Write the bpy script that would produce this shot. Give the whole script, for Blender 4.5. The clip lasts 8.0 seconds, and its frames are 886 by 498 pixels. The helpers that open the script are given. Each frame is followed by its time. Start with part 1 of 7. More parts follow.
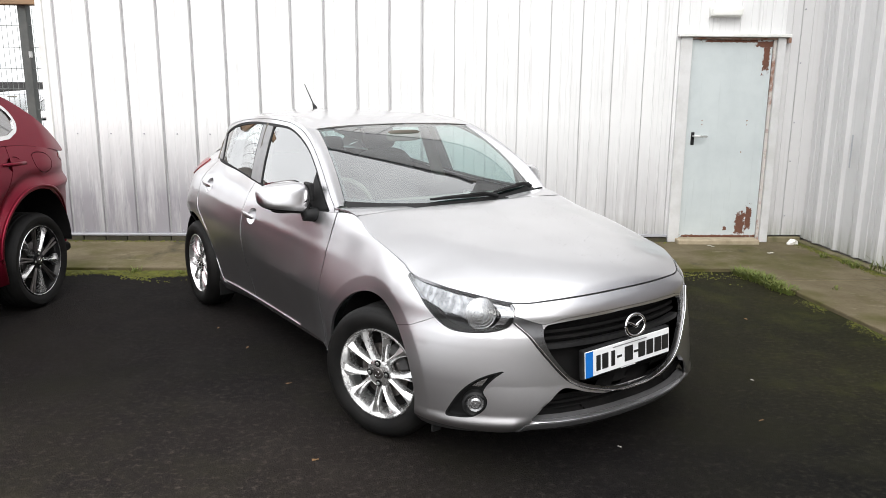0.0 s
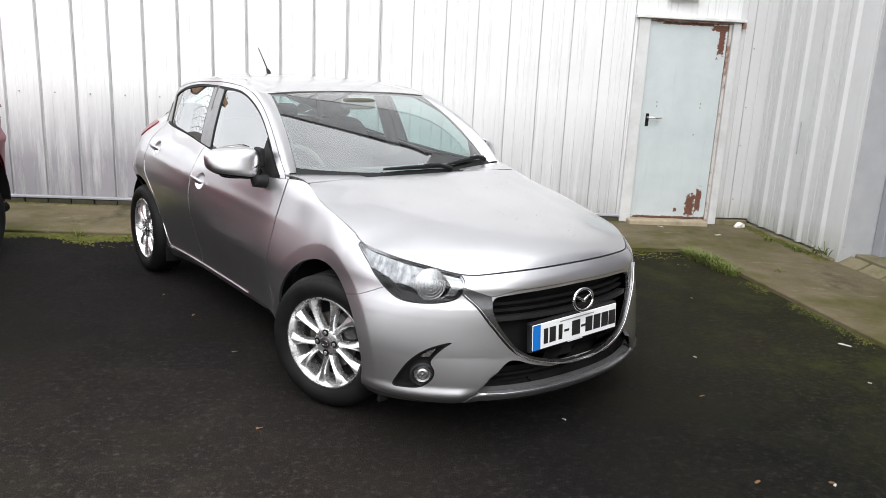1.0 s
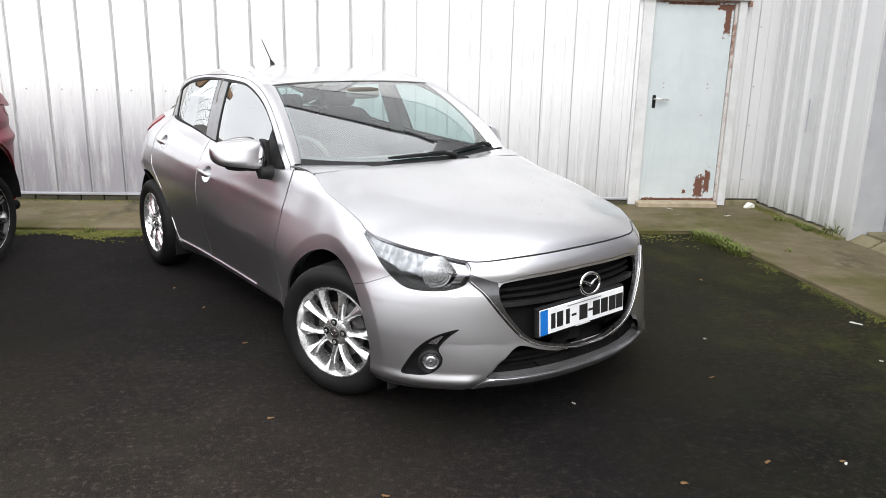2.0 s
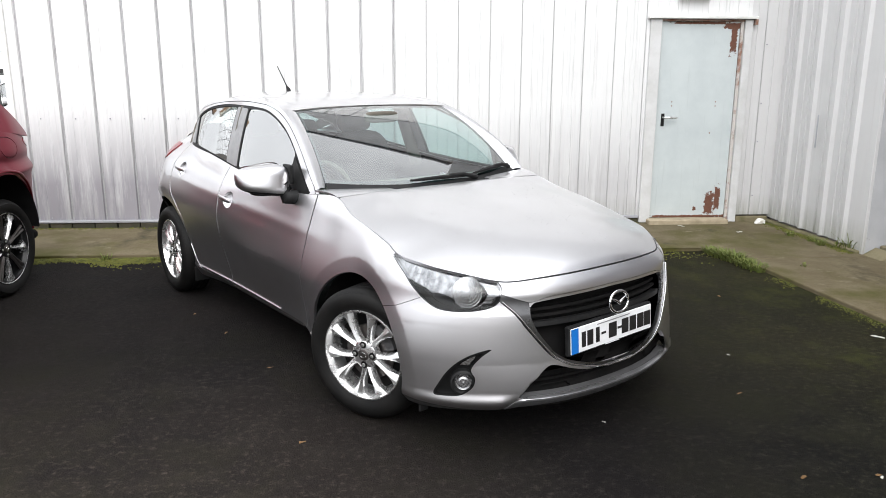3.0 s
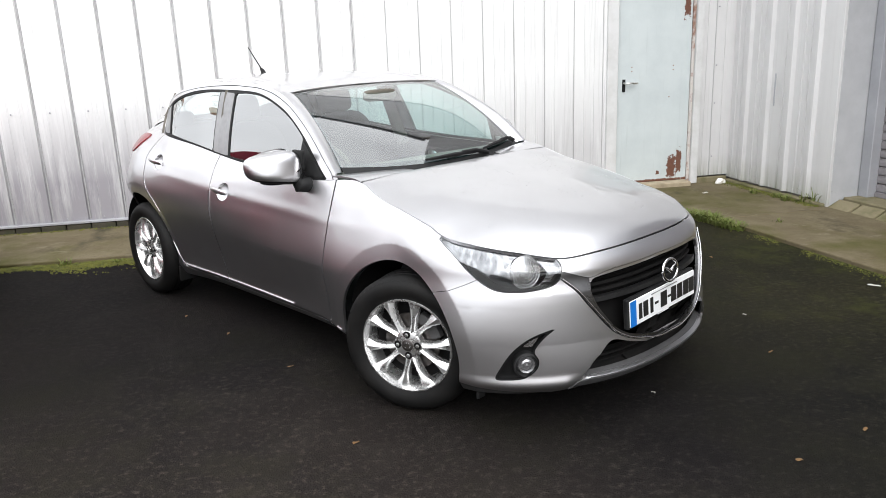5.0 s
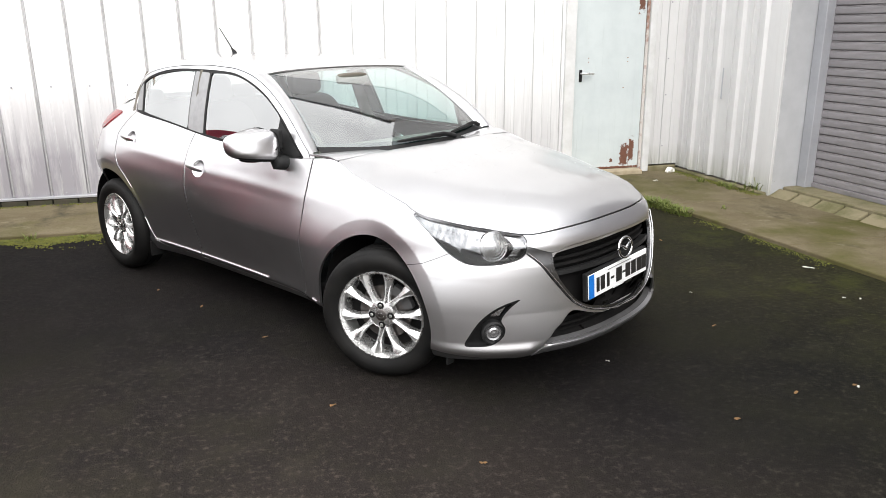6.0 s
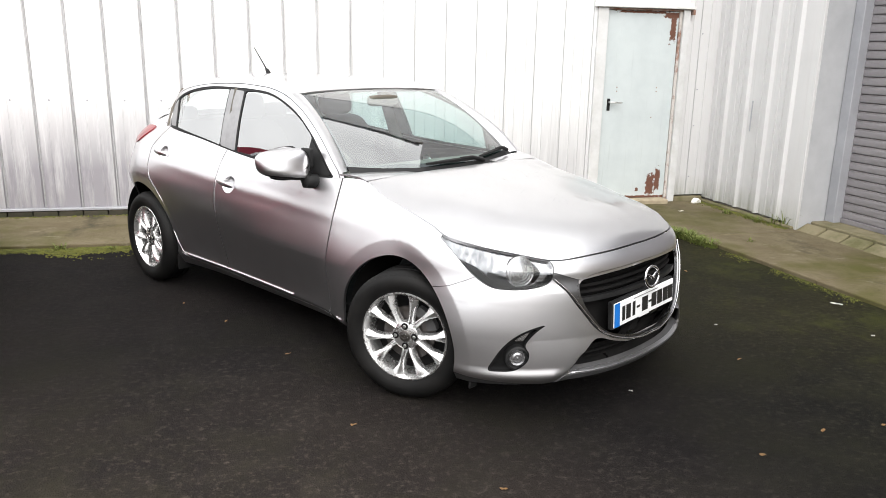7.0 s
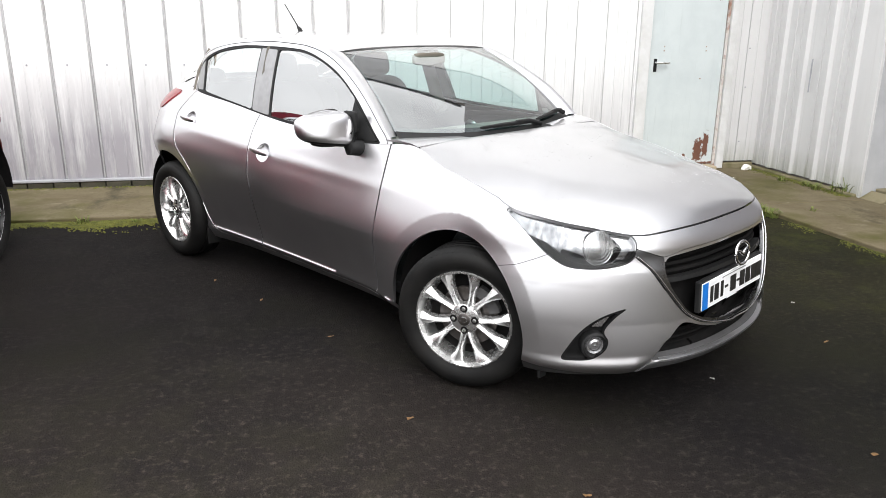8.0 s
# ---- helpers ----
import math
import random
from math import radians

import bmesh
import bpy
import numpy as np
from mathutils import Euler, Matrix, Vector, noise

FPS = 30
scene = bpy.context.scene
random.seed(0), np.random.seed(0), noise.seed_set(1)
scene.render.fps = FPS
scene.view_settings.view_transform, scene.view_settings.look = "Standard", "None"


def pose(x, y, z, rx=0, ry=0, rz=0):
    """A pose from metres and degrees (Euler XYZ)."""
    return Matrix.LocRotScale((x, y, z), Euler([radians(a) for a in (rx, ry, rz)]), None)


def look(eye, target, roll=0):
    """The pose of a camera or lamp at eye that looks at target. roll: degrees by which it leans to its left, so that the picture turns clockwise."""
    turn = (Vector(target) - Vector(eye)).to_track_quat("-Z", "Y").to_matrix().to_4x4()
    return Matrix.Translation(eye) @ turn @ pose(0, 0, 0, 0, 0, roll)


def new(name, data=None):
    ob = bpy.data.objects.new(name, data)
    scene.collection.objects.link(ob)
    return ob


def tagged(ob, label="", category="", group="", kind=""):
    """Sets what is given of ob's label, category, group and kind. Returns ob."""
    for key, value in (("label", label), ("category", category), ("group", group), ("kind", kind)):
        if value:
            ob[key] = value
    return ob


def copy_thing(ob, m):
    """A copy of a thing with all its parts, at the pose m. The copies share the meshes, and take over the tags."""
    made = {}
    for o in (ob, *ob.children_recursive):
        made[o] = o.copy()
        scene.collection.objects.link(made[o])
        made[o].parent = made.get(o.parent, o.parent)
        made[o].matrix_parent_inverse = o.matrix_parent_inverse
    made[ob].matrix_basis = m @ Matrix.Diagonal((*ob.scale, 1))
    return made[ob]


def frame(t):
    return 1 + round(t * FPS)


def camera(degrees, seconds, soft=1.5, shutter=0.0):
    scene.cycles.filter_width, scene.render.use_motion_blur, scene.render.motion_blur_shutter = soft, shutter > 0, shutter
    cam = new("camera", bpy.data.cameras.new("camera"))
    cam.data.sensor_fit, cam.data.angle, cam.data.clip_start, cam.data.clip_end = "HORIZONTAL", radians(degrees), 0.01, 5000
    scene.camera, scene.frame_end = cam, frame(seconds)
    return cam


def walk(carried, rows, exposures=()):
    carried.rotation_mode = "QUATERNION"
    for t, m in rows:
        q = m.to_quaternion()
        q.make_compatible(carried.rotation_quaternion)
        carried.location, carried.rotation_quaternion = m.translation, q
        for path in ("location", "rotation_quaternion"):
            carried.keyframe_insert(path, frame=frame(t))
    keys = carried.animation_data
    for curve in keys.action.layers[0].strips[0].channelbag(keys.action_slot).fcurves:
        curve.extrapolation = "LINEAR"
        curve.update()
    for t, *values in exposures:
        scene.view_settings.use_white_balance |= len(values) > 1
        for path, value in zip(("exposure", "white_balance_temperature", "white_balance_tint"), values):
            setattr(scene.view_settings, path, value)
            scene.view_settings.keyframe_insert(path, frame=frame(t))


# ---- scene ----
cam = camera(60.5, 8.0, soft=0.8)
PATH = [
    (0, (0.184, 0.178, 1.599), (0.224, 2.131, 1.169), 0.4),
    (0.5, (0.195, 0.186, 1.584), (0.268, 2.139, 1.162), 1.5),
    (1, (0.202, 0.194, 1.571), (0.361, 2.127, 1.083), 2.8),
    (1.5, (0.227, 0.194, 1.572), (0.43, 2.116, 1.058), 1.2),
    (1.7, (0.226, 0.185, 1.574), (0.381, 2.11, 1.052), 1.0),
    (2.8, (0.161, 0.197, 1.569), (0.272, 2.133, 1.081), 1.3),
    (3, (0.103, 0.176, 1.574), (0.232, 2.117, 1.108), 0.2),
    (3.5, (0.01, 0.208, 1.564), (0.175, 2.147, 1.103), -0.4),
    (4, (-0.074, 0.367, 1.552), (0.093, 2.293, 1.038), 0.2),
    (4.5, (-0.194, 0.523, 1.567), (-0.019, 2.45, 1.06), -0.2),
    (5, (-0.411, 0.39, 1.562), (-0.072, 2.289, 1.036), -2.2),
    (5.2, (-0.472, 0.278, 1.549), (-0.094, 2.162, 0.996), -3.1),
    (6.3, (-0.55, 0.192, 1.582), (-0.076, 2.052, 1.021), 0.2),
    (6.5, (-0.556, 0.192, 1.582), (-0.101, 2.061, 1.033), 0.3),
    (7, (-0.574, 0.191, 1.575), (-0.162, 2.082, 1.071), 1.1),
    (7.5, (-0.601, 0.248, 1.562), (-0.211, 2.148, 1.075), 1.9),
    (8, (-0.683, 0.574, 1.502), (-0.32, 2.452, 0.918), 0.5),
]
walk(cam, [(t, look(eye, target, roll)) for t, eye, target, roll in PATH], exposures=[(t, e, k, 10) for t, e, k in ((0.0, 0.30, 6410), (0.5, 0.17, 6310), (1.0, 0.28, 6310), (1.7, 0.40, 6310), (3.0, 0.34, 6310), (4.0, 0.38, 6310), (4.5, 0.36, 6310), (5.0, 0.37, 6310), (6.5, 0.67, 6560), (7.0, 0.59, 6510), (7.5, 0.53, 6460), (8.0, 0.55, 6410))])

# ---- light ----
world = bpy.data.worlds.new("overcast_sky")
scene.world = world
world.use_nodes = True
wn, wl = world.node_tree.nodes, world.node_tree.links
sky = wn.new("ShaderNodeTexSky")
sky.sky_type, sky.sun_disc = "NISHITA", False
sky.sun_elevation, sky.sun_rotation = radians(41), radians(179)
sky.air_density, sky.dust_density, sky.ozone_density = 1.0, 5.0, 0.4
grey = wn.new("ShaderNodeHueSaturation")
grey.inputs["Saturation"].default_value = 0.22
wl.new(sky.outputs["Color"], grey.inputs["Color"])
cloud = wn.new("ShaderNodeMix")
cloud.data_type = "RGBA"
cloud.inputs[0].default_value = 0.85
bank = wn.new("ShaderNodeTexNoise")
bank.inputs["Scale"].default_value, bank.inputs["Detail"].default_value, bank.inputs["Roughness"].default_value = 2.6, 6.0, 0.6
tone = wn.new("ShaderNodeMix")
tone.data_type = "RGBA"
tone.inputs[6].default_value, tone.inputs[7].default_value = (10.8, 11.0, 11.3, 1.0), (23.2, 23.2, 23.0, 1.0)
wl.new(bank.outputs["Fac"], tone.inputs[0])
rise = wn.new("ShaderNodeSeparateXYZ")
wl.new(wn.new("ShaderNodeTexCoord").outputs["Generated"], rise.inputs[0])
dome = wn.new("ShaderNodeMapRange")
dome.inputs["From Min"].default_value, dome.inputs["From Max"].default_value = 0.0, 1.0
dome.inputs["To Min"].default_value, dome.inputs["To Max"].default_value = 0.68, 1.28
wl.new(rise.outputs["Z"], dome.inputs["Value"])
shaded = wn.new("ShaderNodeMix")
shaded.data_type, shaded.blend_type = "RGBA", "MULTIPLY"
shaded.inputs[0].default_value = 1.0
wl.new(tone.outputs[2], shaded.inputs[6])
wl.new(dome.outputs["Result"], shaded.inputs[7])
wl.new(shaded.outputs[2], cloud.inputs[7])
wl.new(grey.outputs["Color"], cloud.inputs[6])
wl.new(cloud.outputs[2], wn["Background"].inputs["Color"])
wn["Background"].inputs["Strength"].default_value = 0.119
sun_lamp = bpy.data.lights.new("sun", "SUN")
sun_lamp.energy, sun_lamp.angle, sun_lamp.color = 1.5, radians(40), (1.0, 0.965, 0.92)
new("sun", sun_lamp).matrix_world = look((0.1, -6.0, 5.4), (0.0, 0.0, 0.0))


# ---- materials ----
def nodes_of(name):
    m = bpy.data.materials.new(name)
    m.use_nodes = True
    return m, m.node_tree.nodes, m.node_tree.links, m.node_tree.nodes["Principled BSDF"]


def noise_node(n, l, coord, scale, detail=4.0, rough=0.6, stretch=None):
    t = n.new("ShaderNodeTexNoise")
    t.inputs["Scale"].default_value = scale
    t.inputs["Detail"].default_value = detail
    t.inputs["Roughness"].default_value = rough
    if stretch:
        mp = n.new("ShaderNodeMapping")
        mp.inputs["Scale"].default_value = stretch
        l.new(coord, mp.inputs["Vector"])
        coord = mp.outputs["Vector"]
    l.new(coord, t.inputs["Vector"])
    return t.outputs["Fac"]


def ramp_node(n, l, fac, lo, hi):
    r = n.new("ShaderNodeMapRange")
    r.inputs["From Min"].default_value = lo
    r.inputs["From Max"].default_value = hi
    r.clamp = True
    l.new(fac, r.inputs["Value"])
    return r.outputs["Result"]


def mix_node(n, l, fac, a, b):
    m = n.new("ShaderNodeMix")
    m.data_type = "RGBA"
    if isinstance(fac, float):
        m.inputs[0].default_value = fac
    else:
        l.new(fac, m.inputs[0])
    for k, v in ((6, a), (7, b)):
        if isinstance(v, tuple):
            m.inputs[k].default_value = (*v, 1.0)
        else:
            l.new(v, m.inputs[k])
    return m.outputs[2]


def bump_node(n, l, bsdf, fac, strength, distance):
    b = n.new("ShaderNodeBump")
    b.inputs["Strength"].default_value = strength
    b.inputs["Distance"].default_value = distance
    l.new(fac, b.inputs["Height"])
    l.new(b.outputs["Normal"], bsdf.inputs["Normal"])
    return b


def surface(name, base, other=None, rough=0.5, metal=0.0, scale=6.0, fine=120.0, bump=0.15, distance=0.002,
            lo=0.4, hi=0.65, stretch=None, coat=0.0, rough_var=0.12, per_piece=0.0):
    """A surface with two tones by coarse noise, fine grain in the relief and a varied gloss."""
    m, n, l, p = nodes_of(name)
    co = n.new("ShaderNodeTexCoord").outputs["Object"]
    coarse = noise_node(n, l, co, scale, 5.0, 0.65, stretch)
    grain = noise_node(n, l, co, fine, 3.0, 0.6)
    other = other or tuple(c * 0.8 for c in base)
    col = mix_node(n, l, ramp_node(n, l, coarse, lo, hi), base, other)
    if per_piece:
        info = n.new("ShaderNodeObjectInfo")
        r = n.new("ShaderNodeMapRange")
        r.inputs["To Min"].default_value, r.inputs["To Max"].default_value = 1 - per_piece, 1 + per_piece
        l.new(info.outputs["Random"], r.inputs["Value"])
        hs = n.new("ShaderNodeHueSaturation")
        l.new(r.outputs["Result"], hs.inputs["Value"])
        l.new(col, hs.inputs["Color"])
        col = hs.outputs["Color"]
    l.new(col, p.inputs["Base Color"])
    rr = n.new("ShaderNodeMapRange")
    rr.inputs["To Min"].default_value, rr.inputs["To Max"].default_value = max(0.02, rough - rough_var), min(1.0, rough + rough_var)
    l.new(grain if scale > 40 else coarse, rr.inputs["Value"])
    l.new(rr.outputs["Result"], p.inputs["Roughness"])
    p.inputs["Metallic"].default_value = metal
    p.inputs["Coat Weight"].default_value = coat
    p.inputs["Coat Roughness"].default_value = 0.05
    if bump:
        bump_node(n, l, p, grain, bump, distance)
    return m


def asphalt_material():
    m, n, l, p = nodes_of("asphalt")
    co = n.new("ShaderNodeTexCoord").outputs["Object"]
    big = noise_node(n, l, co, 0.55, 4.0, 0.6)
    mid = noise_node(n, l, co, 3.0, 5.0, 0.7)
    vor = n.new("ShaderNodeTexVoronoi")
    vor.inputs["Scale"].default_value = 110.0
    l.new(co, vor.inputs["Vector"])
    grain = noise_node(n, l, co, 260.0, 2.0, 0.7)
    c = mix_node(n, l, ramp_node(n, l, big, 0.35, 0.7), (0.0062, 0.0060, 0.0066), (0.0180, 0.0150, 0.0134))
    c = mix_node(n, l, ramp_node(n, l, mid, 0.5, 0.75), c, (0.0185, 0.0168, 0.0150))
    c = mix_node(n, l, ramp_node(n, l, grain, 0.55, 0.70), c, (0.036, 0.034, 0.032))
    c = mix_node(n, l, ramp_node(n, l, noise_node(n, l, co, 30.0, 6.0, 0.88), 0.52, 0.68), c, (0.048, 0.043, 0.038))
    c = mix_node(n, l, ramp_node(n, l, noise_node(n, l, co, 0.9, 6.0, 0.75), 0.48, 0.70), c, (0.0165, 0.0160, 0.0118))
    sep = n.new("ShaderNodeSeparateXYZ")
    l.new(co, sep.inputs[0])
    drift = n.new("ShaderNodeMath")
    drift.operation = "MULTIPLY_ADD"
    l.new(big, drift.inputs[0])
    drift.inputs[1].default_value = 2.0
    l.new(sep.outputs["X"], drift.inputs[2])
    worn = n.new("ShaderNodeMix")
    worn.data_type, worn.blend_type = "RGBA", "MULTIPLY"
    worn.inputs[0].default_value = 1.0
    l.new(c, worn.inputs[6])
    near = n.new("ShaderNodeMath")
    near.operation = "MULTIPLY_ADD"
    l.new(big, near.inputs[0])
    near.inputs[1].default_value = 1.6
    slant = n.new("ShaderNodeMath")
    slant.operation = "MULTIPLY_ADD"
    aside = n.new("ShaderNodeMath")
    aside.operation = "MAXIMUM"
    aside.inputs[1].default_value = -0.5
    l.new(sep.outputs["X"], aside.inputs[0])
    l.new(aside.outputs[0], slant.inputs[0])
    slant.inputs[1].default_value = 1.0
    l.new(sep.outputs["Y"], slant.inputs[2])
    l.new(slant.outputs[0], near.inputs[2])
    # brown dust in the foreground; beyond it, shade round the cars painted as darker asphalt
    dust_and_shade = mix_node(n, l, ramp_node(n, l, near.outputs[0], 2.9, 4.6), (1.66, 1.52, 1.42), (0.66, 0.65, 0.67))
    l.new(mix_node(n, l, ramp_node(n, l, drift.outputs[0], 2.0, 4.4), dust_and_shade, (1.25, 1.32, 0.76)), worn.inputs[7])
    # thin moss in patches towards the side wall
    patch = n.new("ShaderNodeMath")
    patch.operation = "MULTIPLY"
    l.new(ramp_node(n, l, noise_node(n, l, co, 2.4, 6.0, 0.78), 0.50, 0.66), patch.inputs[0])
    l.new(ramp_node(n, l, drift.outputs[0], 2.7, 4.4), patch.inputs[1])
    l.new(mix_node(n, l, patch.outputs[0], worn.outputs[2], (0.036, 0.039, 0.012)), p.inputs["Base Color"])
    p.inputs["Roughness"].default_value = 0.88
    p.inputs["Specular IOR Level"].default_value = 0.06
    add = n.new("ShaderNodeMath")
    l.new(vor.outputs["Distance"], add.inputs[0])
    l.new(grain, add.inputs[1])
    bump_node(n, l, p, add.outputs[0], 0.75, 0.008)
    return m


def cladding_material(name, base, dirt, shade_amount=1.0):
    """Painted steel sheet: fine vertical dirt runs, dirt near the foot where rain splashes, and a darker lower wall of
    streaked dirt and painted shade.
    """
    m, n, l, p = nodes_of(name)
    co = n.new("ShaderNodeTexCoord").outputs["Object"]
    runs = noise_node(n, l, co, 2.0, 6.0, 0.7, (14.0, 14.0, 0.35))
    blot = noise_node(n, l, co, 1.7, 4.0, 0.6)
    c = mix_node(n, l, ramp_node(n, l, runs, 0.53, 0.76), base, dirt)
    c = mix_node(n, l, ramp_node(n, l, blot, 0.55, 0.85), c, tuple(0.9 * a for a in base))
    sep = n.new("ShaderNodeSeparateXYZ")
    l.new(co, sep.inputs[0])
    foot = ramp_node(n, l, sep.outputs["Z"], 0.32, 0.05)
    mul = n.new("ShaderNodeMath")
    mul.operation = "MULTIPLY"
    l.new(foot, mul.inputs[0])
    l.new(ramp_node(n, l, runs, 0.3, 0.7), mul.inputs[1])
    c = mix_node(n, l, mul.outputs[0], c, (0.22, 0.23, 0.16))
    # streaky dirt plus the lower wall's shade, both put into the colour
    dirt_shade = n.new("ShaderNodeMath")
    dirt_shade.operation = "MULTIPLY"
    top = n.new("ShaderNodeMath")
    top.operation = "MULTIPLY"
    l.new(ramp_node(n, l, sep.outputs["Z"], 1.25, 0.45), top.inputs[0])
    top.inputs[1].default_value = shade_amount
    l.new(top.outputs[0], dirt_shade.inputs[0])
    l.new(ramp_node(n, l, noise_node(n, l, co, 1.3, 5.0, 0.7, (9.0, 9.0, 0.8)), 0.10, 0.52), dirt_shade.inputs[1])
    c = mix_node(n, l, dirt_shade.outputs[0], c, (0.39 * base[0], 0.375 * base[1], 0.405 * base[2]))
    l.new(c, p.inputs["Base Color"])
    p.inputs["Roughness"].default_value = 0.42
    bump_node(n, l, p, blot, 0.12, 0.01)
    return m


def concrete_material():
    """Old concrete: brown-grey, with soft moss, dark damp blotches, pale worn patches and fine grit."""
    m, n, l, p = nodes_of("mossy_concrete")
    co = n.new("ShaderNodeTexCoord").outputs["Object"]
    grit = noise_node(n, l, co, 55.0, 6.0, 0.75)
    wide = noise_node(n, l, co, 1.1, 5.0, 0.62)
    c = mix_node(n, l, ramp_node(n, l, noise_node(n, l, co, 2.6, 6.0, 0.7), 0.35, 0.65), (0.104, 0.083, 0.048), (0.146, 0.121, 0.074))
    c = mix_node(n, l, ramp_node(n, l, wide, 0.49, 0.64), c, (0.070, 0.066, 0.018))
    c = mix_node(n, l, ramp_node(n, l, noise_node(n, l, co, 1.9, 6.0, 0.72, (1.0, 0.6, 1.0)), 0.56, 0.70), c, (0.050, 0.043, 0.026))
    c = mix_node(n, l, ramp_node(n, l, noise_node(n, l, co, 4.2, 6.0, 0.75, (0.7, 1.3, 1.0)), 0.60, 0.74), c, (0.205, 0.178, 0.125))
    c = mix_node(n, l, ramp_node(n, l, grit, 0.56, 0.72), c, (0.046, 0.040, 0.022))
    l.new(c, p.inputs["Base Color"])
    p.inputs["Roughness"].default_value = 0.92
    p.inputs["Specular IOR Level"].default_value = 0.2
    bump_node(n, l, p, grit, 0.6, 0.006)
    return m


def door_paint_material():
    """Pale blue-grey door paint with rust broken through at the top hinge corner and the foot."""
    m, n, l, p = nodes_of("door_paint")
    co = n.new("ShaderNodeTexCoord").outputs["Object"]
    sep = n.new("ShaderNodeSeparateXYZ")
    l.new(co, sep.inputs[0])
    blot = noise_node(n, l, co, 3.0, 5.0, 0.65)
    fine = noise_node(n, l, co, 24.0, 5.0, 0.7)
    c = mix_node(n, l, ramp_node(n, l, blot, 0.4, 0.75), (0.54, 0.585, 0.59), (0.47, 0.515, 0.525))
    runs = noise_node(n, l, co, 3.0, 5.0, 0.7, (9.0, 9.0, 0.4))
    c = mix_node(n, l, ramp_node(n, l, runs, 0.58, 0.85), c, (0.42, 0.46, 0.46))
    total = None
    for cx, cz, hx, hz in ((0.62, 0.14, 0.05, 0.12), (0.70, 0.20, 0.03, 0.12), (0.735, 1.78, 0.035, 0.15), (0.72, 1.90, 0.10, 0.03), (0.40, 1.925, 0.30, 0.012), (0.40, 0.01, 0.40, 0.014), (0.47, 0.09, 0.02, 0.02)):
        parts = []
        for out, centre, half in (("X", cx, hx), ("Z", cz, hz)):
            a = n.new("ShaderNodeMath")
            a.operation = "SUBTRACT"
            l.new(sep.outputs[out], a.inputs[0])
            a.inputs[1].default_value = centre
            b = n.new("ShaderNodeMath")
            b.operation = "ABSOLUTE"
            l.new(a.outputs[0], b.inputs[0])
            d = n.new("ShaderNodeMath")
            d.operation = "DIVIDE"
            l.new(b.outputs[0], d.inputs[0])
            d.inputs[1].default_value = half
            parts.append(d.outputs[0])
        mx = n.new("ShaderNodeMath")
        mx.operation = "MAXIMUM"
        l.new(parts[0], mx.inputs[0])
        l.new(parts[1], mx.inputs[1])
        inside = ramp_node(n, l, mx.outputs[0], 2.2, 0.0)
        if total is None:
            total = inside
        else:
            t = n.new("ShaderNodeMath")
            t.operation = "MAXIMUM"
            l.new(total, t.inputs[0])
            l.new(inside, t.inputs[1])
            total = t.outputs[0]
    add = n.new("ShaderNodeMath")
    l.new(total, add.inputs[0])
    l.new(fine, add.inputs[1])
    rust = ramp_node(n, l, add.outputs[0], 1.04, 1.12)
    c = mix_node(n, l, rust, c, mix_node(n, l, fine, (0.075, 0.032, 0.022), (0.19, 0.082, 0.05)))
    l.new(c, p.inputs["Base Color"])
    r = n.new("ShaderNodeMapRange")
    r.inputs["To Min"].default_value, r.inputs["To Max"].default_value = 0.4, 0.9
    l.new(rust, r.inputs["Value"])
    l.new(r.outputs["Result"], p.inputs["Roughness"])
    bump_node(n, l, p, rust, 0.3, 0.002)
    return m


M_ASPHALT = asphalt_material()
M_CLAD = cladding_material("white_cladding", (0.735, 0.735, 0.735), (0.50, 0.495, 0.49))
# same sheet with less of the painted lower shade
M_CLAD_DOOR = cladding_material("white_cladding_by_the_door", (0.735, 0.735, 0.735), (0.50, 0.495, 0.49), 0.45)
# darker copy of the white sheet, for the shaded side wall and corner
M_CLAD_SIDE = cladding_material("white_cladding_shaded", (0.61, 0.605, 0.605), (0.54, 0.535, 0.53), 0.12)
# grey of the added panel above the view
M_UPPER = surface("grey_unseen_panel", (0.42, 0.425, 0.435), (0.36, 0.365, 0.37), rough=0.5, scale=2.0, fine=60, bump=0.05)
M_FLASH = surface("grey_flashing", (0.36, 0.365, 0.39), (0.30, 0.305, 0.325), rough=0.5, scale=2.0, fine=60, bump=0.05)
M_RETURN = surface("grey_return_paint", (0.47, 0.475, 0.49), (0.40, 0.405, 0.42), rough=0.5, scale=2.0, fine=60, bump=0.05)
M_STEP = surface("beige_concrete", (0.40, 0.335, 0.235), (0.27, 0.225, 0.15), rough=0.9, scale=7.0, fine=80, bump=0.4, distance=0.004)
# greys for the strips that paint the shaded flanks of the joints
M_JOINT = surface("joint_shade", (0.40, 0.40, 0.41), (0.30, 0.30, 0.30), rough=0.8, scale=6.0, fine=80, bump=0.2)
M_JOINT_DARK = surface("fine_joint_shade", (0.42, 0.42, 0.425), (0.52, 0.52, 0.52), rough=0.85, scale=6.0, fine=80, bump=0.2)
M_FRAME = surface("dirty_frame_paint", (0.62, 0.62, 0.62), (0.52, 0.52, 0.51), rough=0.55, scale=4.0, fine=80, bump=0.1)
M_TRIM = surface("white_trim", (0.76, 0.76, 0.74), (0.62, 0.62, 0.60), rough=0.55, scale=5.0, fine=80, bump=0.1)
M_DOOR = door_paint_material()
M_RUST = surface("rusty_steel", (0.22, 0.10, 0.06), (0.42, 0.36, 0.32), rough=0.85, scale=9.0, fine=90, bump=0.4)
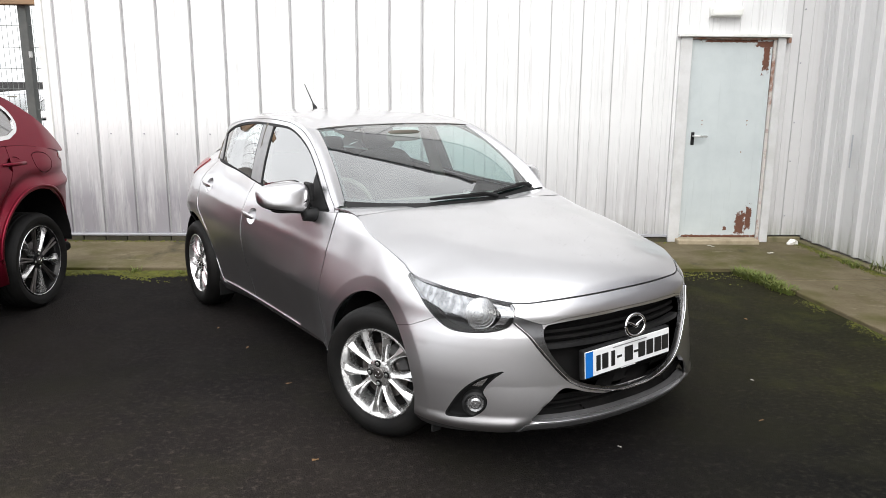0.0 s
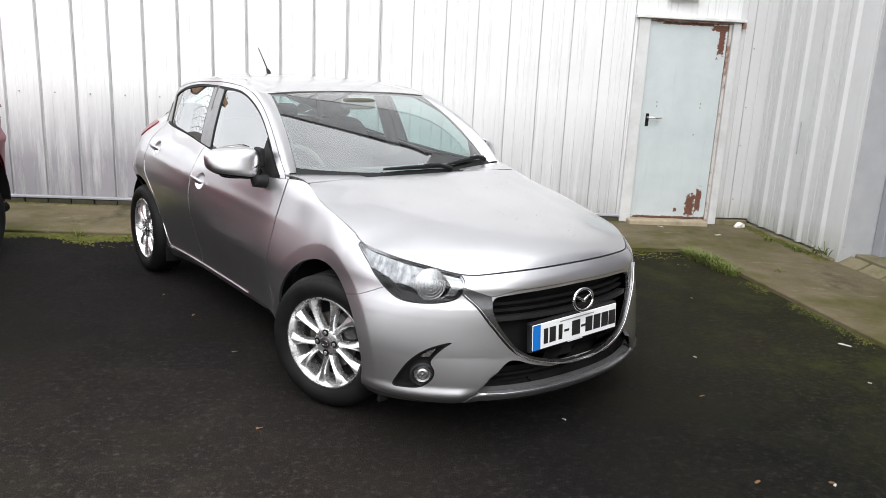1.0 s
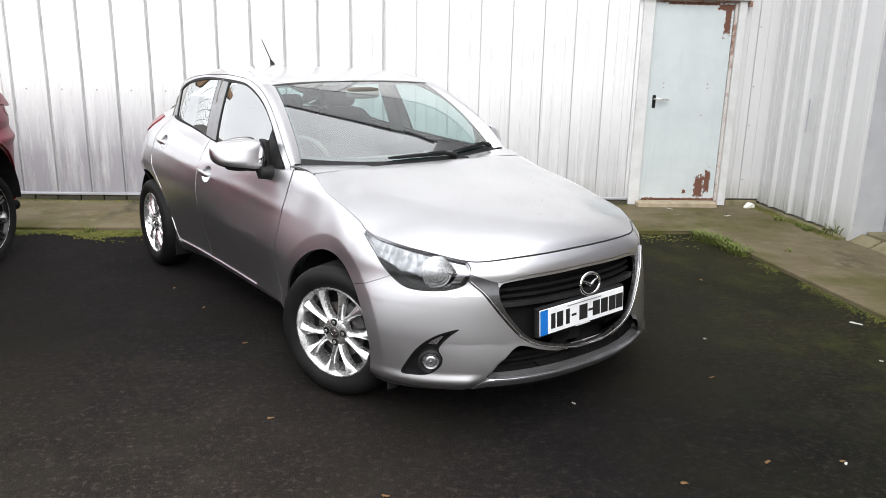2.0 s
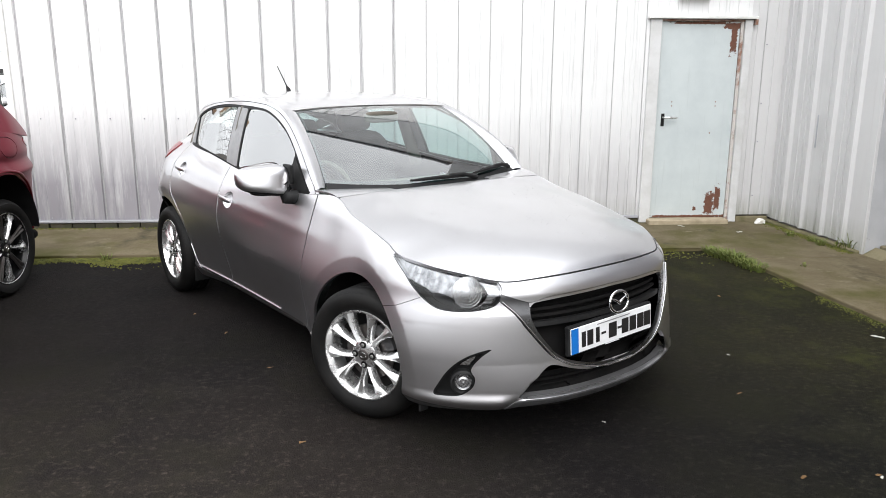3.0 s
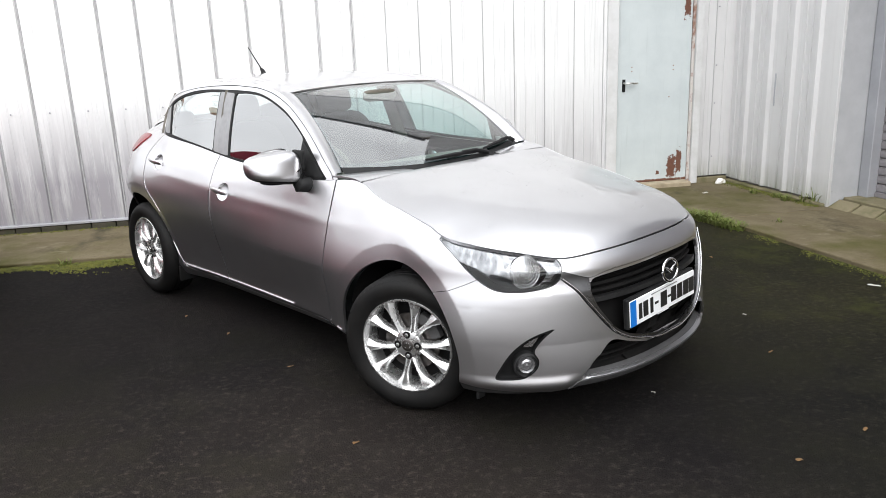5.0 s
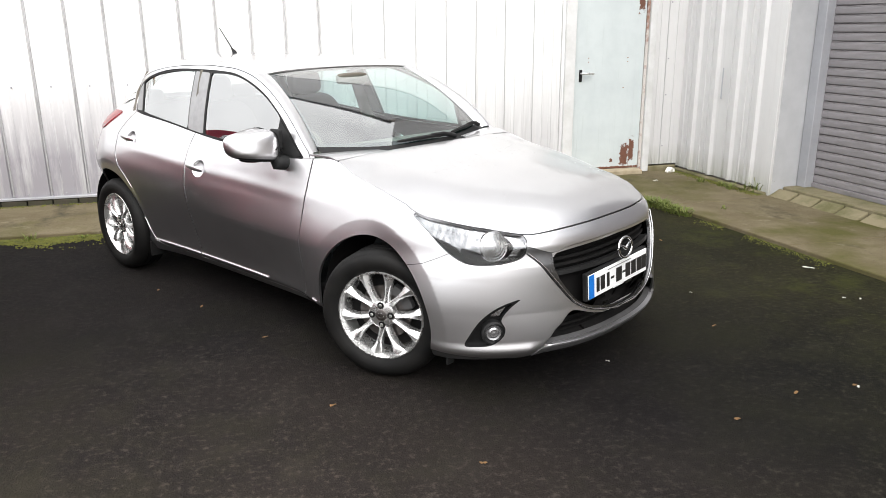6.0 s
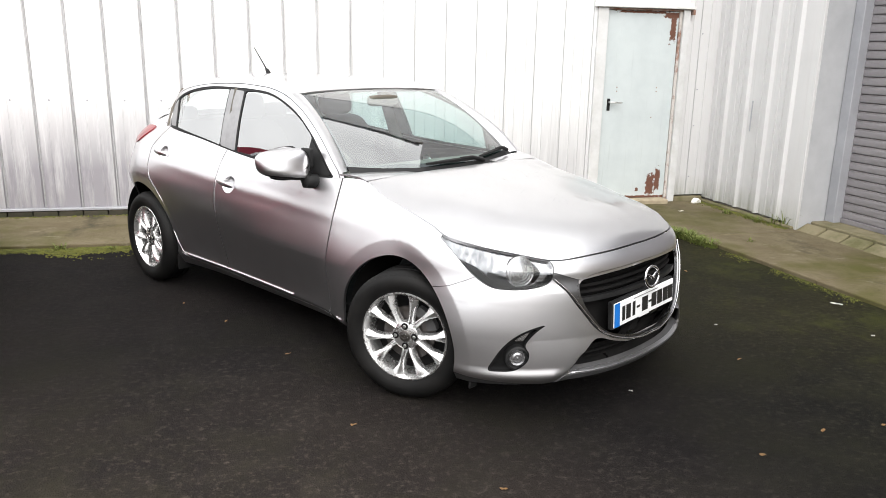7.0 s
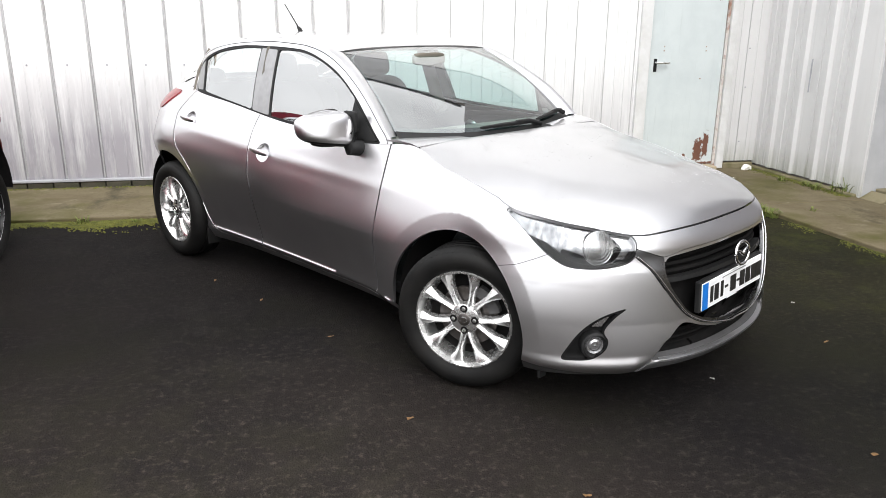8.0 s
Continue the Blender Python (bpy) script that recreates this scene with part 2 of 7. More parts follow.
M_RUSTPAINT = surface("rust_streaked_paint", (0.52, 0.49, 0.46), (0.24, 0.13, 0.09), rough=0.7, scale=5.0, fine=60, bump=0.3, lo=0.50, hi=0.62)
M_CONC = concrete_material()
M_CONC_PALE = surface("pale_concrete", (0.185, 0.158, 0.095), (0.095, 0.090, 0.036), rough=0.9, scale=4.0, fine=80, bump=0.5, distance=0.005)
M_BRICK = surface("dark_brick", (0.060, 0.050, 0.036), (0.040, 0.042, 0.022), rough=0.95, scale=12.0, fine=120, bump=0.6, distance=0.004, per_piece=0.3)
M_MOSS = surface("moss", (0.115, 0.118, 0.016), (0.060, 0.066, 0.012), rough=1.0, scale=18.0, fine=200, bump=0.7, distance=0.004)
M_GRASS = surface("weed_green", (0.095, 0.135, 0.020), (0.14, 0.14, 0.035), rough=0.7, scale=30.0, fine=100, bump=0.1)
M_SHUT = surface("shutter_steel", (0.225, 0.212, 0.222), (0.165, 0.155, 0.160), rough=0.42, scale=3.0, fine=60, bump=0.06, stretch=(1, 1, 6), per_piece=0.06)
M_BLACKPL = surface("black_plastic", (0.012, 0.012, 0.0125), (0.019, 0.019, 0.019), rough=0.5, scale=20, fine=300, bump=0.1)
M_STEEL = surface("bright_steel", (0.75, 0.75, 0.74), (0.6, 0.6, 0.6), rough=0.3, metal=1.0, scale=20, fine=200, bump=0.02)
M_PAPER = surface("white_litter", (0.8, 0.79, 0.75), (0.6, 0.58, 0.52), rough=0.9, scale=20, fine=100, bump=0.2)
M_LEAF = surface("dead_leaf", (0.30, 0.17, 0.07), (0.18, 0.12, 0.06), rough=0.8, scale=40, fine=150, bump=0.2)
M_MESHWIRE = surface("fence_wire", (0.16, 0.18, 0.17), (0.22, 0.23, 0.22), rough=0.6, scale=10, fine=100, bump=0.05)
M_DARKWALL = surface("render_wall", (0.24, 0.21, 0.19), (0.18, 0.16, 0.15), rough=0.9, scale=0.8, fine=20, bump=0.2)


# ---- mesh helpers ----
def link_mesh(name, bm, material, parent=None, label="", smooth=None):
    me = bpy.data.meshes.new(name)
    bm.normal_update()
    bm.to_mesh(me)
    bm.free()
    if smooth is not None:
        me.polygons.foreach_set("use_smooth", [True] * len(me.polygons))
        me.set_sharp_from_angle(angle=radians(smooth))
    me.materials.append(material)
    ob = new(name, me)
    if parent is not None:
        ob.parent = parent
    return tagged(ob, label)


part = link_mesh


def add_box(bm, x0, x1, y0, y1, z0, z1, bevel=0.0, seg=1):
    vs = [bm.verts.new((x, y, z)) for x in (x0, x1) for y in (y0, y1) for z in (z0, z1)]
    fs = [bm.faces.new([vs[i] for i in q]) for q in ((0, 1, 3, 2), (4, 6, 7, 5), (0, 4, 5, 1), (2, 3, 7, 6), (0, 2, 6, 4), (1, 5, 7, 3))]
    if bevel:
        es = list({e for f in fs for e in f.edges})
        bmesh.ops.bevel(bm, geom=es, offset=bevel, segments=seg, affect="EDGES", profile=0.6)
    return bm


def box_bm(*a, **k):
    return add_box(bmesh.new(), *a, **k)


def add_tube(bm, a, b, r0, r1=None, n=10, caps=True):
    a, b = Vector(a), Vector(b)
    r1 = r0 if r1 is None else r1
    q = (b - a).to_track_quat("Z", "Y")
    rings = []
    for p, r in ((a, r0), (b, r1)):
        rings.append([bm.verts.new(p + q @ Vector((r * math.cos(2 * math.pi * i / n), r * math.sin(2 * math.pi * i / n), 0))) for i in range(n)])
    for i in range(n):
        bm.faces.new((rings[0][i], rings[0][(i + 1) % n], rings[1][(i + 1) % n], rings[1][i]))
    if caps:
        bm.faces.new(rings[0][::-1])
        bm.faces.new(rings[1])
    return bm


def empty(name, m, label="", category="", group="", kind=""):
    ob = new(name)
    ob.matrix_world = m
    return tagged(ob, label, category, group, kind)


# ---- setting: ground, apron ----
WALL_Y, SEAM0 = 7.72, -3.348
EAVE = 7.0
GROUND = -0.004
EAVE_SIDE = 6.4
CLAD_TOP = 3.8

bm = bmesh.new()
cells = [-400, -60, -20, -8, 0, 8, 20, 60, 400]
grid = [[bm.verts.new((x, y, GROUND)) for y in cells] for x in cells]
for i in range(8):
    for j in range(8):
        bm.faces.new((grid[i][j], grid[i + 1][j], grid[i + 1][j + 1], grid[i][j + 1]))
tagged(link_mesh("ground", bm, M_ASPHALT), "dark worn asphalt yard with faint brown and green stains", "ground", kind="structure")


def slab(points, top, material, parent, name="slab"):
    b = bmesh.new()
    lo = [b.verts.new((x, y, -0.05)) for x, y in points]
    hi = [b.verts.new((x, y, top)) for x, y in points]
    k = len(points)
    b.faces.new(hi)
    b.faces.new(lo[::-1])
    for i in range(k):
        b.faces.new((lo[i], lo[(i + 1) % k], hi[(i + 1) % k], hi[i]))
    bmesh.ops.bevel(b, geom=[e for e in b.edges if e.verts[0].co.z > 0 and e.verts[1].co.z > 0], offset=0.006, segments=1, affect="EDGES")
    return part(name, b, material, parent)


apron = empty("pavement", pose(0, 0, 0), "mossy stained concrete apron along the foot of the walls", "pavement", kind="structure")


def edge_x(y):
    """The apron's edge along the side wall, which runs a little askew."""
    return 2.95 + (6.6 - y) * 0.125


xs = [-9.0, -6.4, -3.75, -1.1, 1.5]
for a, b in zip(xs, xs[1:]):
    slab([(a + 0.004, 6.55), (b - 0.004, 6.55), (b - 0.004, 7.70), (a + 0.004, 7.70)], 0.026, M_CONC, apron)
slab([(1.504, 6.55), (edge_x(6.6), 6.55), (edge_x(6.15), 6.154), (edge_x(6.15) + 3.0, 6.154), (edge_x(6.15) + 3.0, 7.70), (1.504, 7.70)], 0.027, M_CONC, apron)
ys = [6.15, 4.75, 3.2, 1.0, -2.0]
for a, b in zip(ys, ys[1:]):
    slab([(edge_x(b), b + 0.004), (edge_x(b) + 3.0, b + 0.004), (edge_x(b) + 3.0, a - 0.004), (edge_x(a), a - 0.004)], 0.027, M_CONC, apron)


# ---- setting: walls ----
def seam(k):
    """Where the k-th joint of the back wall stands."""
    return SEAM0 + 0.3215 * k - 0.00052 * k * k


def rib_profile(length, marks, rib=0.016, depth=0.022, slope=0.008, raised=False, lee=None, swage=0.008, sink=None):
    """Points (along, out) of profiled sheet: narrow joints sunk between the pans, or raised ribs, and two slight swages in every pan."""
    pan, mark = (0.0, depth) if raised else (depth, depth - (sink or depth))
    out = [(0.0, pan)]
    for x in marks:
        if rib / 2 + slope + 0.002 < x < length - rib / 2 - slope - 0.002:
            out += [(x - rib / 2 - slope, pan), (x - rib / 2, mark), (x + rib / 2, mark), (x + rib / 2 + (lee or slope), pan)]
        for k in ((0.128, 0.205) if raised else (0.104, 0.207)):
            c = x + k
            if 0.03 < c < length - 0.03:
                out += [(c - 0.010, pan), (c - 0.007, pan + 0.010), (c + 0.002, pan + 0.010), (c + 0.006, pan)] if raised else [(c - 0.006, pan), (c - 0.003, pan - swage), (c + 0.003, pan - swage), (c + 0.006, pan)]
    out.append((length, pan))
    return sorted(out)


def ribbed_sheet(name, length, z0, z1, marks, material, parent, m, **k):
    bm = bmesh.new()
    prof = rib_profile(length, marks, **k)
    front = [[bm.verts.new((a, -o, z)) for a, o in prof] for z in (z0, z1)]
    for i in range(len(prof) - 1):
        bm.faces.new((front[0][i], front[0][i + 1], front[1][i + 1], front[1][i]))
    back = [[bm.verts.new((a, 0.004 - o, z)) for a, o in prof] for z in (z0, z1)]
    for i in range(len(prof) - 1):
        bm.faces.new((back[0][i + 1], back[0][i], back[1][i], back[1][i + 1]))
        bm.faces.new((front[0][i + 1], front[0][i], back[0][i], back[0][i + 1]))
    ob = part(name, bm, material, parent)
    ob.matrix_parent_inverse = Matrix()
    ob.matrix_basis = m
    return ob


DOOR_X0, DOOR_X1, DOOR_Z0, DOOR_Z1 = 2.724, 3.51, 0.075, 2.012
wall_back = link_mesh("wall_back", box_bm(-3.46, DOOR_X0 - 0.12, WALL_Y + 0.03, WALL_Y + 0.25, 0.0, EAVE), M_DARKWALL)
tagged(wall_back, "tall building wall clad in white ribbed steel sheet", "wall", kind="structure")
for a, b, c, d in ((DOOR_X0 - 0.12, DOOR_X1 + 0.12, DOOR_Z1 + 0.04, EAVE), (DOOR_X1 + 0.12, 4.4, 0.0, EAVE)):
    part("wall_core", box_bm(a, b, WALL_Y + 0.03, WALL_Y + 0.25, c, d), M_DARKWALL, wall_back)
# sheets three ribs wide, lapped at the ribs
SHEETS = []
for k in range(0, 24, 3):
    a, b = seam(k) - 0.12, min(seam(k + 3) - 0.12, 3.992)
    if a < 3.9:
        SHEETS.append((a, (3.992 if k == 21 else b) - a))
for k, (x, w) in enumerate(SHEETS):
    pieces = [(x, x + w, 0.098)]
    cuts = []
    for a, b, z in pieces:
        if b <= DOOR_X0 - 0.11 or a >= DOOR_X1 + 0.11:
            cuts.append((a, b, z))
        else:
            if a < DOOR_X0 - 0.11:
                cuts.append((a, DOOR_X0 - 0.11, z))
            cuts.append((max(a, DOOR_X0 - 0.11), min(b, DOOR_X1 + 0.11), 2.03))
            if b > DOOR_X1 + 0.11:
                cuts.append((DOOR_X1 + 0.11, b, z))
    for a, b, z in cuts:
        if b - a > 0.02:
            ribbed_sheet("cladding_sheet", b - a + 0.001, z, CLAD_TOP, [seam(i) - a for i in range(26)], M_CLAD_SIDE if a >= DOOR_X1 else M_CLAD_DOOR if k > 3 else M_CLAD, wall_back, pose(a, WALL_Y + (0.0015 if k % 2 else 0.0), 0), **(dict(swage=0.0025 if k < 3 else 0.006) if k <= 3 else dict(swage=0.006, sink=0.008, rib=0.006, slope=0.003)))
# strips painted as the joints' shaded flanks, narrowing to the right
k = 0
while seam(k) < 3.9:
    x = seam(k)
    if not DOOR_X0 - 0.13 < x < DOOR_X1 + 0.13:
        half = 0.0085 - 0.0004 * k if k < 12 else 0.0016
        out = 0.003 if k < 12 else 0.015
        part("joint_strip", box_bm(x - half, x + half, WALL_Y - out - 0.003, WALL_Y - out, 0.104, CLAD_TOP - 0.05), M_JOINT if k < 12 else M_JOINT_DARK, wall_back)
    k += 1
# capping at the free end and along the eave
part("corner_flashing", box_bm(-3.50, -3.44, WALL_Y - 0.045, WALL_Y + 0.26, 0.05, EAVE, bevel=0.004), M_TRIM, wall_back)
# unseen grey panel and trim, added to darken the windscreen's upper reflection
part("unseen_upper_panel", box_bm(-3.46, 3.99, WALL_Y - 0.026, WALL_Y + 0.028, CLAD_TOP + 0.01, EAVE - 0.03, bevel=0.003), M_UPPER, wall_back)
part("drip_trim", box_bm(-3.48, 3.98, WALL_Y - 0.05, WALL_Y + 0.02, CLAD_TOP - 0.03, CLAD_TOP + 0.008, bevel=0.003), M_FLASH, wall_back)
part("eave_gutter", box_bm(-3.6, 4.3, WALL_Y - 0.16, WALL_Y + 0.02, EAVE - 0.02, EAVE + 0.14, bevel=0.02, seg=2), M_FLASH, wall_back)
part("base_trim", box_bm(-3.48, DOOR_X0 - 0.12, WALL_Y - 0.055, WALL_Y + 0.02, 0.078, 0.102, bevel=0.004), M_FLASH, wall_back)
part("plinth", box_bm(DOOR_X1 + 0.12, 3.97, WALL_Y - 0.05, WALL_Y + 0.02, 0.0, 0.082, bevel=0.008), M_CONC_PALE, wall_back)

# side wall, a little askew, same sheet with shade put into its greyer base
SIDE = pose(3.985, WALL_Y, 0, 0, 0, -90 + 4.6)
wall_side = link_mesh("wall_side", box_bm(0.0, 1.46, 0.03, 0.34, 0.0, EAVE_SIDE), M_DARKWALL)
wall_side.matrix_world = SIDE
tagged(wall_side, "side wall clad in white ribbed steel sheet, coloured greyer for shade", "wall", kind="structure")
for a, b in ((0.0, 0.75), (0.75, 1.34)):
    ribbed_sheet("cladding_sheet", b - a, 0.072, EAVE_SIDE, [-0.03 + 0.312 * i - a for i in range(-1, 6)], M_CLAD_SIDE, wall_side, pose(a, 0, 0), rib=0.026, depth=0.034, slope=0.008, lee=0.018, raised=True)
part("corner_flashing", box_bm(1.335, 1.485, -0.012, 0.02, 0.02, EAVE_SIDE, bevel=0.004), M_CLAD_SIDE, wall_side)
part("return_flashing", box_bm(1.462, 1.485, 0.018, 0.33, 0.02, EAVE_SIDE, bevel=0.004), M_RETURN, wall_side)
part("base_trim", box_bm(0.02, 1.46, -0.055, 0.02, 0.0, 0.052, bevel=0.008), M_CONC_PALE, wall_side)
part("guide_rail", box_bm(1.49, 1.60, 0.30, 0.42, 0.10, 3.72, bevel=0.006), M_FLASH, wall_side)

wall_shutter = link_mesh("wall_shutter", box_bm(1.46, 9.5, 0.46, 0.70, 0.0, EAVE_SIDE), M_DARKWALL)
wall_shutter.matrix_world = SIDE
tagged(wall_shutter, "recessed bay wall behind the roller shutter", "wall", kind="structure")
part("head_box", box_bm(1.49, 6.2, 0.05, 0.46, 3.72, EAVE_SIDE, bevel=0.01), M_FLASH, wall_shutter)

shutter = empty("roller_shutter", SIDE, "closed grey ribbed steel roller shutter in the side wall", "shutter")
bm = bmesh.new()
prof = [(0.0, -0.004), (0.002, 0.006), (0.008, 0.011), (0.030, 0.0125), (0.050, 0.0115), (0.061, 0.007), (0.064, 0.009), (0.070, 0.008), (0.0735, -0.004)]
vs = [[bm.verts.new((s, 0.40 - o, z)) for z, o in prof] for s in (1.60, 5.2)]
for i in range(len(prof) - 1):
    bm.faces.new((vs[0][i], vs[1][i], vs[1][i + 1], vs[0][i + 1]))
bm.faces.new(vs[0][::-1])
bm.faces.new(vs[1])
slat = part("slat", bm, M_SHUT, shutter, smooth=30)
slat.location.z = 0.15
for k in range(1, 48):
    ob = new("slat", slat.data)
    ob.parent = shutter
    ob.location.z = 0.15 + 0.075 * k
part("bottom_rail", box_bm(1.60, 5.2, 0.375, 0.415, 0.105, 0.15, bevel=0.004), M_SHUT, shutter)

step_kerb = empty("kerb", SIDE, "sloped pale concrete blocks and sill in front of the shutter", "kerb", kind="structure")
part("sill", box_bm(1.50, 6.0, 0.14, 0.46, 0.0, 0.105, bevel=0.008), M_CONC_PALE, step_kerb)
rng = random.Random(5)
for k in range(17):
    a = 1.48 + k * 0.262
    b = bmesh.new()
    w = 0.25 + rng.uniform(-0.012, 0.006)
    j = rng.uniform(-0.012, 0.012)
    q = [(a, -0.035 + j, 0), (a + w, -0.035 + j, 0), (a + w, 0.13, 0), (a, 0.13, 0)]
    t = [(a + 0.012, -0.012 + j, 0.030), (a + w - 0.012, -0.012 + j, 0.030), (a + w - 0.006, 0.118, 0.088 + j * 0.4), (a + 0.006, 0.118, 0.088)]
    lo = [b.verts.new(v) for v in q]
    hi = [b.verts.new(v) for v in t]
    b.faces.new(hi)
    b.faces.new(lo[::-1])
    for i in range(4):
        b.faces.new((lo[i], lo[(i + 1) % 4], hi[(i + 1) % 4], hi[i]))
    bmesh.ops.bevel(b, geom=b.edges[:], offset=0.007, segments=1, affect="EDGES")
    part("block", b, M_CONC_PALE, step_kerb)

# ---- car bodies: curved skins, cut into panels ----
def curve(xs, ys):
    """Natural cubic spline through a few knots, flat-sloped beyond them."""
    xs, ys = np.array(xs, float), np.array(ys, float)
    o = np.argsort(xs)
    xs, ys = xs[o], ys[o]
    n = len(xs)
    h = np.diff(xs)
    A, r = np.eye(n), np.zeros(n)
    for i in range(1, n - 1):
        A[i, i - 1], A[i, i], A[i, i + 1] = h[i - 1], 2 * (h[i - 1] + h[i]), h[i]
        r[i] = 6 * ((ys[i + 1] - ys[i]) / h[i] - (ys[i] - ys[i - 1]) / h[i - 1])
    m = np.linalg.solve(A, r)

    def at(x):
        x = np.clip(np.asarray(x, float), xs[0], xs[-1])
        i = np.clip(np.searchsorted(xs, x) - 1, 0, n - 2)
        a, b = xs[i + 1] - x, x - xs[i]
        return (m[i] * a ** 3 + m[i + 1] * b ** 3) / (6 * h[i]) + (ys[i] / h[i] - m[i] * h[i] / 6) * a + (ys[i + 1] / h[i] - m[i + 1] * h[i] / 6) * b
    return at


def smooth_loop(pts, k=5, closed=True):
    """A loop or line of corner points made round by Catmull-Rom."""
    p = np.array(pts, float)
    n = len(p)
    out = []
    for i in range(n if closed else n - 1):
        a, b, c, d = (p[(i + j) % n] if closed else p[min(max(i + j, 0), n - 1)] for j in (-1, 0, 1, 2))
        for t in np.arange(k) / k:
            out.append(0.5 * (2 * b + (c - a) * t + (2 * a - 5 * b + 4 * c - d) * t * t + (3 * b - a - 3 * c + d) * t ** 3))
    if not closed:
        out.append(p[-1])
    return np.array(out)


def seg_dist(V, a, b):
    d = b - a
    t = np.clip(((V - a) @ d) / max(d @ d, 1e-12), 0, 1)
    return np.hypot(*(V - a - t[:, None] * d).T)


def inside_loop(V, loop):
    """Signed distance to a closed outline, positive inside."""
    loop = np.array(loop, float)
    best = np.full(len(V), 1e9)
    odd = np.zeros(len(V), bool)
    for i in range(len(loop)):
        a, b = loop[i], loop[(i + 1) % len(loop)]
        best = np.minimum(best, seg_dist(V, a, b))
        cross = (a[1] > V[:, 1]) != (b[1] > V[:, 1])
        if cross.any():
            xi = (b[0] - a[0]) * (V[:, 1] - a[1]) / ((b[1] - a[1]) or 1e-12) + a[0]
            odd ^= cross & (V[:, 0] < xi)
    return np.where(odd, best, -best)


def keep(soup, d):
    """The part of a sheet of triangles where d is positive, cut exactly along d = 0."""
    V, T = soup
    d = np.where(np.abs(d) < 1e-7, 1e-7, d)
    pos = d[T] > 0
    count = pos.sum(1)
    out = [tuple(t) for t in T[count == 3]]
    extra, made = [], {}

    def cut(i, j):
        key = (i, j) if i < j else (j, i)
        if key not in made:
            f = d[i] / (d[i] - d[j])
            made[key] = len(V) + len(extra)
            extra.append(V[i] + f * (V[j] - V[i]))
        return made[key]
    for t in T[(count == 1) | (count == 2)]:
        p = [d[i] > 0 for i in t]
        k = p.index(True) if sum(p) == 1 else p.index(False)
        a, b, c = int(t[k]), int(t[(k + 1) % 3]), int(t[(k + 2) % 3])
        ab, ac = cut(a, b), cut(a, c)
        if sum(p) == 1:
            out.append((a, ab, ac))
        else:
            out += [(ab, b, c), (ab, c, ac)]
    V2 = np.vstack([V, np.array(extra)]) if extra else V
    T2 = np.array(out, int).reshape(-1, 3)
    used = np.unique(T2)
    back = np.full(len(V2), -1)
    back[used] = np.arange(len(used))
    return V2[used], back[T2]


def sheet(s, v, zlo, zhi):
    """A sheet of triangles over s, between two heights."""
    S, Q = np.meshgrid(s, v, indexing="ij")
    Z = zlo(S) + Q * (zhi(S) - zlo(S))
    V = np.stack([S.ravel(), Z.ravel()], 1)
    n, m = S.shape
    i = (np.arange(n - 1)[:, None] * m + np.arange(m - 1)[None]).ravel()
    return V, np.vstack([np.stack([i, i + m, i + m + 1], 1), np.stack([i, i + m + 1, i + 1], 1)])


def emit(name, soup, place, sgn, material, parent, depth=0.012, offset=0.0, label="", heart=(-1.2, 0.0, 0.6)):
    """A panel: the sheet laid on its curved surface, with its edges turned in by depth. sgn 1 mirrors it to the left side."""
    V, T = soup
    if not len(T):
        return None
    e = 1e-4
    P = place(V)
    du, dv = place(V + (e, 0)) - place(V - (e, 0)), place(V + (0, e)) - place(V - (0, e))
    N = np.cross(du, dv)
    ln = np.linalg.norm(N, axis=1)
    N[ln < 1e-14] = (0, 0, 1)
    N /= np.maximum(np.linalg.norm(N, axis=1), 1e-14)[:, None]
    c = np.stack([np.clip(P[:, 0], -2.8, 0.3), P[:, 1] * 0.0, P[:, 2] * 0.0 + heart[2]], 1)
    if (N * (P - c)).sum() < 0:
        N = -N
    f = np.cross(P[T[:, 1]] - P[T[:, 0]], P[T[:, 2]] - P[T[:, 0]])
    if (f * N[T[:, 0]]).sum() < 0:
        T = T[:, ::-1]
    P = P + offset * N
    if sgn > 0:
        P, N, T = P * (1, -1, 1), N * (1, -1, 1), T[:, ::-1]
    faces = [tuple(map(int, t)) for t in T]
    verts, normals = [tuple(p) for p in P], [tuple(q) for q in N]
    if depth:
        seen = {}
        for t in faces:
            for a, b in ((t[0], t[1]), (t[1], t[2]), (t[2], t[0])):
                seen[(a, b)] = seen.get((a, b), 0) + 1
        top, low = {}, {}
        for a, b in [k for k in seen if (k[1], k[0]) not in seen]:
            for i in (a, b):
                if i not in top:
                    top[i], low[i] = len(verts), len(verts) + 1
                    verts += [tuple(P[i]), tuple(P[i] - depth * N[i])]
                    normals += [tuple(N[i]), tuple(N[i])]
            faces.append((b, a, low[a], low[b]))
    me = bpy.data.meshes.new(name)
    me.from_pydata(verts, [], faces)
    me.polygons.foreach_set("use_smooth", [len(f) == 3 for f in faces])
    me.update()
    nn = len(P)
    loops = np.zeros(len(me.loops), int)
    me.loops.foreach_get("vertex_index", loops)
    cn = np.zeros((len(loops), 3))
    k = 0
    for f in me.polygons:
        for _ in range(f.loop_total):
            cn[k] = normals[loops[k]] if f.loop_total == 3 else tuple(f.normal)
            k += 1
    me.normals_split_custom_set([tuple(q) for q in cn])
    me.materials.append(material)
    ob = new(name, me)
    ob.parent = parent
    return tagged(ob, label)


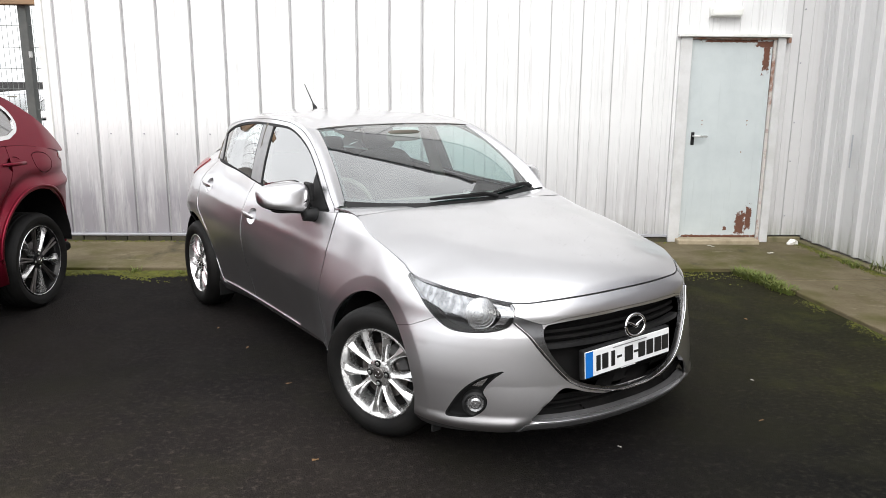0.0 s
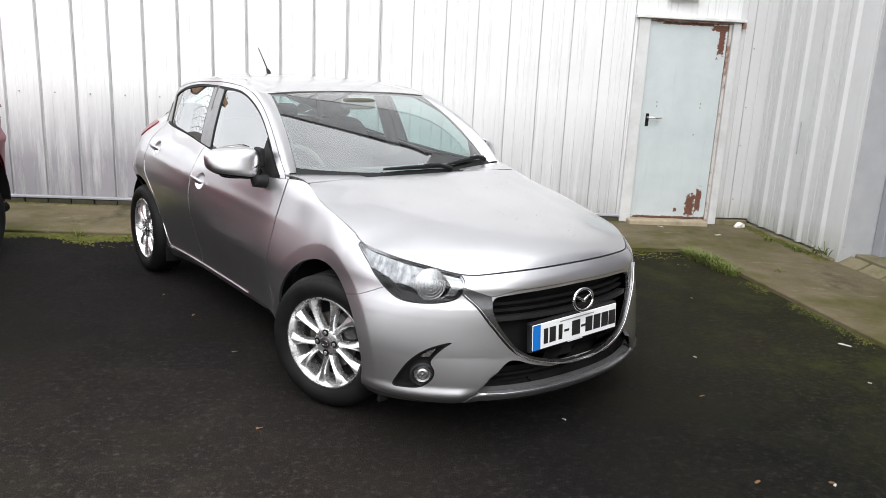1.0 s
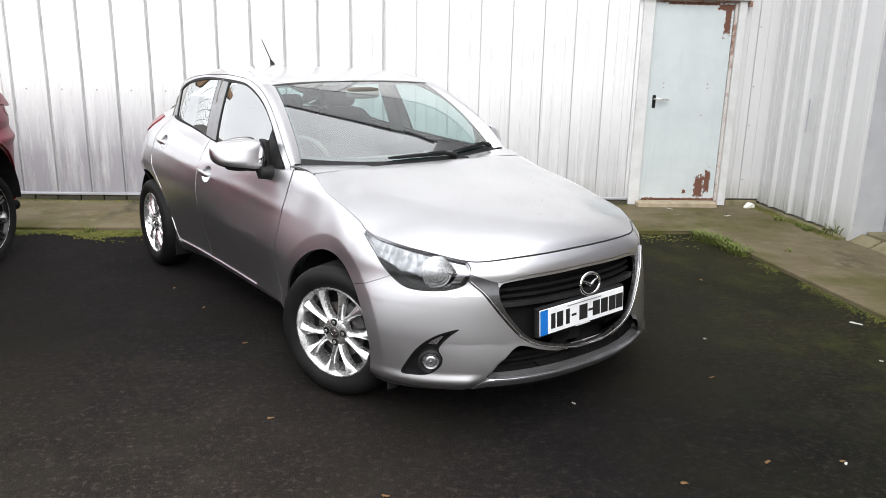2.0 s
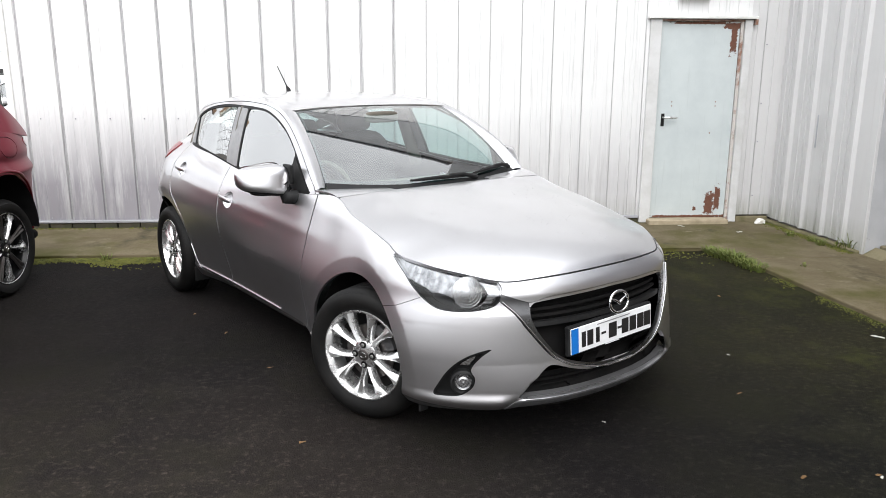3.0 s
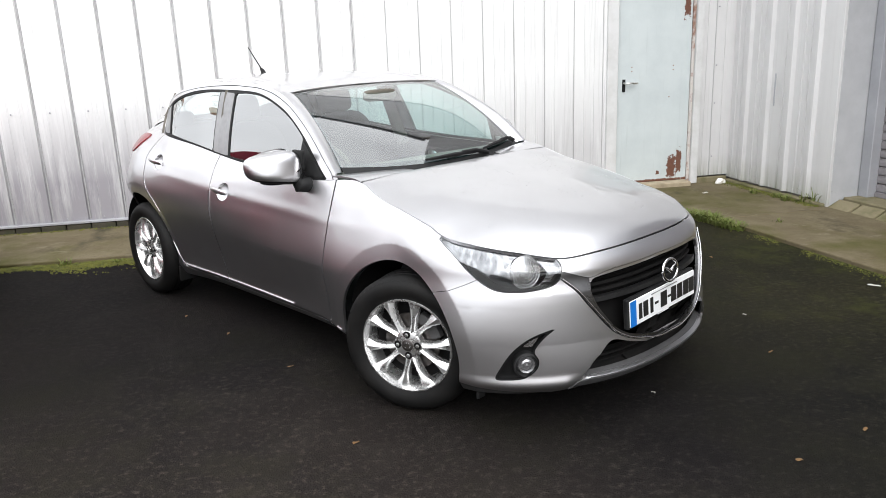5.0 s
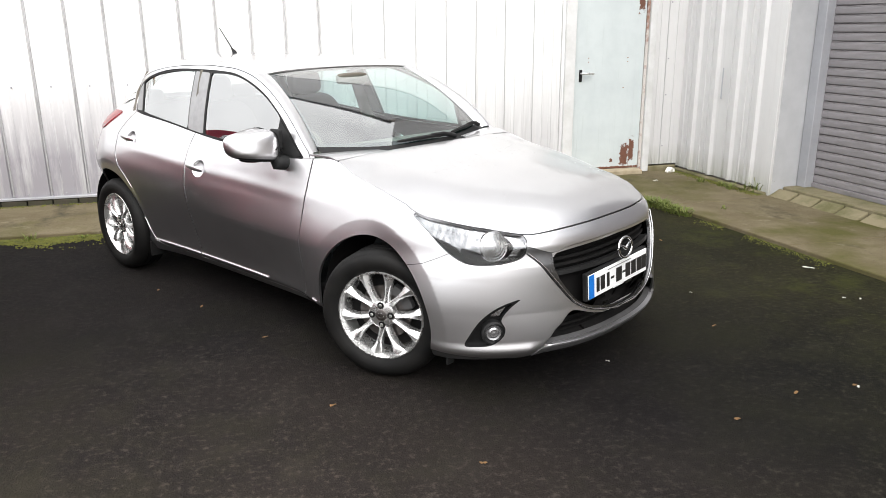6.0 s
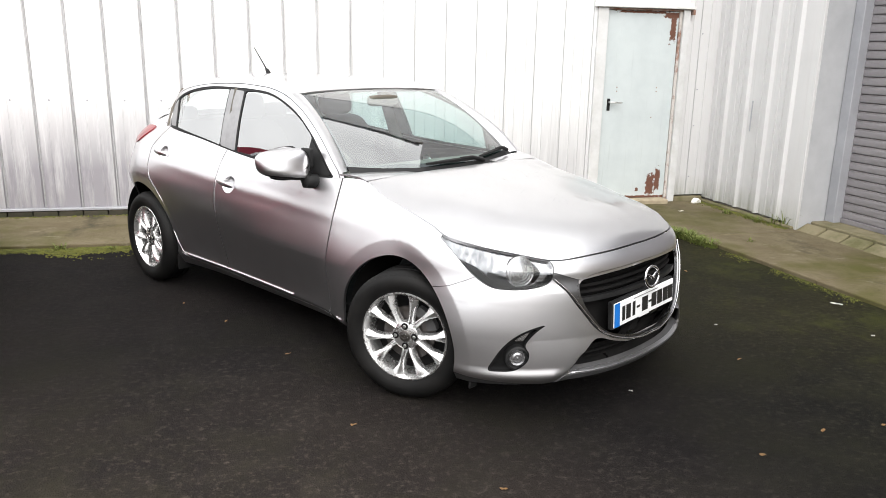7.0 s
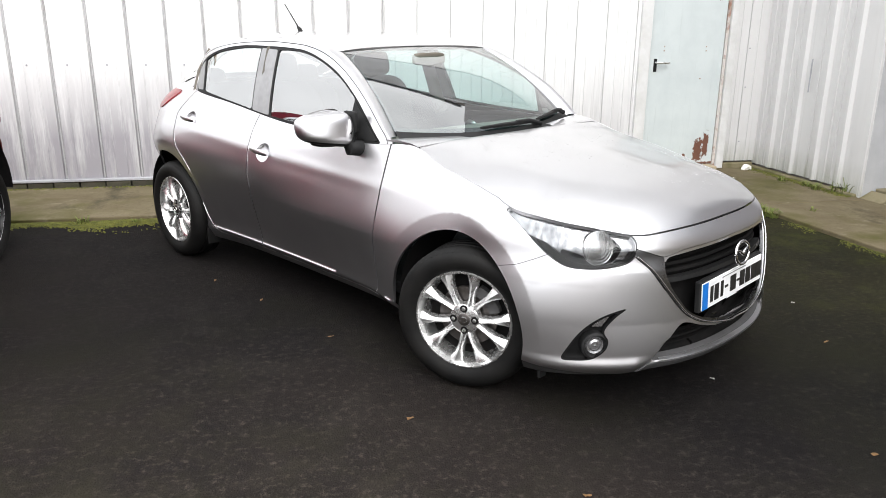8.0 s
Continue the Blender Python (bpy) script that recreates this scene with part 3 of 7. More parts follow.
def paint_material(name, base, flake, metal, rough, tint=None, coat=0.8):
    m, n, l, p = nodes_of(name)
    co = n.new("ShaderNodeTexCoord").outputs["Object"]
    fl = noise_node(n, l, co, 900.0, 2.0, 0.7)
    dust = noise_node(n, l, co, 2.4, 2.0, 0.5)
    c = mix_node(n, l, ramp_node(n, l, fl, 0.35, 0.7), base, flake)
    c = mix_node(n, l, ramp_node(n, l, dust, 0.40, 0.90), c, tint or tuple(0.93 * a for a in base))
    l.new(c, p.inputs["Base Color"])
    p.inputs["Metallic"].default_value = metal
    r = n.new("ShaderNodeMapRange")
    r.inputs["To Min"].default_value, r.inputs["To Max"].default_value = rough - 0.04, rough + 0.08
    l.new(dust, r.inputs["Value"])
    l.new(r.outputs["Result"], p.inputs["Roughness"])
    p.inputs["Coat Weight"].default_value = coat
    p.inputs["Coat Roughness"].default_value = 0.06
    return m


def glass_material(name, tint, gloss=1.0, base=0.15):
    """A pane: lets light straight through, tinted, and mirrors more at grazing angles, alike from both sides."""
    m = bpy.data.materials.new(name)
    m.use_nodes = True
    n, l = m.node_tree.nodes, m.node_tree.links
    n.remove(n["Principled BSDF"])
    tr, gl, mx, fr = n.new("ShaderNodeBsdfTransparent"), n.new("ShaderNodeBsdfGlossy"), n.new("ShaderNodeMixShader"), n.new("ShaderNodeLayerWeight")
    tr.inputs["Color"].default_value = (*tint, 1)
    gl.inputs["Color"].default_value = (gloss, gloss, gloss, 1)
    gl.inputs["Roughness"].default_value = 0.02
    fr.inputs["Blend"].default_value = 0.5
    pw, ml = n.new("ShaderNodeMath"), n.new("ShaderNodeMath")
    pw.operation, ml.operation = "POWER", "MULTIPLY_ADD"
    pw.inputs[1].default_value = 3.0
    ml.inputs[1].default_value, ml.inputs[2].default_value = 1.0 - base, base
    l.new(fr.outputs["Facing"], pw.inputs[0])
    l.new(pw.outputs[0], ml.inputs[0])
    l.new(ml.outputs[0], mx.inputs[0])
    l.new(tr.outputs[0], mx.inputs[1])
    l.new(gl.outputs[0], mx.inputs[2])
    l.new(mx.outputs[0], n["Material Output"].inputs["Surface"])
    return m


M_SILVER = paint_material("silver_paint", (0.600, 0.592, 0.607), (0.750, 0.744, 0.758), 1.0, 0.33, coat=1.0)
M_RED = paint_material("red_paint", (0.145, 0.005, 0.018), (0.22, 0.010, 0.028), 0.88, 0.38, coat=0.15)
M_GLASS = glass_material("window_glass", (0.88, 0.97, 0.95), base=0.30)
M_SCREEN = glass_material("windscreen_glass", (0.72, 0.96, 0.94), base=0.145)
M_CLEAR = glass_material("lamp_lens", (0.93, 0.94, 0.95), base=0.03)
M_GLOSSBLACK = surface("gloss_black", (0.008, 0.008, 0.0085), (0.012, 0.012, 0.012), rough=0.18, scale=8, fine=200, bump=0.0, rough_var=0.06)
M_RUBBER = surface("rubber", (0.0045, 0.0044, 0.0044), (0.009, 0.0085, 0.008), rough=0.62, scale=9, fine=160, bump=0.25)
M_LINER = surface("dark_liner", (0.007, 0.007, 0.007), (0.012, 0.011, 0.011), rough=0.9, scale=9, fine=100, bump=0.1)
M_ALLOY = surface("silver_alloy", (0.80, 0.80, 0.80), (0.70, 0.70, 0.695), rough=0.27, metal=0.90, scale=14, fine=300, bump=0.02)
M_CHROME = surface("chrome", (0.82, 0.82, 0.83), (0.75, 0.75, 0.76), rough=0.14, metal=1.0, scale=12, fine=200, bump=0.0, rough_var=0.05)
M_REFLECT = surface("lamp_reflector", (0.66, 0.66, 0.665), (0.48, 0.48, 0.49), rough=0.20, metal=1.0, scale=16, fine=60, bump=0.18, distance=0.004)
M_BOWL = surface("lamp_bowl", (0.42, 0.42, 0.425), (0.15, 0.15, 0.155), rough=0.20, metal=1.0, scale=11, fine=40, bump=0.35, distance=0.006, stretch=(3.5, 3.5, 0.6))
M_PROJECT = surface("projector_glass", (0.52, 0.52, 0.52), (0.36, 0.36, 0.365), rough=0.26, metal=0.9, scale=30, fine=70, bump=0.12, distance=0.003, stretch=(1, 1, 0.15))
M_FOGLENS = surface("fog_lamp_glass", (0.42, 0.42, 0.43), (0.24, 0.24, 0.25), rough=0.22, metal=0.8, scale=40, fine=90, bump=0.3, distance=0.003)
M_SATIN = surface("satin_trim", (0.62, 0.62, 0.63), (0.55, 0.55, 0.56), rough=0.26, metal=1.0, scale=12, fine=200, bump=0.0, rough_var=0.06)
M_VEE = surface("satin_grey_trim", (0.19, 0.19, 0.195), (0.15, 0.15, 0.155), rough=0.28, metal=1.0, scale=12, fine=200, bump=0.0, rough_var=0.06)
M_GREYPL = surface("grey_plastic", (0.30, 0.30, 0.305), (0.24, 0.24, 0.245), rough=0.42, metal=0.3, scale=12, fine=200, bump=0.03)
M_LIP = surface("lip_grey", (0.095, 0.094, 0.096), (0.072, 0.072, 0.073), rough=0.4, metal=0.3, scale=12, fine=200, bump=0.03)
for m_ in (M_LINER, M_BLACKPL):
    m_.node_tree.nodes["Principled BSDF"].inputs["Specular IOR Level"].default_value = 0.2
M_SEAT = surface("dark_fabric", (0.03, 0.03, 0.033), (0.045, 0.044, 0.046), rough=0.95, scale=12, fine=300, bump=0.4)
M_DASH = surface("dash_plastic", (0.105, 0.092, 0.072), (0.080, 0.071, 0.056), rough=0.6, scale=12, fine=260, bump=0.25)
M_TAIL = surface("red_lamp", (0.22, 0.008, 0.012), (0.14, 0.006, 0.010), rough=0.12, scale=30, fine=200, bump=0.0, rough_var=0.05)
M_PLATE = surface("plate_white", (0.78, 0.79, 0.80), (0.72, 0.73, 0.74), rough=0.35, scale=20, fine=200, bump=0.0)
M_PLATEBLUE = surface("plate_blue", (0.01, 0.16, 0.55), (0.012, 0.14, 0.48), rough=0.35, scale=20, fine=200, bump=0.0)
M_INK = surface("plate_black", (0.012, 0.012, 0.012), (0.02, 0.02, 0.02), rough=0.4, scale=20, fine=200, bump=0.0)
M_MIRROR = surface("mirror_glass", (0.9, 0.9, 0.9), (0.88, 0.88, 0.88), rough=0.03, metal=1.0, scale=9, fine=90, bump=0.0, rough_var=0.01)
for m_, level in ((M_RUBBER, 0.18), (M_LINER, 0.1), (M_BLACKPL, 0.15), (M_GLOSSBLACK, 0.16), (M_SEAT, 0.1)):
    m_.node_tree.nodes["Principled BSDF"].inputs["Specular IOR Level"].default_value = level
M_DISC = surface("brake_disc", (0.13, 0.12, 0.118), (0.08, 0.07, 0.062), rough=0.45, metal=0.9, scale=20, fine=200, bump=0.05)

CAR = pose(0.626, 3.874, 0.0, 0, 0, -56.3)
hatchback = empty("car", CAR, "silver five-door hatchback parked aslant on the asphalt", "car")

# --- the lower body: one skin from the nose's middle round to the tail's middle ---
XF, XB = 0.10, -2.60
prof = curve([0.10, 0.20, 0.30, 0.42, 0.55, 0.64, 0.72, 0.80, 0.90, 1.05], [0.735, 0.772, 0.784, 0.800, 0.822, 0.835, 0.836, 0.818, 0.780, 0.715])
nose = curve([0.10, 0.18, 0.24, 0.30, 0.40, 0.50, 0.60, 0.66, 0.70, 0.74, 0.80, 0.90], [0.640, 0.742, 0.792, 0.798, 0.783, 0.766, 0.749, 0.738, 0.728, 0.680, 0.600, 0.44])
tail = curve([0.10, 0.25, 0.45, 0.60, 0.80, 1.00, 1.12], [-3.14, -3.26, -3.28, -3.24, -3.20, -3.15, -3.10])
edge_z = curve([-3.6, -3.2, -2.7, -2.42, -2.03, -1.66, -1.35, -1.0, -0.6, -0.42, -0.30, -0.2, -0.1, 0.0, 0.10, 0.17, 0.233, 0.32, 0.433, 0.60, 0.711, 0.82, 0.933, 1.10],
               [1.07, 1.07, 1.072, 1.056, 1.024, 0.992, 0.968, 0.955, 0.950, 0.954, 0.915, 0.890, 0.871, 0.848, 0.822, 0.804, 0.792, 0.783, 0.769, 0.746, 0.728, 0.730, 0.734, 0.736])
edge_y = curve([-3.0, -2.6, -2.42, -2.03, -1.66, -1.35, -1.0, -0.6, -0.42, -0.30, -0.1, 0.10], [0.560, 0.604, 0.664, 0.689, 0.711, 0.721, 0.726, 0.712, 0.674, 0.692, 0.712, 0.720])
foot_z = curve([-3.6, -3.0, -2.3, -1.5, -0.5, 0.0, 0.25, 0.45, 0.75, 1.10], [0.28, 0.26, 0.19, 0.185, 0.185, 0.18, 0.172, 0.188, 0.210, 0.210])
ARCHES = ((-0.055, 0.305, 0.366), (-2.595, 0.312, 0.372))
ROLL = 0.15
LIP_BAND = 0.066
CHIN = 0.285
# the front wing and bumper lean outwards towards the ground
flare = curve([0.10, 0.19, 0.24, 0.30, 0.42, 0.50, 0.55, 0.60, 0.64, 0.72, 0.80, 0.95], [-0.03, 0.036, 0.074, 0.080, 0.062, 0.034, 0.012, -0.012, -0.029, -0.046, -0.052, -0.03])


def flank(x, z):
    """Half width at the side."""
    x = np.clip(x, XB, XF)
    zt, yt = edge_z(x), edge_y(x)
    q = np.clip((x + 0.72) / 0.50, 0, 1)
    q = q * q * (3 - 2 * q)
    wide = np.clip((x + 1.75) / 1.25, 0, 1)
    wide = wide * wide * (3 - 2 * wide)
    zs = zt - ROLL

    def side_prof(h):
        lean = flare(h)
        return prof(h) + q * np.maximum(lean, 0) + wide * np.minimum(lean, 0)
    y = side_prof(np.minimum(z, zs))
    t = np.clip((z - zs) / ROLL, 0, 1.15)
    slope = (side_prof(zs + 0.001) - side_prof(zs - 0.001)) / 0.002 * ROLL
    y = y + slope * t + (yt - side_prof(zs) - slope) * t ** 2.0
    # the front door and wing lean in towards the bonnet
    lean_in = np.clip((x + 1.55) / 1.0, 0, 1)
    fade = np.clip((x + 0.16) / 0.26, 0, 1)
    lean_in = lean_in * lean_in * (3 - 2 * lean_in) * (1 - 0.75 * fade * fade * (3 - 2 * fade))
    u = np.clip((z - 0.55) / (zt - 0.55), 0, 1.1)
    low = side_prof(np.full_like(z, 0.55))
    y = np.where(u > 0, y * (1 - lean_in) + lean_in * (low + (yt - low) * u ** 1.25), y)
    along = np.exp(-((x + 1.27) / 0.99) ** 12)
    y = y + along * (0.0075 * np.clip((0.277 - z) / 0.006, 0, 1) - 0.75 * np.clip(0.262 - z, 0, 1))
    # crease above the sill and a soft hollow in the doors
    k = np.clip((0.64 - z) / 0.36, 0, 1)
    y = y - 0.034 * k * k * (3 - 2 * k) * np.exp(-((x + 1.3) / 0.80) ** 6)
    y = y + 0.004 * np.exp(-((z - (0.80 - 0.045 * (x + 1.3))) / 0.03) ** 2) * np.exp(-((x + 1.4) / 0.9) ** 4)
    return y


def insert_half(z):
    """Half width of the recessed lower grille insert."""
    return np.interp(z, [0.14, 0.228, 0.336, 0.417, 0.47, 0.60, 0.66, 0.72], [0.56, 0.521, 0.427, 0.374, 0.34, 0.30, 0.2, 0.1])


def corner(z):
    """How tightly the nose is rounded in plan: rounder towards the ground."""
    return 0.79 + 0.08 * np.clip((0.60 - z) / 0.2, 0, 1)


def hull(V):
    s, z = V[:, 0], V[:, 1]
    x = np.clip(s, XB, XF)
    y = flank(x, z)
    # the arches' rims lean in towards the wheels
    for cx, cz, r in ARCHES:
        d = np.hypot(s - cx, z - cz)
        y = y - 0.009 * np.clip(1 - (d - r) / LIP_BAND, 0, 1)
    # behind the rear wheel the bumper tucks under
    y = y - 0.13 * np.clip((0.72 - z) / 0.50, 0, 1) * np.clip((-2.56 - s) / 0.28, 0, 1)
    th = np.clip(s - XF, 0, 1.0) * math.pi / 2
    front = s > XF
    c = np.maximum(np.cos(th), 1e-9)
    x = np.where(front, XF + (nose(z) - XF) * np.sin(th), x)
    y = np.where(front, y * c ** corner(z), y)
    tb = np.clip(XB - s, 0, 1.0) * math.pi / 2
    back = s < XB
    cb = np.maximum(np.cos(tb), 1e-9)
    x = np.where(back, XB + (tail(z) - XB) * np.sin(tb), x)
    y = np.where(back, y * cb ** 0.66, y)
    # the chin juts out as a narrow ledge below the fog lamps
    k = np.clip((CHIN - z) / 0.06, 0, 1)
    a = np.clip((s - 0.16) / 0.35, 0, 1)
    ledge = 0.020 * front * a * a * (3 - 2 * a) * k * k * (3 - 2 * k) * np.clip((y - 0.47) / 0.08, 0, 1)
    x, y = x + ledge * np.sin(th), y + ledge * np.cos(th)
    # the lower insert lies behind the cheeks, the lip juts out under it
    inside = np.clip((insert_half(z) - y) / 0.03, 0, 1) * (z < 0.42) * front
    x = x - 0.035 * inside * np.clip((z - 0.245) / 0.02, 0, 1) * np.clip((0.338 - z) / 0.02, 0, 1)
    return np.stack([x, -y, z], 1)


def s_of_x(x, z):
    """The skin's first coordinate at a place on the front corner given by x."""
    x, z = np.asarray(x, float), np.asarray(z, float)
    k = np.clip((x - XF) / (nose(z) - XF), 0, 1)
    return np.where(x > XF, XF + np.arcsin(k) / (math.pi / 2), x)


def s_of_y(y, z):
    y, z = np.abs(np.asarray(y, float)), np.asarray(z, float)
    w = flank(np.full_like(y, XF), z)
    return XF + np.arccos(np.clip((y / w) ** (1 / corner(z)), 0, 1)) / (math.pi / 2)


def loop_x(pts, k=5):
    p = smooth_loop(pts, k)
    return np.stack([s_of_x(p[:, 0], p[:, 1]), p[:, 1]], 1)


LAMP = loop_x([(0.158, 0.795), (0.205, 0.818), (0.306, 0.812), (0.380, 0.798), (0.478, 0.773), (0.557, 0.742), (0.601, 0.712), (0.613, 0.675), (0.604, 0.642), (0.571, 0.624), (0.516, 0.616), (0.445, 0.620), (0.388, 0.646), (0.328, 0.688), (0.256, 0.738), (0.188, 0.776)])
FOG = loop_x([(0.624, 0.470), (0.566, 0.440), (0.516, 0.386), (0.478, 0.312), (0.464, 0.271), (0.500, 0.267), (0.554, 0.274), (0.586, 0.306), (0.592, 0.346), (0.578, 0.386), (0.602, 0.438)])


def half_loop(pts):
    """Outline on the nose from (y, z) points of the right half, closed past the middle."""
    p = smooth_loop(pts, 5, False)
    s = s_of_y(p[:, 0], p[:, 1])
    q = np.stack([s, p[:, 1]], 1)
    return np.vstack([q, [(1.3, q[-1, 1]), (1.3, q[0, 1])]])


GRILLE = half_loop([(0.0, 0.664), (0.25, 0.659), (0.38, 0.650), (0.415, 0.640), (0.424, 0.61), (0.421, 0.58), (0.398, 0.525), (0.355, 0.464), (0.32, 0.425), (0.25, 0.388), (0.12, 0.356), (0.0, 0.342)])
VEE = half_loop([(0.0, 0.676), (0.30, 0.670), (0.40, 0.653), (0.435, 0.653), (0.505, 0.680), (0.545, 0.694), (0.535, 0.664), (0.487, 0.609), (0.453, 0.555), (0.416, 0.503), (0.372, 0.446), (0.33, 0.408), (0.25, 0.368), (0.12, 0.338), (0.0, 0.324)])
LOWER = half_loop([(0.0, 0.314), (0.12, 0.328), (0.25, 0.356), (0.335, 0.384), (0.375, 0.378), (0.425, 0.330), (0.475, 0.268), (0.480, 0.254), (0.44, 0.248), (0.35, 0.246), (0.15, 0.246), (0.0, 0.246)])
LIP = half_loop([(0.0, 0.243), (0.35, 0.243), (0.46, 0.244), (0.505, 0.243), (0.515, 0.225), (0.528, 0.16), (0.4, 0.12), (0.0, 0.12)])


s_side = np.concatenate([np.linspace(-3.6, -2.95, 22), np.arange(-2.93, 0.10, 0.02), np.linspace(0.10, 1.10, 96)])
skin = sheet(s_side, np.linspace(0, 1, 64), foot_z, edge_z)
GAP = 0.0035
for cx, cz, r in ARCHES:
    skin = keep(skin, -(r - np.hypot(skin[0][:, 0] - cx, (skin[0][:, 1] - cz))))
def split(soup, d):
    """The same sheet with its triangles cut along d = 0."""
    a, b = keep(soup, d), keep(soup, -d)
    V, T = np.vstack([a[0], b[0]]), np.vstack([a[1], b[1] + len(a[0])])
    _, first, back = np.unique(np.round(V, 7), axis=0, return_index=True, return_inverse=True)
    T = back.ravel()[T]
    good = (T[:, 0] != T[:, 1]) & (T[:, 1] != T[:, 2]) & (T[:, 0] != T[:, 2])
    return V[first], T[good]


for cx, cz, r in ARCHES:
    skin = split(skin, np.hypot(skin[0][:, 0] - cx, skin[0][:, 1] - cz) - r - LIP_BAND)
lamp_zone = keep(skin, inside_loop(skin[0], LAMP) - 0.001)
skin = keep(skin, -inside_loop(skin[0], LAMP) - 0.0012)
fog_zone = keep(skin, inside_loop(skin[0], FOG))
skin = keep(skin, -inside_loop(skin[0], FOG))
grille_zone = keep(skin, inside_loop(skin[0], GRILLE))
skin = keep(skin, -inside_loop(skin[0], GRILLE))
vee_zone = keep(skin, inside_loop(skin[0], VEE) - 0.001)
skin = keep(skin, -inside_loop(skin[0], VEE) - 0.001)
# the bonnet's nose above the grille stays painted
crown_z = 0.632
vee_keep = np.maximum(s_of_y(np.full(len(vee_zone[0]), 0.425), vee_zone[0][:, 1]) - vee_zone[0][:, 0], crown_z - vee_zone[0][:, 1])
nose_strip = keep(vee_zone, -vee_keep)
vee_zone = keep(vee_zone, vee_keep)
lower_zone = keep(skin, inside_loop(skin[0], LOWER))
skin = keep(skin, -inside_loop(skin[0], LOWER))
lip_zone = keep(skin, inside_loop(skin[0], LIP) - 0.001)
skin = keep(skin, -inside_loop(skin[0], LIP) - 0.001)
# doors, wing, bumpers, quarter
FRONT_DOOR = [(-0.563, 1.2), (-0.563, 0.86), (-0.560, 0.60), (-0.575, 0.40), (-0.592, 0.243), (-1.2, 0.238), (-1.63, 0.242), (-1.632, 0.40), (-1.600, 0.62), (-1.615, 0.80), (-1.66, 1.2)]
REAR_DOOR = [(-1.66, 1.2), (-1.615, 0.80), (-1.600, 0.62), (-1.632, 0.40), (-1.63, 0.242), (-2.05, 0.246), (-2.14, 0.270), (-2.20, 0.325), (-2.262, 0.44), (-2.285, 0.60), (-2.35, 0.67), (-2.44, 0.735), (-2.485, 0.80), (-2.50, 0.92), (-2.44, 1.06), (-2.40, 1.2)]
fd = inside_loop(skin[0], FRONT_DOOR)
door_f = keep(skin, fd - GAP)
skin = keep(skin, -fd - GAP)
rd = inside_loop(skin[0], REAR_DOOR)
door_r = keep(skin, rd - GAP)
skin = keep(skin, -rd - GAP)
# thin strips cut for the highlight along the doors' rear edges
edge_f = keep(door_f, np.minimum(GAP + 0.0035 - inside_loop(door_f[0], FRONT_DOOR), -1.55 - door_f[0][:, 0]))
edge_f = keep(edge_f, np.minimum(edge_f[0][:, 1] - 0.30, 0.93 - edge_f[0][:, 1]))
edge_r = keep(door_r, np.minimum(GAP + 0.0035 - inside_loop(door_r[0], REAR_DOOR), -2.10 - door_r[0][:, 0]))
edge_r = keep(edge_r, 0.80 - edge_r[0][:, 1])
CUP = (0.012, 0.058, -0.006, 0.047)
HANDLES = ((-1.488, 0.818), (-2.33, 0.907))


def cup_cut(soup, hx, hz):
    V = soup[0]
    return keep(soup, 0.05 * (np.hypot((V[:, 0] - hx - CUP[0]) / CUP[1], (V[:, 1] - hz - CUP[2]) / CUP[3]) - 1))


door_f, door_r = cup_cut(door_f, *HANDLES[0]), cup_cut(door_r, *HANDLES[1])
line = np.array([(0.10, 0.575), (0.19, 0.588), (0.262, 0.606), (0.33, 0.638), (0.385, 0.668)])
lim = np.interp(skin[0][:, 0], s_of_x(line[:, 0], line[:, 1]), line[:, 1], left=0.575, right=2.0)
is_front = skin[0][:, 0] - 0.06
bump_d = np.minimum(lim - skin[0][:, 1], is_front)
bumper_f = keep(skin, bump_d - 0.0012)
skin = keep(skin, -bump_d - 0.0012)
low_d = np.interp(bumper_f[0][:, 0], [0.10, 0.30, 0.60, 0.80], [0.250, 0.232, 0.205, 0.19]) - bumper_f[0][:, 1]
valance, bumper_f = keep(bumper_f, low_d - 0.001), keep(bumper_f, -low_d - 0.001)
wing = keep(skin, skin[0][:, 0] + 1.2)
rest = keep(skin, -1.2 - skin[0][:, 0])
rb = np.minimum(-2.72 - rest[0][:, 0], 0.62 - rest[0][:, 1])
bumper_r = keep(rest, rb - GAP)
quarter = keep(rest, -rb - GAP)

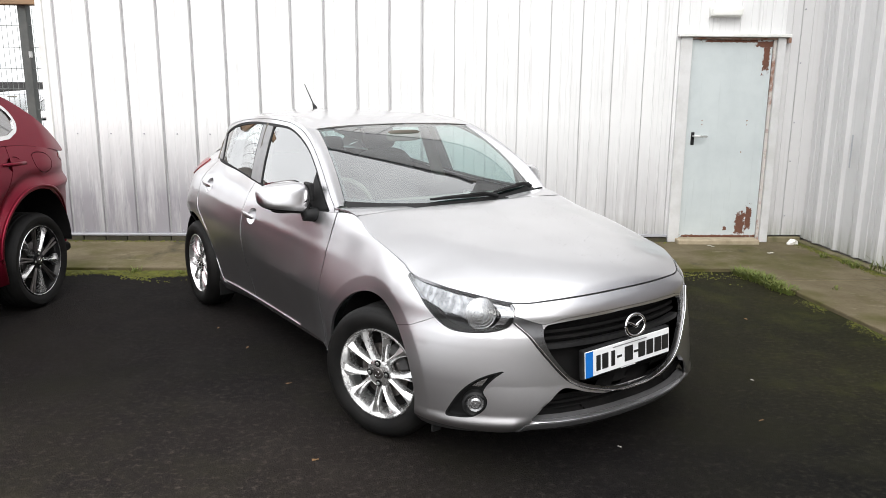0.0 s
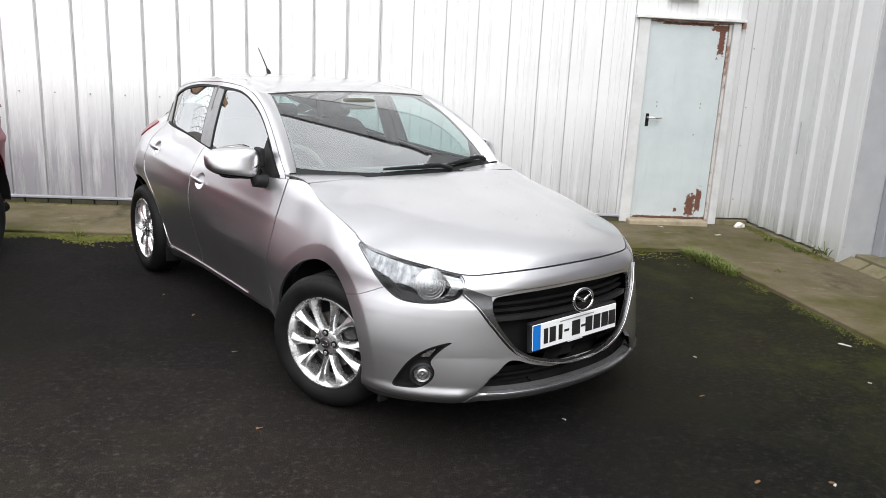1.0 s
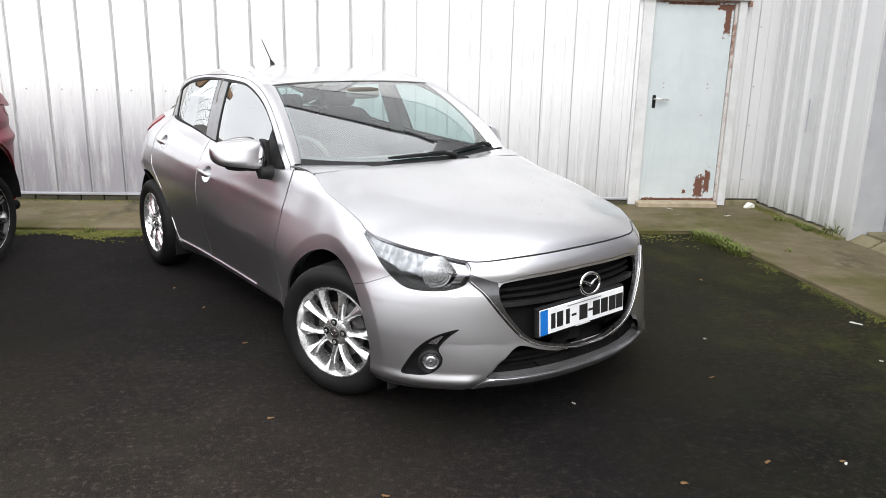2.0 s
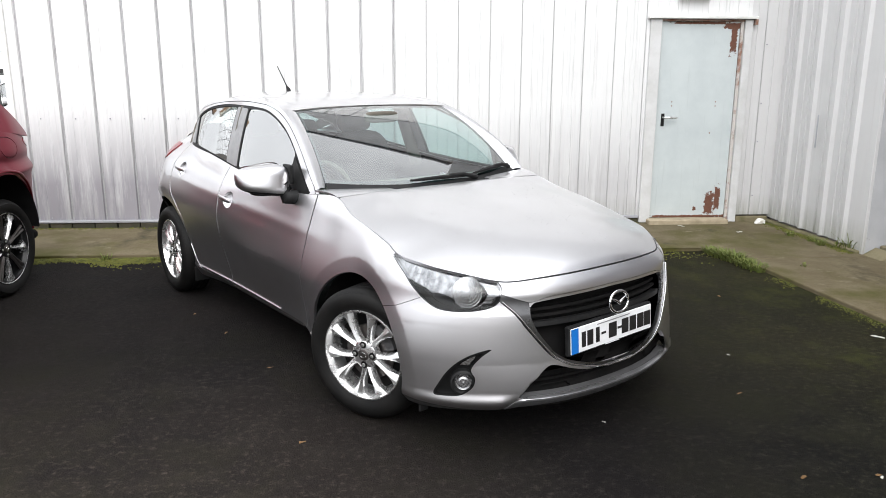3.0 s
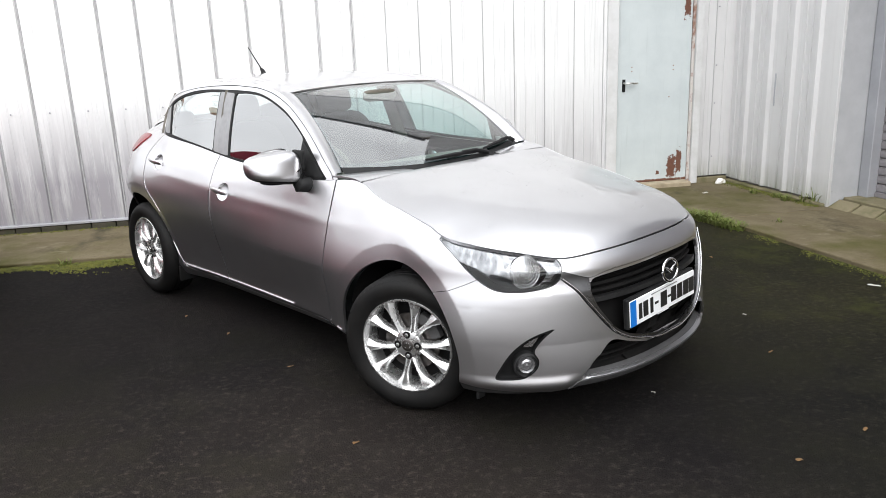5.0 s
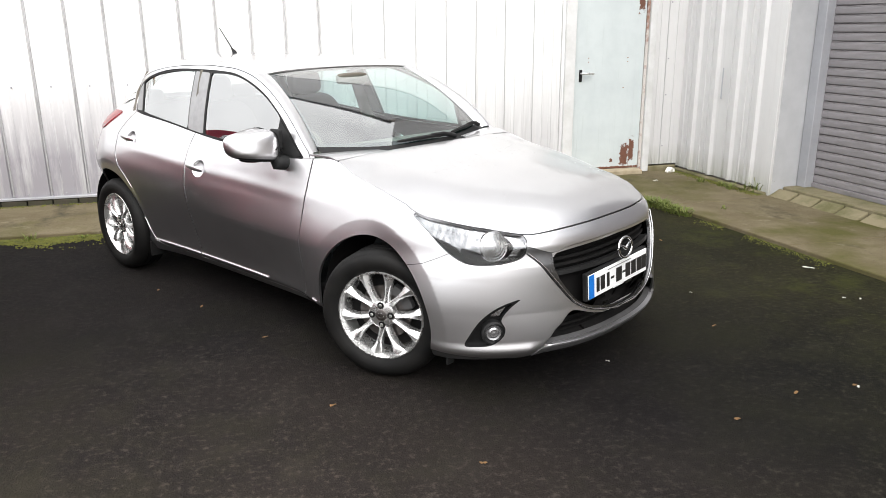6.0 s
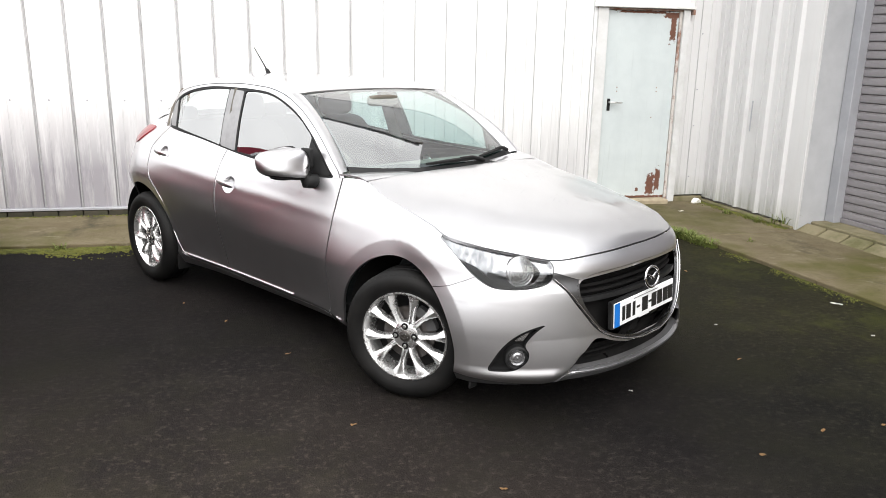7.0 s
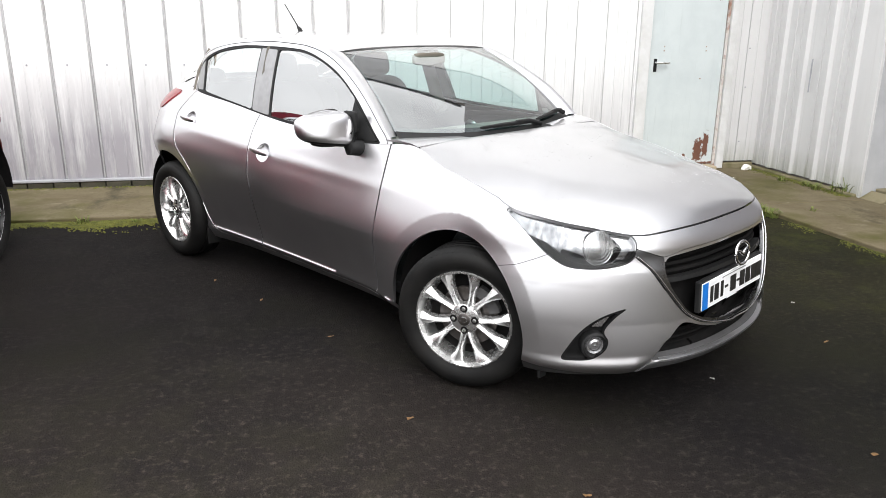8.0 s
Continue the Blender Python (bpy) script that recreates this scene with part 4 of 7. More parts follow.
for sgn in (-1, 1):
    emit("front_wing", wing, hull, sgn, M_SILVER, hatchback)
    emit("front_bumper", bumper_f, hull, sgn, M_SILVER, hatchback, 0.02)
    emit("valance", valance, hull, sgn, M_LIP, hatchback, 0.02, -0.002, "dark grey lower valance")
    emit("bumper_nose", nose_strip, hull, sgn, M_SILVER, hatchback, 0.02)
    emit("quarter_panel", quarter, hull, sgn, M_SILVER, hatchback)
    emit("rear_bumper", bumper_r, hull, sgn, M_SILVER, hatchback)
    DOORS = [emit("front_door", door_f, hull, sgn, M_SILVER, hatchback), emit("rear_door", door_r, hull, sgn, M_SILVER, hatchback)]
    # highlight on the door edges, laid on as bright satin strips
    emit("edge_highlight", edge_f, hull, sgn, M_SATIN, DOORS[0], 0.004, 0.0012, "bright strip standing for the highlight on the door edge")
    emit("edge_highlight", edge_r, hull, sgn, M_SATIN, DOORS[1], 0.004, 0.0012, "bright strip standing for the highlight on the door edge")
    emit("grille_surround", vee_zone, hull, sgn, M_VEE, hatchback, 0.012, -0.004, "satin grey wing-shaped grille surround")
    emit("lip_spoiler", lip_zone, hull, sgn, M_LIP, hatchback, 0.05, 0.003, "grey lower lip")
    # a dark inner shell behind the joints
    inner = sheet(s_side[::2], np.linspace(0, 1, 24), foot_z, edge_z)
    for cx, cz, r in ARCHES:
        inner = keep(inner, np.hypot(inner[0][:, 0] - cx, inner[0][:, 1] - cz) - r - 0.004)
    for lp in (FOG, GRILLE, LOWER, LAMP):
        inner = keep(inner, -inside_loop(inner[0], lp) - 0.004)
    for hx, hz in HANDLES:
        inner = cup_cut(inner, hx, hz)
    inner = keep(inner, np.maximum(0.58 - inner[0][:, 0], inner[0][:, 1] - 0.70))
    emit("body_liner", inner, hull, sgn, M_LINER, hatchback, 0.0, -0.016)
    # door handles in their cups
    for d, (hx, hz) in zip(DOORS, HANDLES):
        hy = float(flank(np.array([hx]), np.array([hz]))[0])
        b = bmesh.new()
        n = 12
        for i in range(n):
            t = i / (n - 1)
            out = 0.012 + 0.016 * math.sin(math.pi * min(max(t, 0.04), 0.96)) ** 0.5
            half = 0.0155 * (0.55 + 0.45 * math.sin(math.pi * t) ** 0.5)
            x = hx - 0.090 + 0.17 * t
            z = hz + 0.012 * (0.5 - t)
            for a in range(8):
                an = 2 * math.pi * a / 8
                b.verts.new((x, sgn * (hy + out - 0.004 + 0.007 * math.cos(an)), z + half * math.sin(an)))
        b.verts.ensure_lookup_table()
        for i in range(n - 1):
            for a in range(8):
                b.faces.new([b.verts[j] for j in (i * 8 + a, i * 8 + (a + 1) % 8, i * 8 + 8 + (a + 1) % 8, i * 8 + 8 + a)])
        b.faces.new(b.verts[:8])
        b.faces.new(b.verts[-8:])
        bmesh.ops.recalc_face_normals(b, faces=b.faces)
        part("door_handle", b, M_SILVER, d, smooth=50)
        b = bmesh.new()
        rings = []
        for rr in (1.03, 1.0, 0.92, 0.8, 0.62, 0.4, 0.15):
            row = []
            for i in range(28):
                px, pz = hx + CUP[0] + CUP[1] * rr * math.cos(math.pi * i / 14), hz + CUP[2] + CUP[3] * rr * math.sin(math.pi * i / 14)
                py = float(flank(np.array([px]), np.array([pz]))[0])
                row.append(b.verts.new((px, sgn * (py - 0.0008 - 0.042 * max(0.0, 1 - rr * rr) ** 0.6), pz)))
            rings.append(row)
        for p, q in zip(rings, rings[1:]):
            for i in range(28):
                b.faces.new((p[i], p[(i + 1) % 28], q[(i + 1) % 28], q[i]))
        b.faces.new(rings[-1])
        part("handle_cup", b, M_SILVER, d, smooth=60)
# --- bonnet ---
def grid_patch(name, fn, nu, nv, material, parent, depth=0.0, label="", up=(0, 0, 1)):
    """A smooth patch from fn(u, v), both 0 to 1, with its rim turned in."""
    U, W = np.meshgrid(np.linspace(0, 1, nu), np.linspace(0, 1, nv), indexing="ij")
    P = np.stack(fn(U.ravel(), W.ravel()), 1)
    i = (np.arange(nu - 1)[:, None] * nv + np.arange(nv - 1)[None]).ravel()
    Q = np.stack([i, i + nv, i + nv + 1, i + 1], 1)
    f = np.cross(P[Q[:, 1]] - P[Q[:, 0]], P[Q[:, 3]] - P[Q[:, 0]])
    if (f @ np.array(up)).sum() < 0:
        Q = Q[:, ::-1]
    b = bmesh.new()
    vs = [b.verts.new(p) for p in P]
    for q in Q:
        try:
            b.faces.new([vs[k] for k in q])
        except ValueError:
            pass
    b.normal_update()
    if depth:
        edges = [e for e in b.edges if e.is_boundary]
        norm = {v: v.normal.copy() for e in edges for v in e.verts}
        low = {v: b.verts.new(v.co - depth * norm[v]) for v in norm}
        top = {v: b.verts.new(v.co) for v in norm}
        for e in edges:
            a, c = e.verts
            b.faces.new((top[a], top[c], low[c], low[a]))
    return part(name, b, material, parent, label, smooth=35)


se = np.linspace(-0.42, 1.10, 420)
EDGE = hull(np.stack([se, edge_z(se)], 1))
bx, by, bz = EDGE[:, 0], -EDGE[:, 1], EDGE[:, 2]
hood_mid = curve([-0.42, -0.1, 0.2, 0.42, 0.54, 0.61, 0.65, 0.672, 0.684], [0.962, 0.924, 0.879, 0.838, 0.808, 0.783, 0.763, 0.747, 0.737])
hb = smooth_loop([(-0.425, 0.672), (-0.445, 0.4), (-0.432, 0.0)], 8, False)
plan = np.vstack([np.stack([bx, by], 1), [(0.70, -0.3), (-0.432, -0.3)], hb[::-1]])


hood_y, hood_z = curve(list(bx), list(by)), curve(list(bx), list(bz))


def hood_at(V):
    x, y = V[:, 0], V[:, 1]
    xc = np.clip(x, -0.42, 0.683)
    ye = np.maximum(hood_y(xc), 0.02)
    ze = hood_z(xc)
    t = np.abs(y) / ye
    z = ze + (hood_mid(xc) - ze) * (1 - np.minimum(t, 1.05) ** 2.4)
    z = z + 0.003 * np.exp(-((t - 0.66) / 0.12) ** 2) * np.clip((0.5 - x) / 0.3, 0, 1)
    return np.stack([x, -y, z], 1)


gx, gy = np.concatenate([np.arange(-0.47, 0.56, 0.02), np.arange(0.56, 0.70, 0.006)]), np.concatenate([np.linspace(0, 0.70, 48), [0.73, 0.76]])
hs = sheet(gx, gy, lambda s: s * 0.0, lambda s: s * 0.0 + 1.0)
hs = keep(hs, inside_loop(hs[0], plan) - 0.0065)
for sgn in (-1, 1):
    emit("bonnet", hs, hood_at, sgn, M_SILVER, hatchback, 0.014)

drops = bmesh.new()
rng = random.Random(8)
for _ in range(420):
    x, y = rng.uniform(-0.36, 0.56), rng.uniform(-0.58, 0.58)
    x += 0.10 * math.sin(7 * y)
    if noise.noise((x * 4, y * 4, 2.0)) < -0.05 or not -0.38 < x < 0.55 or abs(y) > float(hood_y(x)) - 0.05:
        continue
    z = float(hood_at(np.array([(x, abs(y))]))[0, 2])
    r, h = rng.uniform(0.0016, 0.0042), rng.uniform(0.0007, 0.0016)
    a, t = rng.uniform(0, 6.28), rng.uniform(1.0, 2.4)
    low = [drops.verts.new((x + t * r * math.cos(k * math.pi / 4), y + r * math.sin(k * math.pi / 4), z)) for k in range(8)]
    mid = [drops.verts.new((x + 0.6 * t * r * math.cos(k * math.pi / 4), y + 0.6 * r * math.sin(k * math.pi / 4), z + 0.8 * h)) for k in range(8)]
    for k in range(8):
        drops.faces.new((low[k], low[(k + 1) % 8], mid[(k + 1) % 8], mid[k]))
    drops.faces.new(mid)
tagged(part("water_drops", drops, M_SILVER, hatchback, "fine rain drops on the bonnet", smooth=70), kind="stuff")

# --- screen, pillars, roof ---
def scr_low(e):
    return np.stack([-0.46 - 0.15 * np.abs(e) ** 2.4, 0.640 * e, 0.938 + 0.036 * np.abs(e) ** 2], -1)


def scr_top(e):
    return np.stack([-1.185 + 0.035 * e ** 2, 0.522 * e, 1.346 - 0.016 * e ** 2], -1)


def screen(e, t):
    a, b = scr_low(e), scr_top(e)
    p = a + (b - a) * t[..., None]
    k = 4 * t * (1 - t)
    p[..., 0] += 0.012 * k + 0.022 * k * (1 - e ** 2)
    p[..., 2] += 0.032 * k + 0.012 * k * (1 - e ** 2)
    return p


def screen_patch(name, e0, e1, t0, t1, material, off, nu=28, nv=20, depth=0.004, label=""):
    def fn(u, v):
        p = screen(e0 + (e1 - e0) * u, t0 + (t1 - t0) * v)
        return p[:, 0] + off * 0.45, p[:, 1], p[:, 2] + off * 0.9
    return grid_patch(name, fn, nu, nv, material, hatchback, depth, label)


windscreen = screen_patch("windscreen", -0.985, 0.985, 0.02, 0.985, M_SCREEN, 0.0, 40, 24, 0.0, "clear raked windscreen reflecting the sky")
windscreen.visible_shadow = False
for a, b, c, d in ((-0.985, -0.955, 0.02, 0.985), (0.955, 0.985, 0.02, 0.985), (-0.955, 0.955, 0.965, 0.985), (-0.955, 0.955, 0.0, 0.09)):
    screen_patch("screen_border", a, b, c, d, M_GLOSSBLACK, -0.006, 14, 14, 0.0)

rail_z = curve([-2.62, -2.52, -2.36, -2.2, -2.0, -1.675, -1.37, -1.19, -1.07, -0.865, -0.73, -0.6, -0.55], [1.135, 1.208, 1.304, 1.347, 1.372, 1.386, 1.370, 1.340, 1.302, 1.199, 1.112, 1.002, 0.955])


def side_y(x, z):
    ze = edge_z(x)
    t = np.clip((z - ze) / 0.42, 0, 1)
    return edge_y(x) - 0.39 * (z - ze) + 0.05 * t * (1 - t) - 0.9 * np.clip(-2.44 - x, 0, 1) ** 1.6 * np.clip((z - ze) / 0.12, 0, 1)


def cabin(V):
    x, z = V[:, 0], V[:, 1]
    return np.stack([x, -side_y(x, z), z], 1)


def line_of(pts, k=6):
    return [tuple(p) for p in smooth_loop(pts, k, False)]


FRONT_GLASS = line_of([(-1.612, 1.326), (-1.50, 1.329), (-1.36, 1.318), (-1.20, 1.281), (-1.03, 1.221), (-0.90, 1.156), (-0.856, 1.128)]) + [(-0.856, 0.966), (-1.2, 0.975), (-1.545, 0.992)]
TRIANGLE = [(-0.848, 1.122), (-0.76, 1.058), (-0.69, 1.003), (-0.640, 0.962), (-0.66, 0.957), (-0.848, 0.963)]
REAR_GLASS = line_of([(-1.800, 1.331), (-2.0, 1.325), (-2.20, 1.300), (-2.32, 1.268), (-2.384, 1.240)]) + [(-2.345, 1.15), (-2.322, 1.068), (-2.05, 1.036), (-1.744, 1.007)]
QUARTER_TRIM = [(-2.335, 1.070), (-2.358, 1.15), (-2.396, 1.236), (-2.45, 1.198), (-2.488, 1.145), (-2.478, 1.11), (-2.425, 1.070)]
PILLAR_TRIM = [(-1.557, 0.992), (-1.624, 1.327), (-1.79, 1.331), (-1.735, 1.007)]
DLO = line_of([(-2.50, 1.14), (-2.46, 1.205), (-2.37, 1.262), (-2.2, 1.313), (-2.0, 1.338), (-1.70, 1.343), (-1.50, 1.340), (-1.36, 1.330), (-1.20, 1.293), (-1.03, 1.233), (-0.86, 1.145), (-0.74, 1.058), (-0.622, 0.955)]) + [(-0.64, 0.944), (-1.0, 0.953), (-1.35, 0.966), (-1.66, 0.990), (-2.03, 1.022), (-2.43, 1.054), (-2.49, 1.10)]
DRIP = line_of([(-2.53, 1.10), (-2.515, 1.16), (-2.47, 1.226), (-2.36, 1.291), (-2.2, 1.33), (-2.0, 1.353), (-1.70, 1.366), (-1.50, 1.362), (-1.36, 1.353), (-1.20, 1.323), (-1.03, 1.265), (-0.86, 1.183), (-0.73, 1.098), (-0.60, 0.985)]) + [(-0.55, 0.9), (-1.5, 0.9), (-2.54, 0.9)]
side = sheet(np.append(np.arange(-2.62, -0.575, 0.02), -0.557), np.linspace(0, 1, 34), lambda s: edge_z(s) + 0.002, rail_z)
inner_frame = keep(side, inside_loop(side[0], DRIP) - 0.002)
outer_frame = keep(side, -inside_loop(side[0], DRIP) - 0.002)
dlo = keep(inner_frame, inside_loop(inner_frame[0], DLO))
frame_zone = keep(inner_frame, -inside_loop(inner_frame[0], DLO))
panes = {}
rest_dlo = dlo
for key, lp in (("front", FRONT_GLASS), ("tri", TRIANGLE), ("rear", REAR_GLASS), ("quarter", QUARTER_TRIM), ("pillar", PILLAR_TRIM)):
    panes[key] = keep(dlo, inside_loop(dlo[0], lp))
    rest_dlo = keep(rest_dlo, -inside_loop(rest_dlo[0], lp))
for sgn in (-1, 1):
    emit("roof_side", outer_frame, cabin, sgn, M_SILVER, hatchback, 0.012)
    emit("window_frame", frame_zone, cabin, sgn, M_SILVER, hatchback, 0.012)
    emit("window_seal", rest_dlo, cabin, sgn, M_BLACKPL, hatchback, 0.012, -0.003)
    for key in ("front", "rear"):
        g = emit("side_window", panes[key], cabin, sgn, M_GLASS, hatchback, 0.0, -0.008)
        g.visible_shadow = False
    emit("mirror_base", panes["tri"], cabin, sgn, M_BLACKPL, hatchback, 0.01, 0.002)
    emit("quarter_trim", panes["quarter"], cabin, sgn, M_GREYPL, hatchback, 0.008, -0.002)
    emit("pillar_trim", panes["pillar"], cabin, sgn, M_GREYPL, hatchback, 0.008, -0.002)

    def pillar(u, v, sgn=sgn):
        x = -0.575 - 0.60 * u
        z = rail_z(x) + 0.0
        out = np.stack([x, side_y(x, z), z], -1)
        inn = screen(np.ones_like(u) * 0.988, np.clip(u * 0.99, 0, 1))
        p = inn + (out - inn) * v[:, None]
        k = 4 * v * (1 - v)
        return p[:, 0] + 0.004 * k, sgn * (p[:, 1] + 0.003 * k), p[:, 2] + 0.005 * k
    grid_patch("front_pillar", pillar, 30, 8, M_SILVER, hatchback, 0.01)

    def cowl_corner(u, v, sgn=sgn):
        x = -0.418 - 0.165 * u
        out = np.stack([x, edge_y(x), edge_z(x) + 0.02 * u], -1)
        a, b = np.array([-0.440, 0.32, 0.958]), screen(np.array([0.52]), np.array([0.02]))[0]
        inn = a + (b - a) * u[:, None]
        p = inn + (out - inn) * v[:, None]
        return p[:, 0], sgn * p[:, 1], p[:, 2] + 0.003 + 0.004 * v * (1 - v)
    grid_patch("cowl_corner", cowl_corner, 10, 16, M_SILVER, hatchback, 0.008)


def cowl(u, v):
    e = 2 * u - 1
    a = np.stack([-0.385 - 0.03 * e ** 2, 0.685 * e, 0.935 - 0.0 * e], -1)
    b = screen(e * 0.985, np.full_like(u, 0.05))
    p = a + (b - a) * v[:, None]
    return p[:, 0], p[:, 1], p[:, 2] - 0.018 * np.sin(math.pi * v)


grid_patch("cowl_panel", cowl, 30, 6, M_BLACKPL, hatchback, 0.0)

roof_mid = curve([-2.95, -2.75, -2.3, -1.9, -1.5, -1.3, -1.185], [1.335, 1.368, 1.404, 1.414, 1.400, 1.376, 1.350])
rx = np.linspace(-2.62, -1.16, 200)
ry = side_y(rx, rail_z(rx))
ef = np.linspace(1, 0, 12)
tp = scr_top(ef)
roof_plan = np.vstack([np.stack([rx, ry], 1), tp[:, :2], [(-1.18, -0.3), (-2.95, -0.3)], [(-2.92, 0.0), (-2.84, 0.25), (-2.74, 0.42)]])


def roof_at(V):
    x, y = V[:, 0], V[:, 1]
    xc = np.clip(x, -2.95, -1.15)
    ye = np.maximum(side_y(xc, rail_z(xc)), 0.3)
    t = np.minimum(np.abs(y) / ye, 1.03)
    z = rail_z(xc) + (roof_mid(xc) - rail_z(xc)) * (1 - t ** 2.3)
    # two shallow swages along the roof
    z = z - 0.005 * np.exp(-((t - 0.80) / 0.05) ** 2) * np.clip((-1.25 - x) / 0.1, 0, 1)
    return np.stack([x, -y, z], 1)


rs = sheet(np.arange(-2.96, -1.13, 0.02), np.linspace(0, 0.62, 40), lambda s: s * 0.0, lambda s: s * 0.0 + 1.0)
rs = (np.stack([rs[0][:, 0], rs[0][:, 1]], 1), rs[1])
rs = keep(rs, inside_loop(rs[0], roof_plan) - 0.001)
for sgn in (-1, 1):
    emit("roof", rs, roof_at, sgn, M_SILVER, hatchback, 0.01)


def tailgate(e, t):
    s = -3.6 + 0.72 * np.abs(e)
    low = hull(np.stack([s, edge_z(s)], 1))
    low = np.stack([low[:, 0], np.sign(e) * -low[:, 1], low[:, 2]], -1)
    y = 0.55 * e
    xt = -2.915 + 0.29 * np.abs(e) ** 1.8
    top = np.stack([xt, y, roof_at(np.stack([xt, np.abs(y)], 1))[:, 2]], -1)
    p = low + (top - low) * t[:, None]
    k = 4 * t * (1 - t)
    p[:, 0] -= 0.03 * k
    return p


for name, e0, e1, t0, t1, m in (("tailgate_frame", -1, 1, 0.0, 0.12, M_SILVER), ("tailgate_frame", -1, 1, 0.9, 1.0, M_SILVER), ("tailgate_frame", -1, -0.86, 0.12, 0.9, M_SILVER), ("tailgate_frame", 0.86, 1, 0.12, 0.9, M_SILVER), ("rear_window", -0.86, 0.86, 0.12, 0.9, M_GLASS)):
    ob = grid_patch(name, lambda u, v, a=e0, b=e1, c=t0, d=t1: tailgate(a + (b - a) * u, c + (d - c) * v).T, 24, 10, m, hatchback, 0.0, up=(-1, 0, 0.3))
    if m is M_GLASS:
        ob.visible_shadow = False

for sgn in (-1, 1):
    def shoulder(u, v, sgn=sgn):
        s_ = -2.61 - 0.28 * u
        low = hull(np.stack([s_, edge_z(s_)], 1))
        low[:, 1] = -low[:, 1]
        tip = tailgate(np.ones_like(u), np.ones_like(u))
        x0 = np.full_like(u, -2.61)
        top = np.stack([x0, side_y(x0, rail_z(x0)), rail_z(x0)], 1)
        top = top + (tip - top) * u[:, None]
        p = low + (top - low) * v[:, None]
        return p[:, 0], sgn * p[:, 1], p[:, 2]
    grid_patch("rear_shoulder", shoulder, 14, 8, M_SILVER, hatchback, 0.0, up=(-0.5, sgn * 1.0, 0.4))

# --- lamps, grille, plate, badge ---
for sgn in (-1, 1):
    eye = np.array([(0.575, 0.692)])
    stretch = float(np.linalg.norm((hull(eye + (1e-3, 0)) - hull(eye - (1e-3, 0)))[0])) / 2e-3
    shell = keep(lamp_zone, np.hypot((lamp_zone[0][:, 0] - 0.575) * stretch * 0.85, lamp_zone[0][:, 1] - 0.692) - 0.063)
    bowl = emit("headlight", shell, hull, sgn, M_BOWL, hatchback, 0.0, -0.026, "clear headlight with bright reflectors and a dark lower edge")
    lens = emit("lens", lamp_zone, hull, sgn, M_CLEAR, bowl, 0.0, 0.001)
    lens.visible_shadow = False
    emit("lamp_rim", keep(lamp_zone, 0.0025 - inside_loop(lamp_zone[0], LAMP)), hull, sgn, M_REFLECT, bowl, 0.020, -0.008)
    low_rim = keep(lamp_zone, np.interp(lamp_zone[0][:, 0], [0.16, 0.30, 0.42, 0.55], [0.016, 0.032, 0.027, 0.014]) - inside_loop(lamp_zone[0], LAMP))
    low_rim = keep(low_rim, np.interp(low_rim[0][:, 0], [0.125, 0.275, 0.495, 0.775], [0.785, 0.728, 0.665, 0.685]) - low_rim[0][:, 1])
    emit("dark_bezel", low_rim, hull, sgn, M_LINER, bowl, 0.03, -0.006)
    dd = np.hypot((lamp_zone[0][:, 0] - 0.575) * stretch * 0.85, lamp_zone[0][:, 1] - 0.692)
    wedge = keep(lamp_zone, np.minimum(np.minimum(dd - 0.066, 0.135 - dd), np.interp(lamp_zone[0][:, 0], [0.40, 0.47, 0.56, 0.66, 0.76], [0.690, 0.672, 0.645, 0.650, 0.682]) - lamp_zone[0][:, 1]))
    emit("inner_bezel", wedge, hull, sgn, M_GLOSSBLACK, bowl, 0.0, -0.013)
    for nm, sx, sz, r, m, off in (("main_reflector", 0.575, 0.692, 0.064, M_PROJECT, 0.034),):
        q = np.array([(sx, sz)])
        c = hull(q)[0]
        du, dv = (hull(q + (1e-3, 0)) - hull(q - (1e-3, 0)))[0], (hull(q + (0, 1e-3)) - hull(q - (0, 1e-3)))[0]
        nn = Vector(np.cross(du, dv)).normalized()
        if nn.dot(Vector((0.5, -1, 0.1))) < 0:
            nn = -nn
        nn = (nn + Vector((0.8, 0, 0))).normalized()
        c = Vector(c) - off * nn
        if sgn > 0:
            c.y, nn.y = -c.y, -nn.y
        b = bmesh.new()
        rot = nn.to_track_quat("Z", "Y").to_matrix().to_4x4()
        rings = []
        for rr, hh in ((1.0, -0.05), (1.0, 0.03), (0.975, 0.045), (0.96, 0.0), (0.80, 0.045), (0.785, 0.01), (0.62, 0.05), (0.605, 0.015), (0.42, 0.05), (0.40, 0.02), (0.20, 0.045), (0.02, 0.05)):
            rings.append([b.verts.new(Matrix.Translation(c) @ rot @ Vector((r * rr * math.cos(2 * math.pi * i / 28), r * rr * math.sin(2 * math.pi * i / 28), r * hh))) for i in range(28)])
        for a, d in zip(rings, rings[1:]):
            for i in range(28):
                b.faces.new((a[i], a[(i + 1) % 28], d[(i + 1) % 28], d[i]))
        b.faces.new(rings[-1])
        part(nm, b, m, bowl, smooth=40)

    cup = emit("fog_lamp_recess", fog_zone, hull, sgn, M_GLOSSBLACK, hatchback, 0.0, -0.030, "black fog lamp recess with a round lamp")
    rim = keep(fog_zone, 0.006 - inside_loop(fog_zone[0], FOG))
    emit("recess_rim", rim, hull, sgn, M_GLOSSBLACK, cup, 0.035, -0.001)
    blade = keep(fog_zone, np.minimum(inside_loop(fog_zone[0], FOG) - 0.0125, fog_zone[0][:, 1] - 0.400))
    emit("garnish", blade, hull, sgn, M_SATIN, cup, 0.008, -0.012, "bright silver garnish blade")
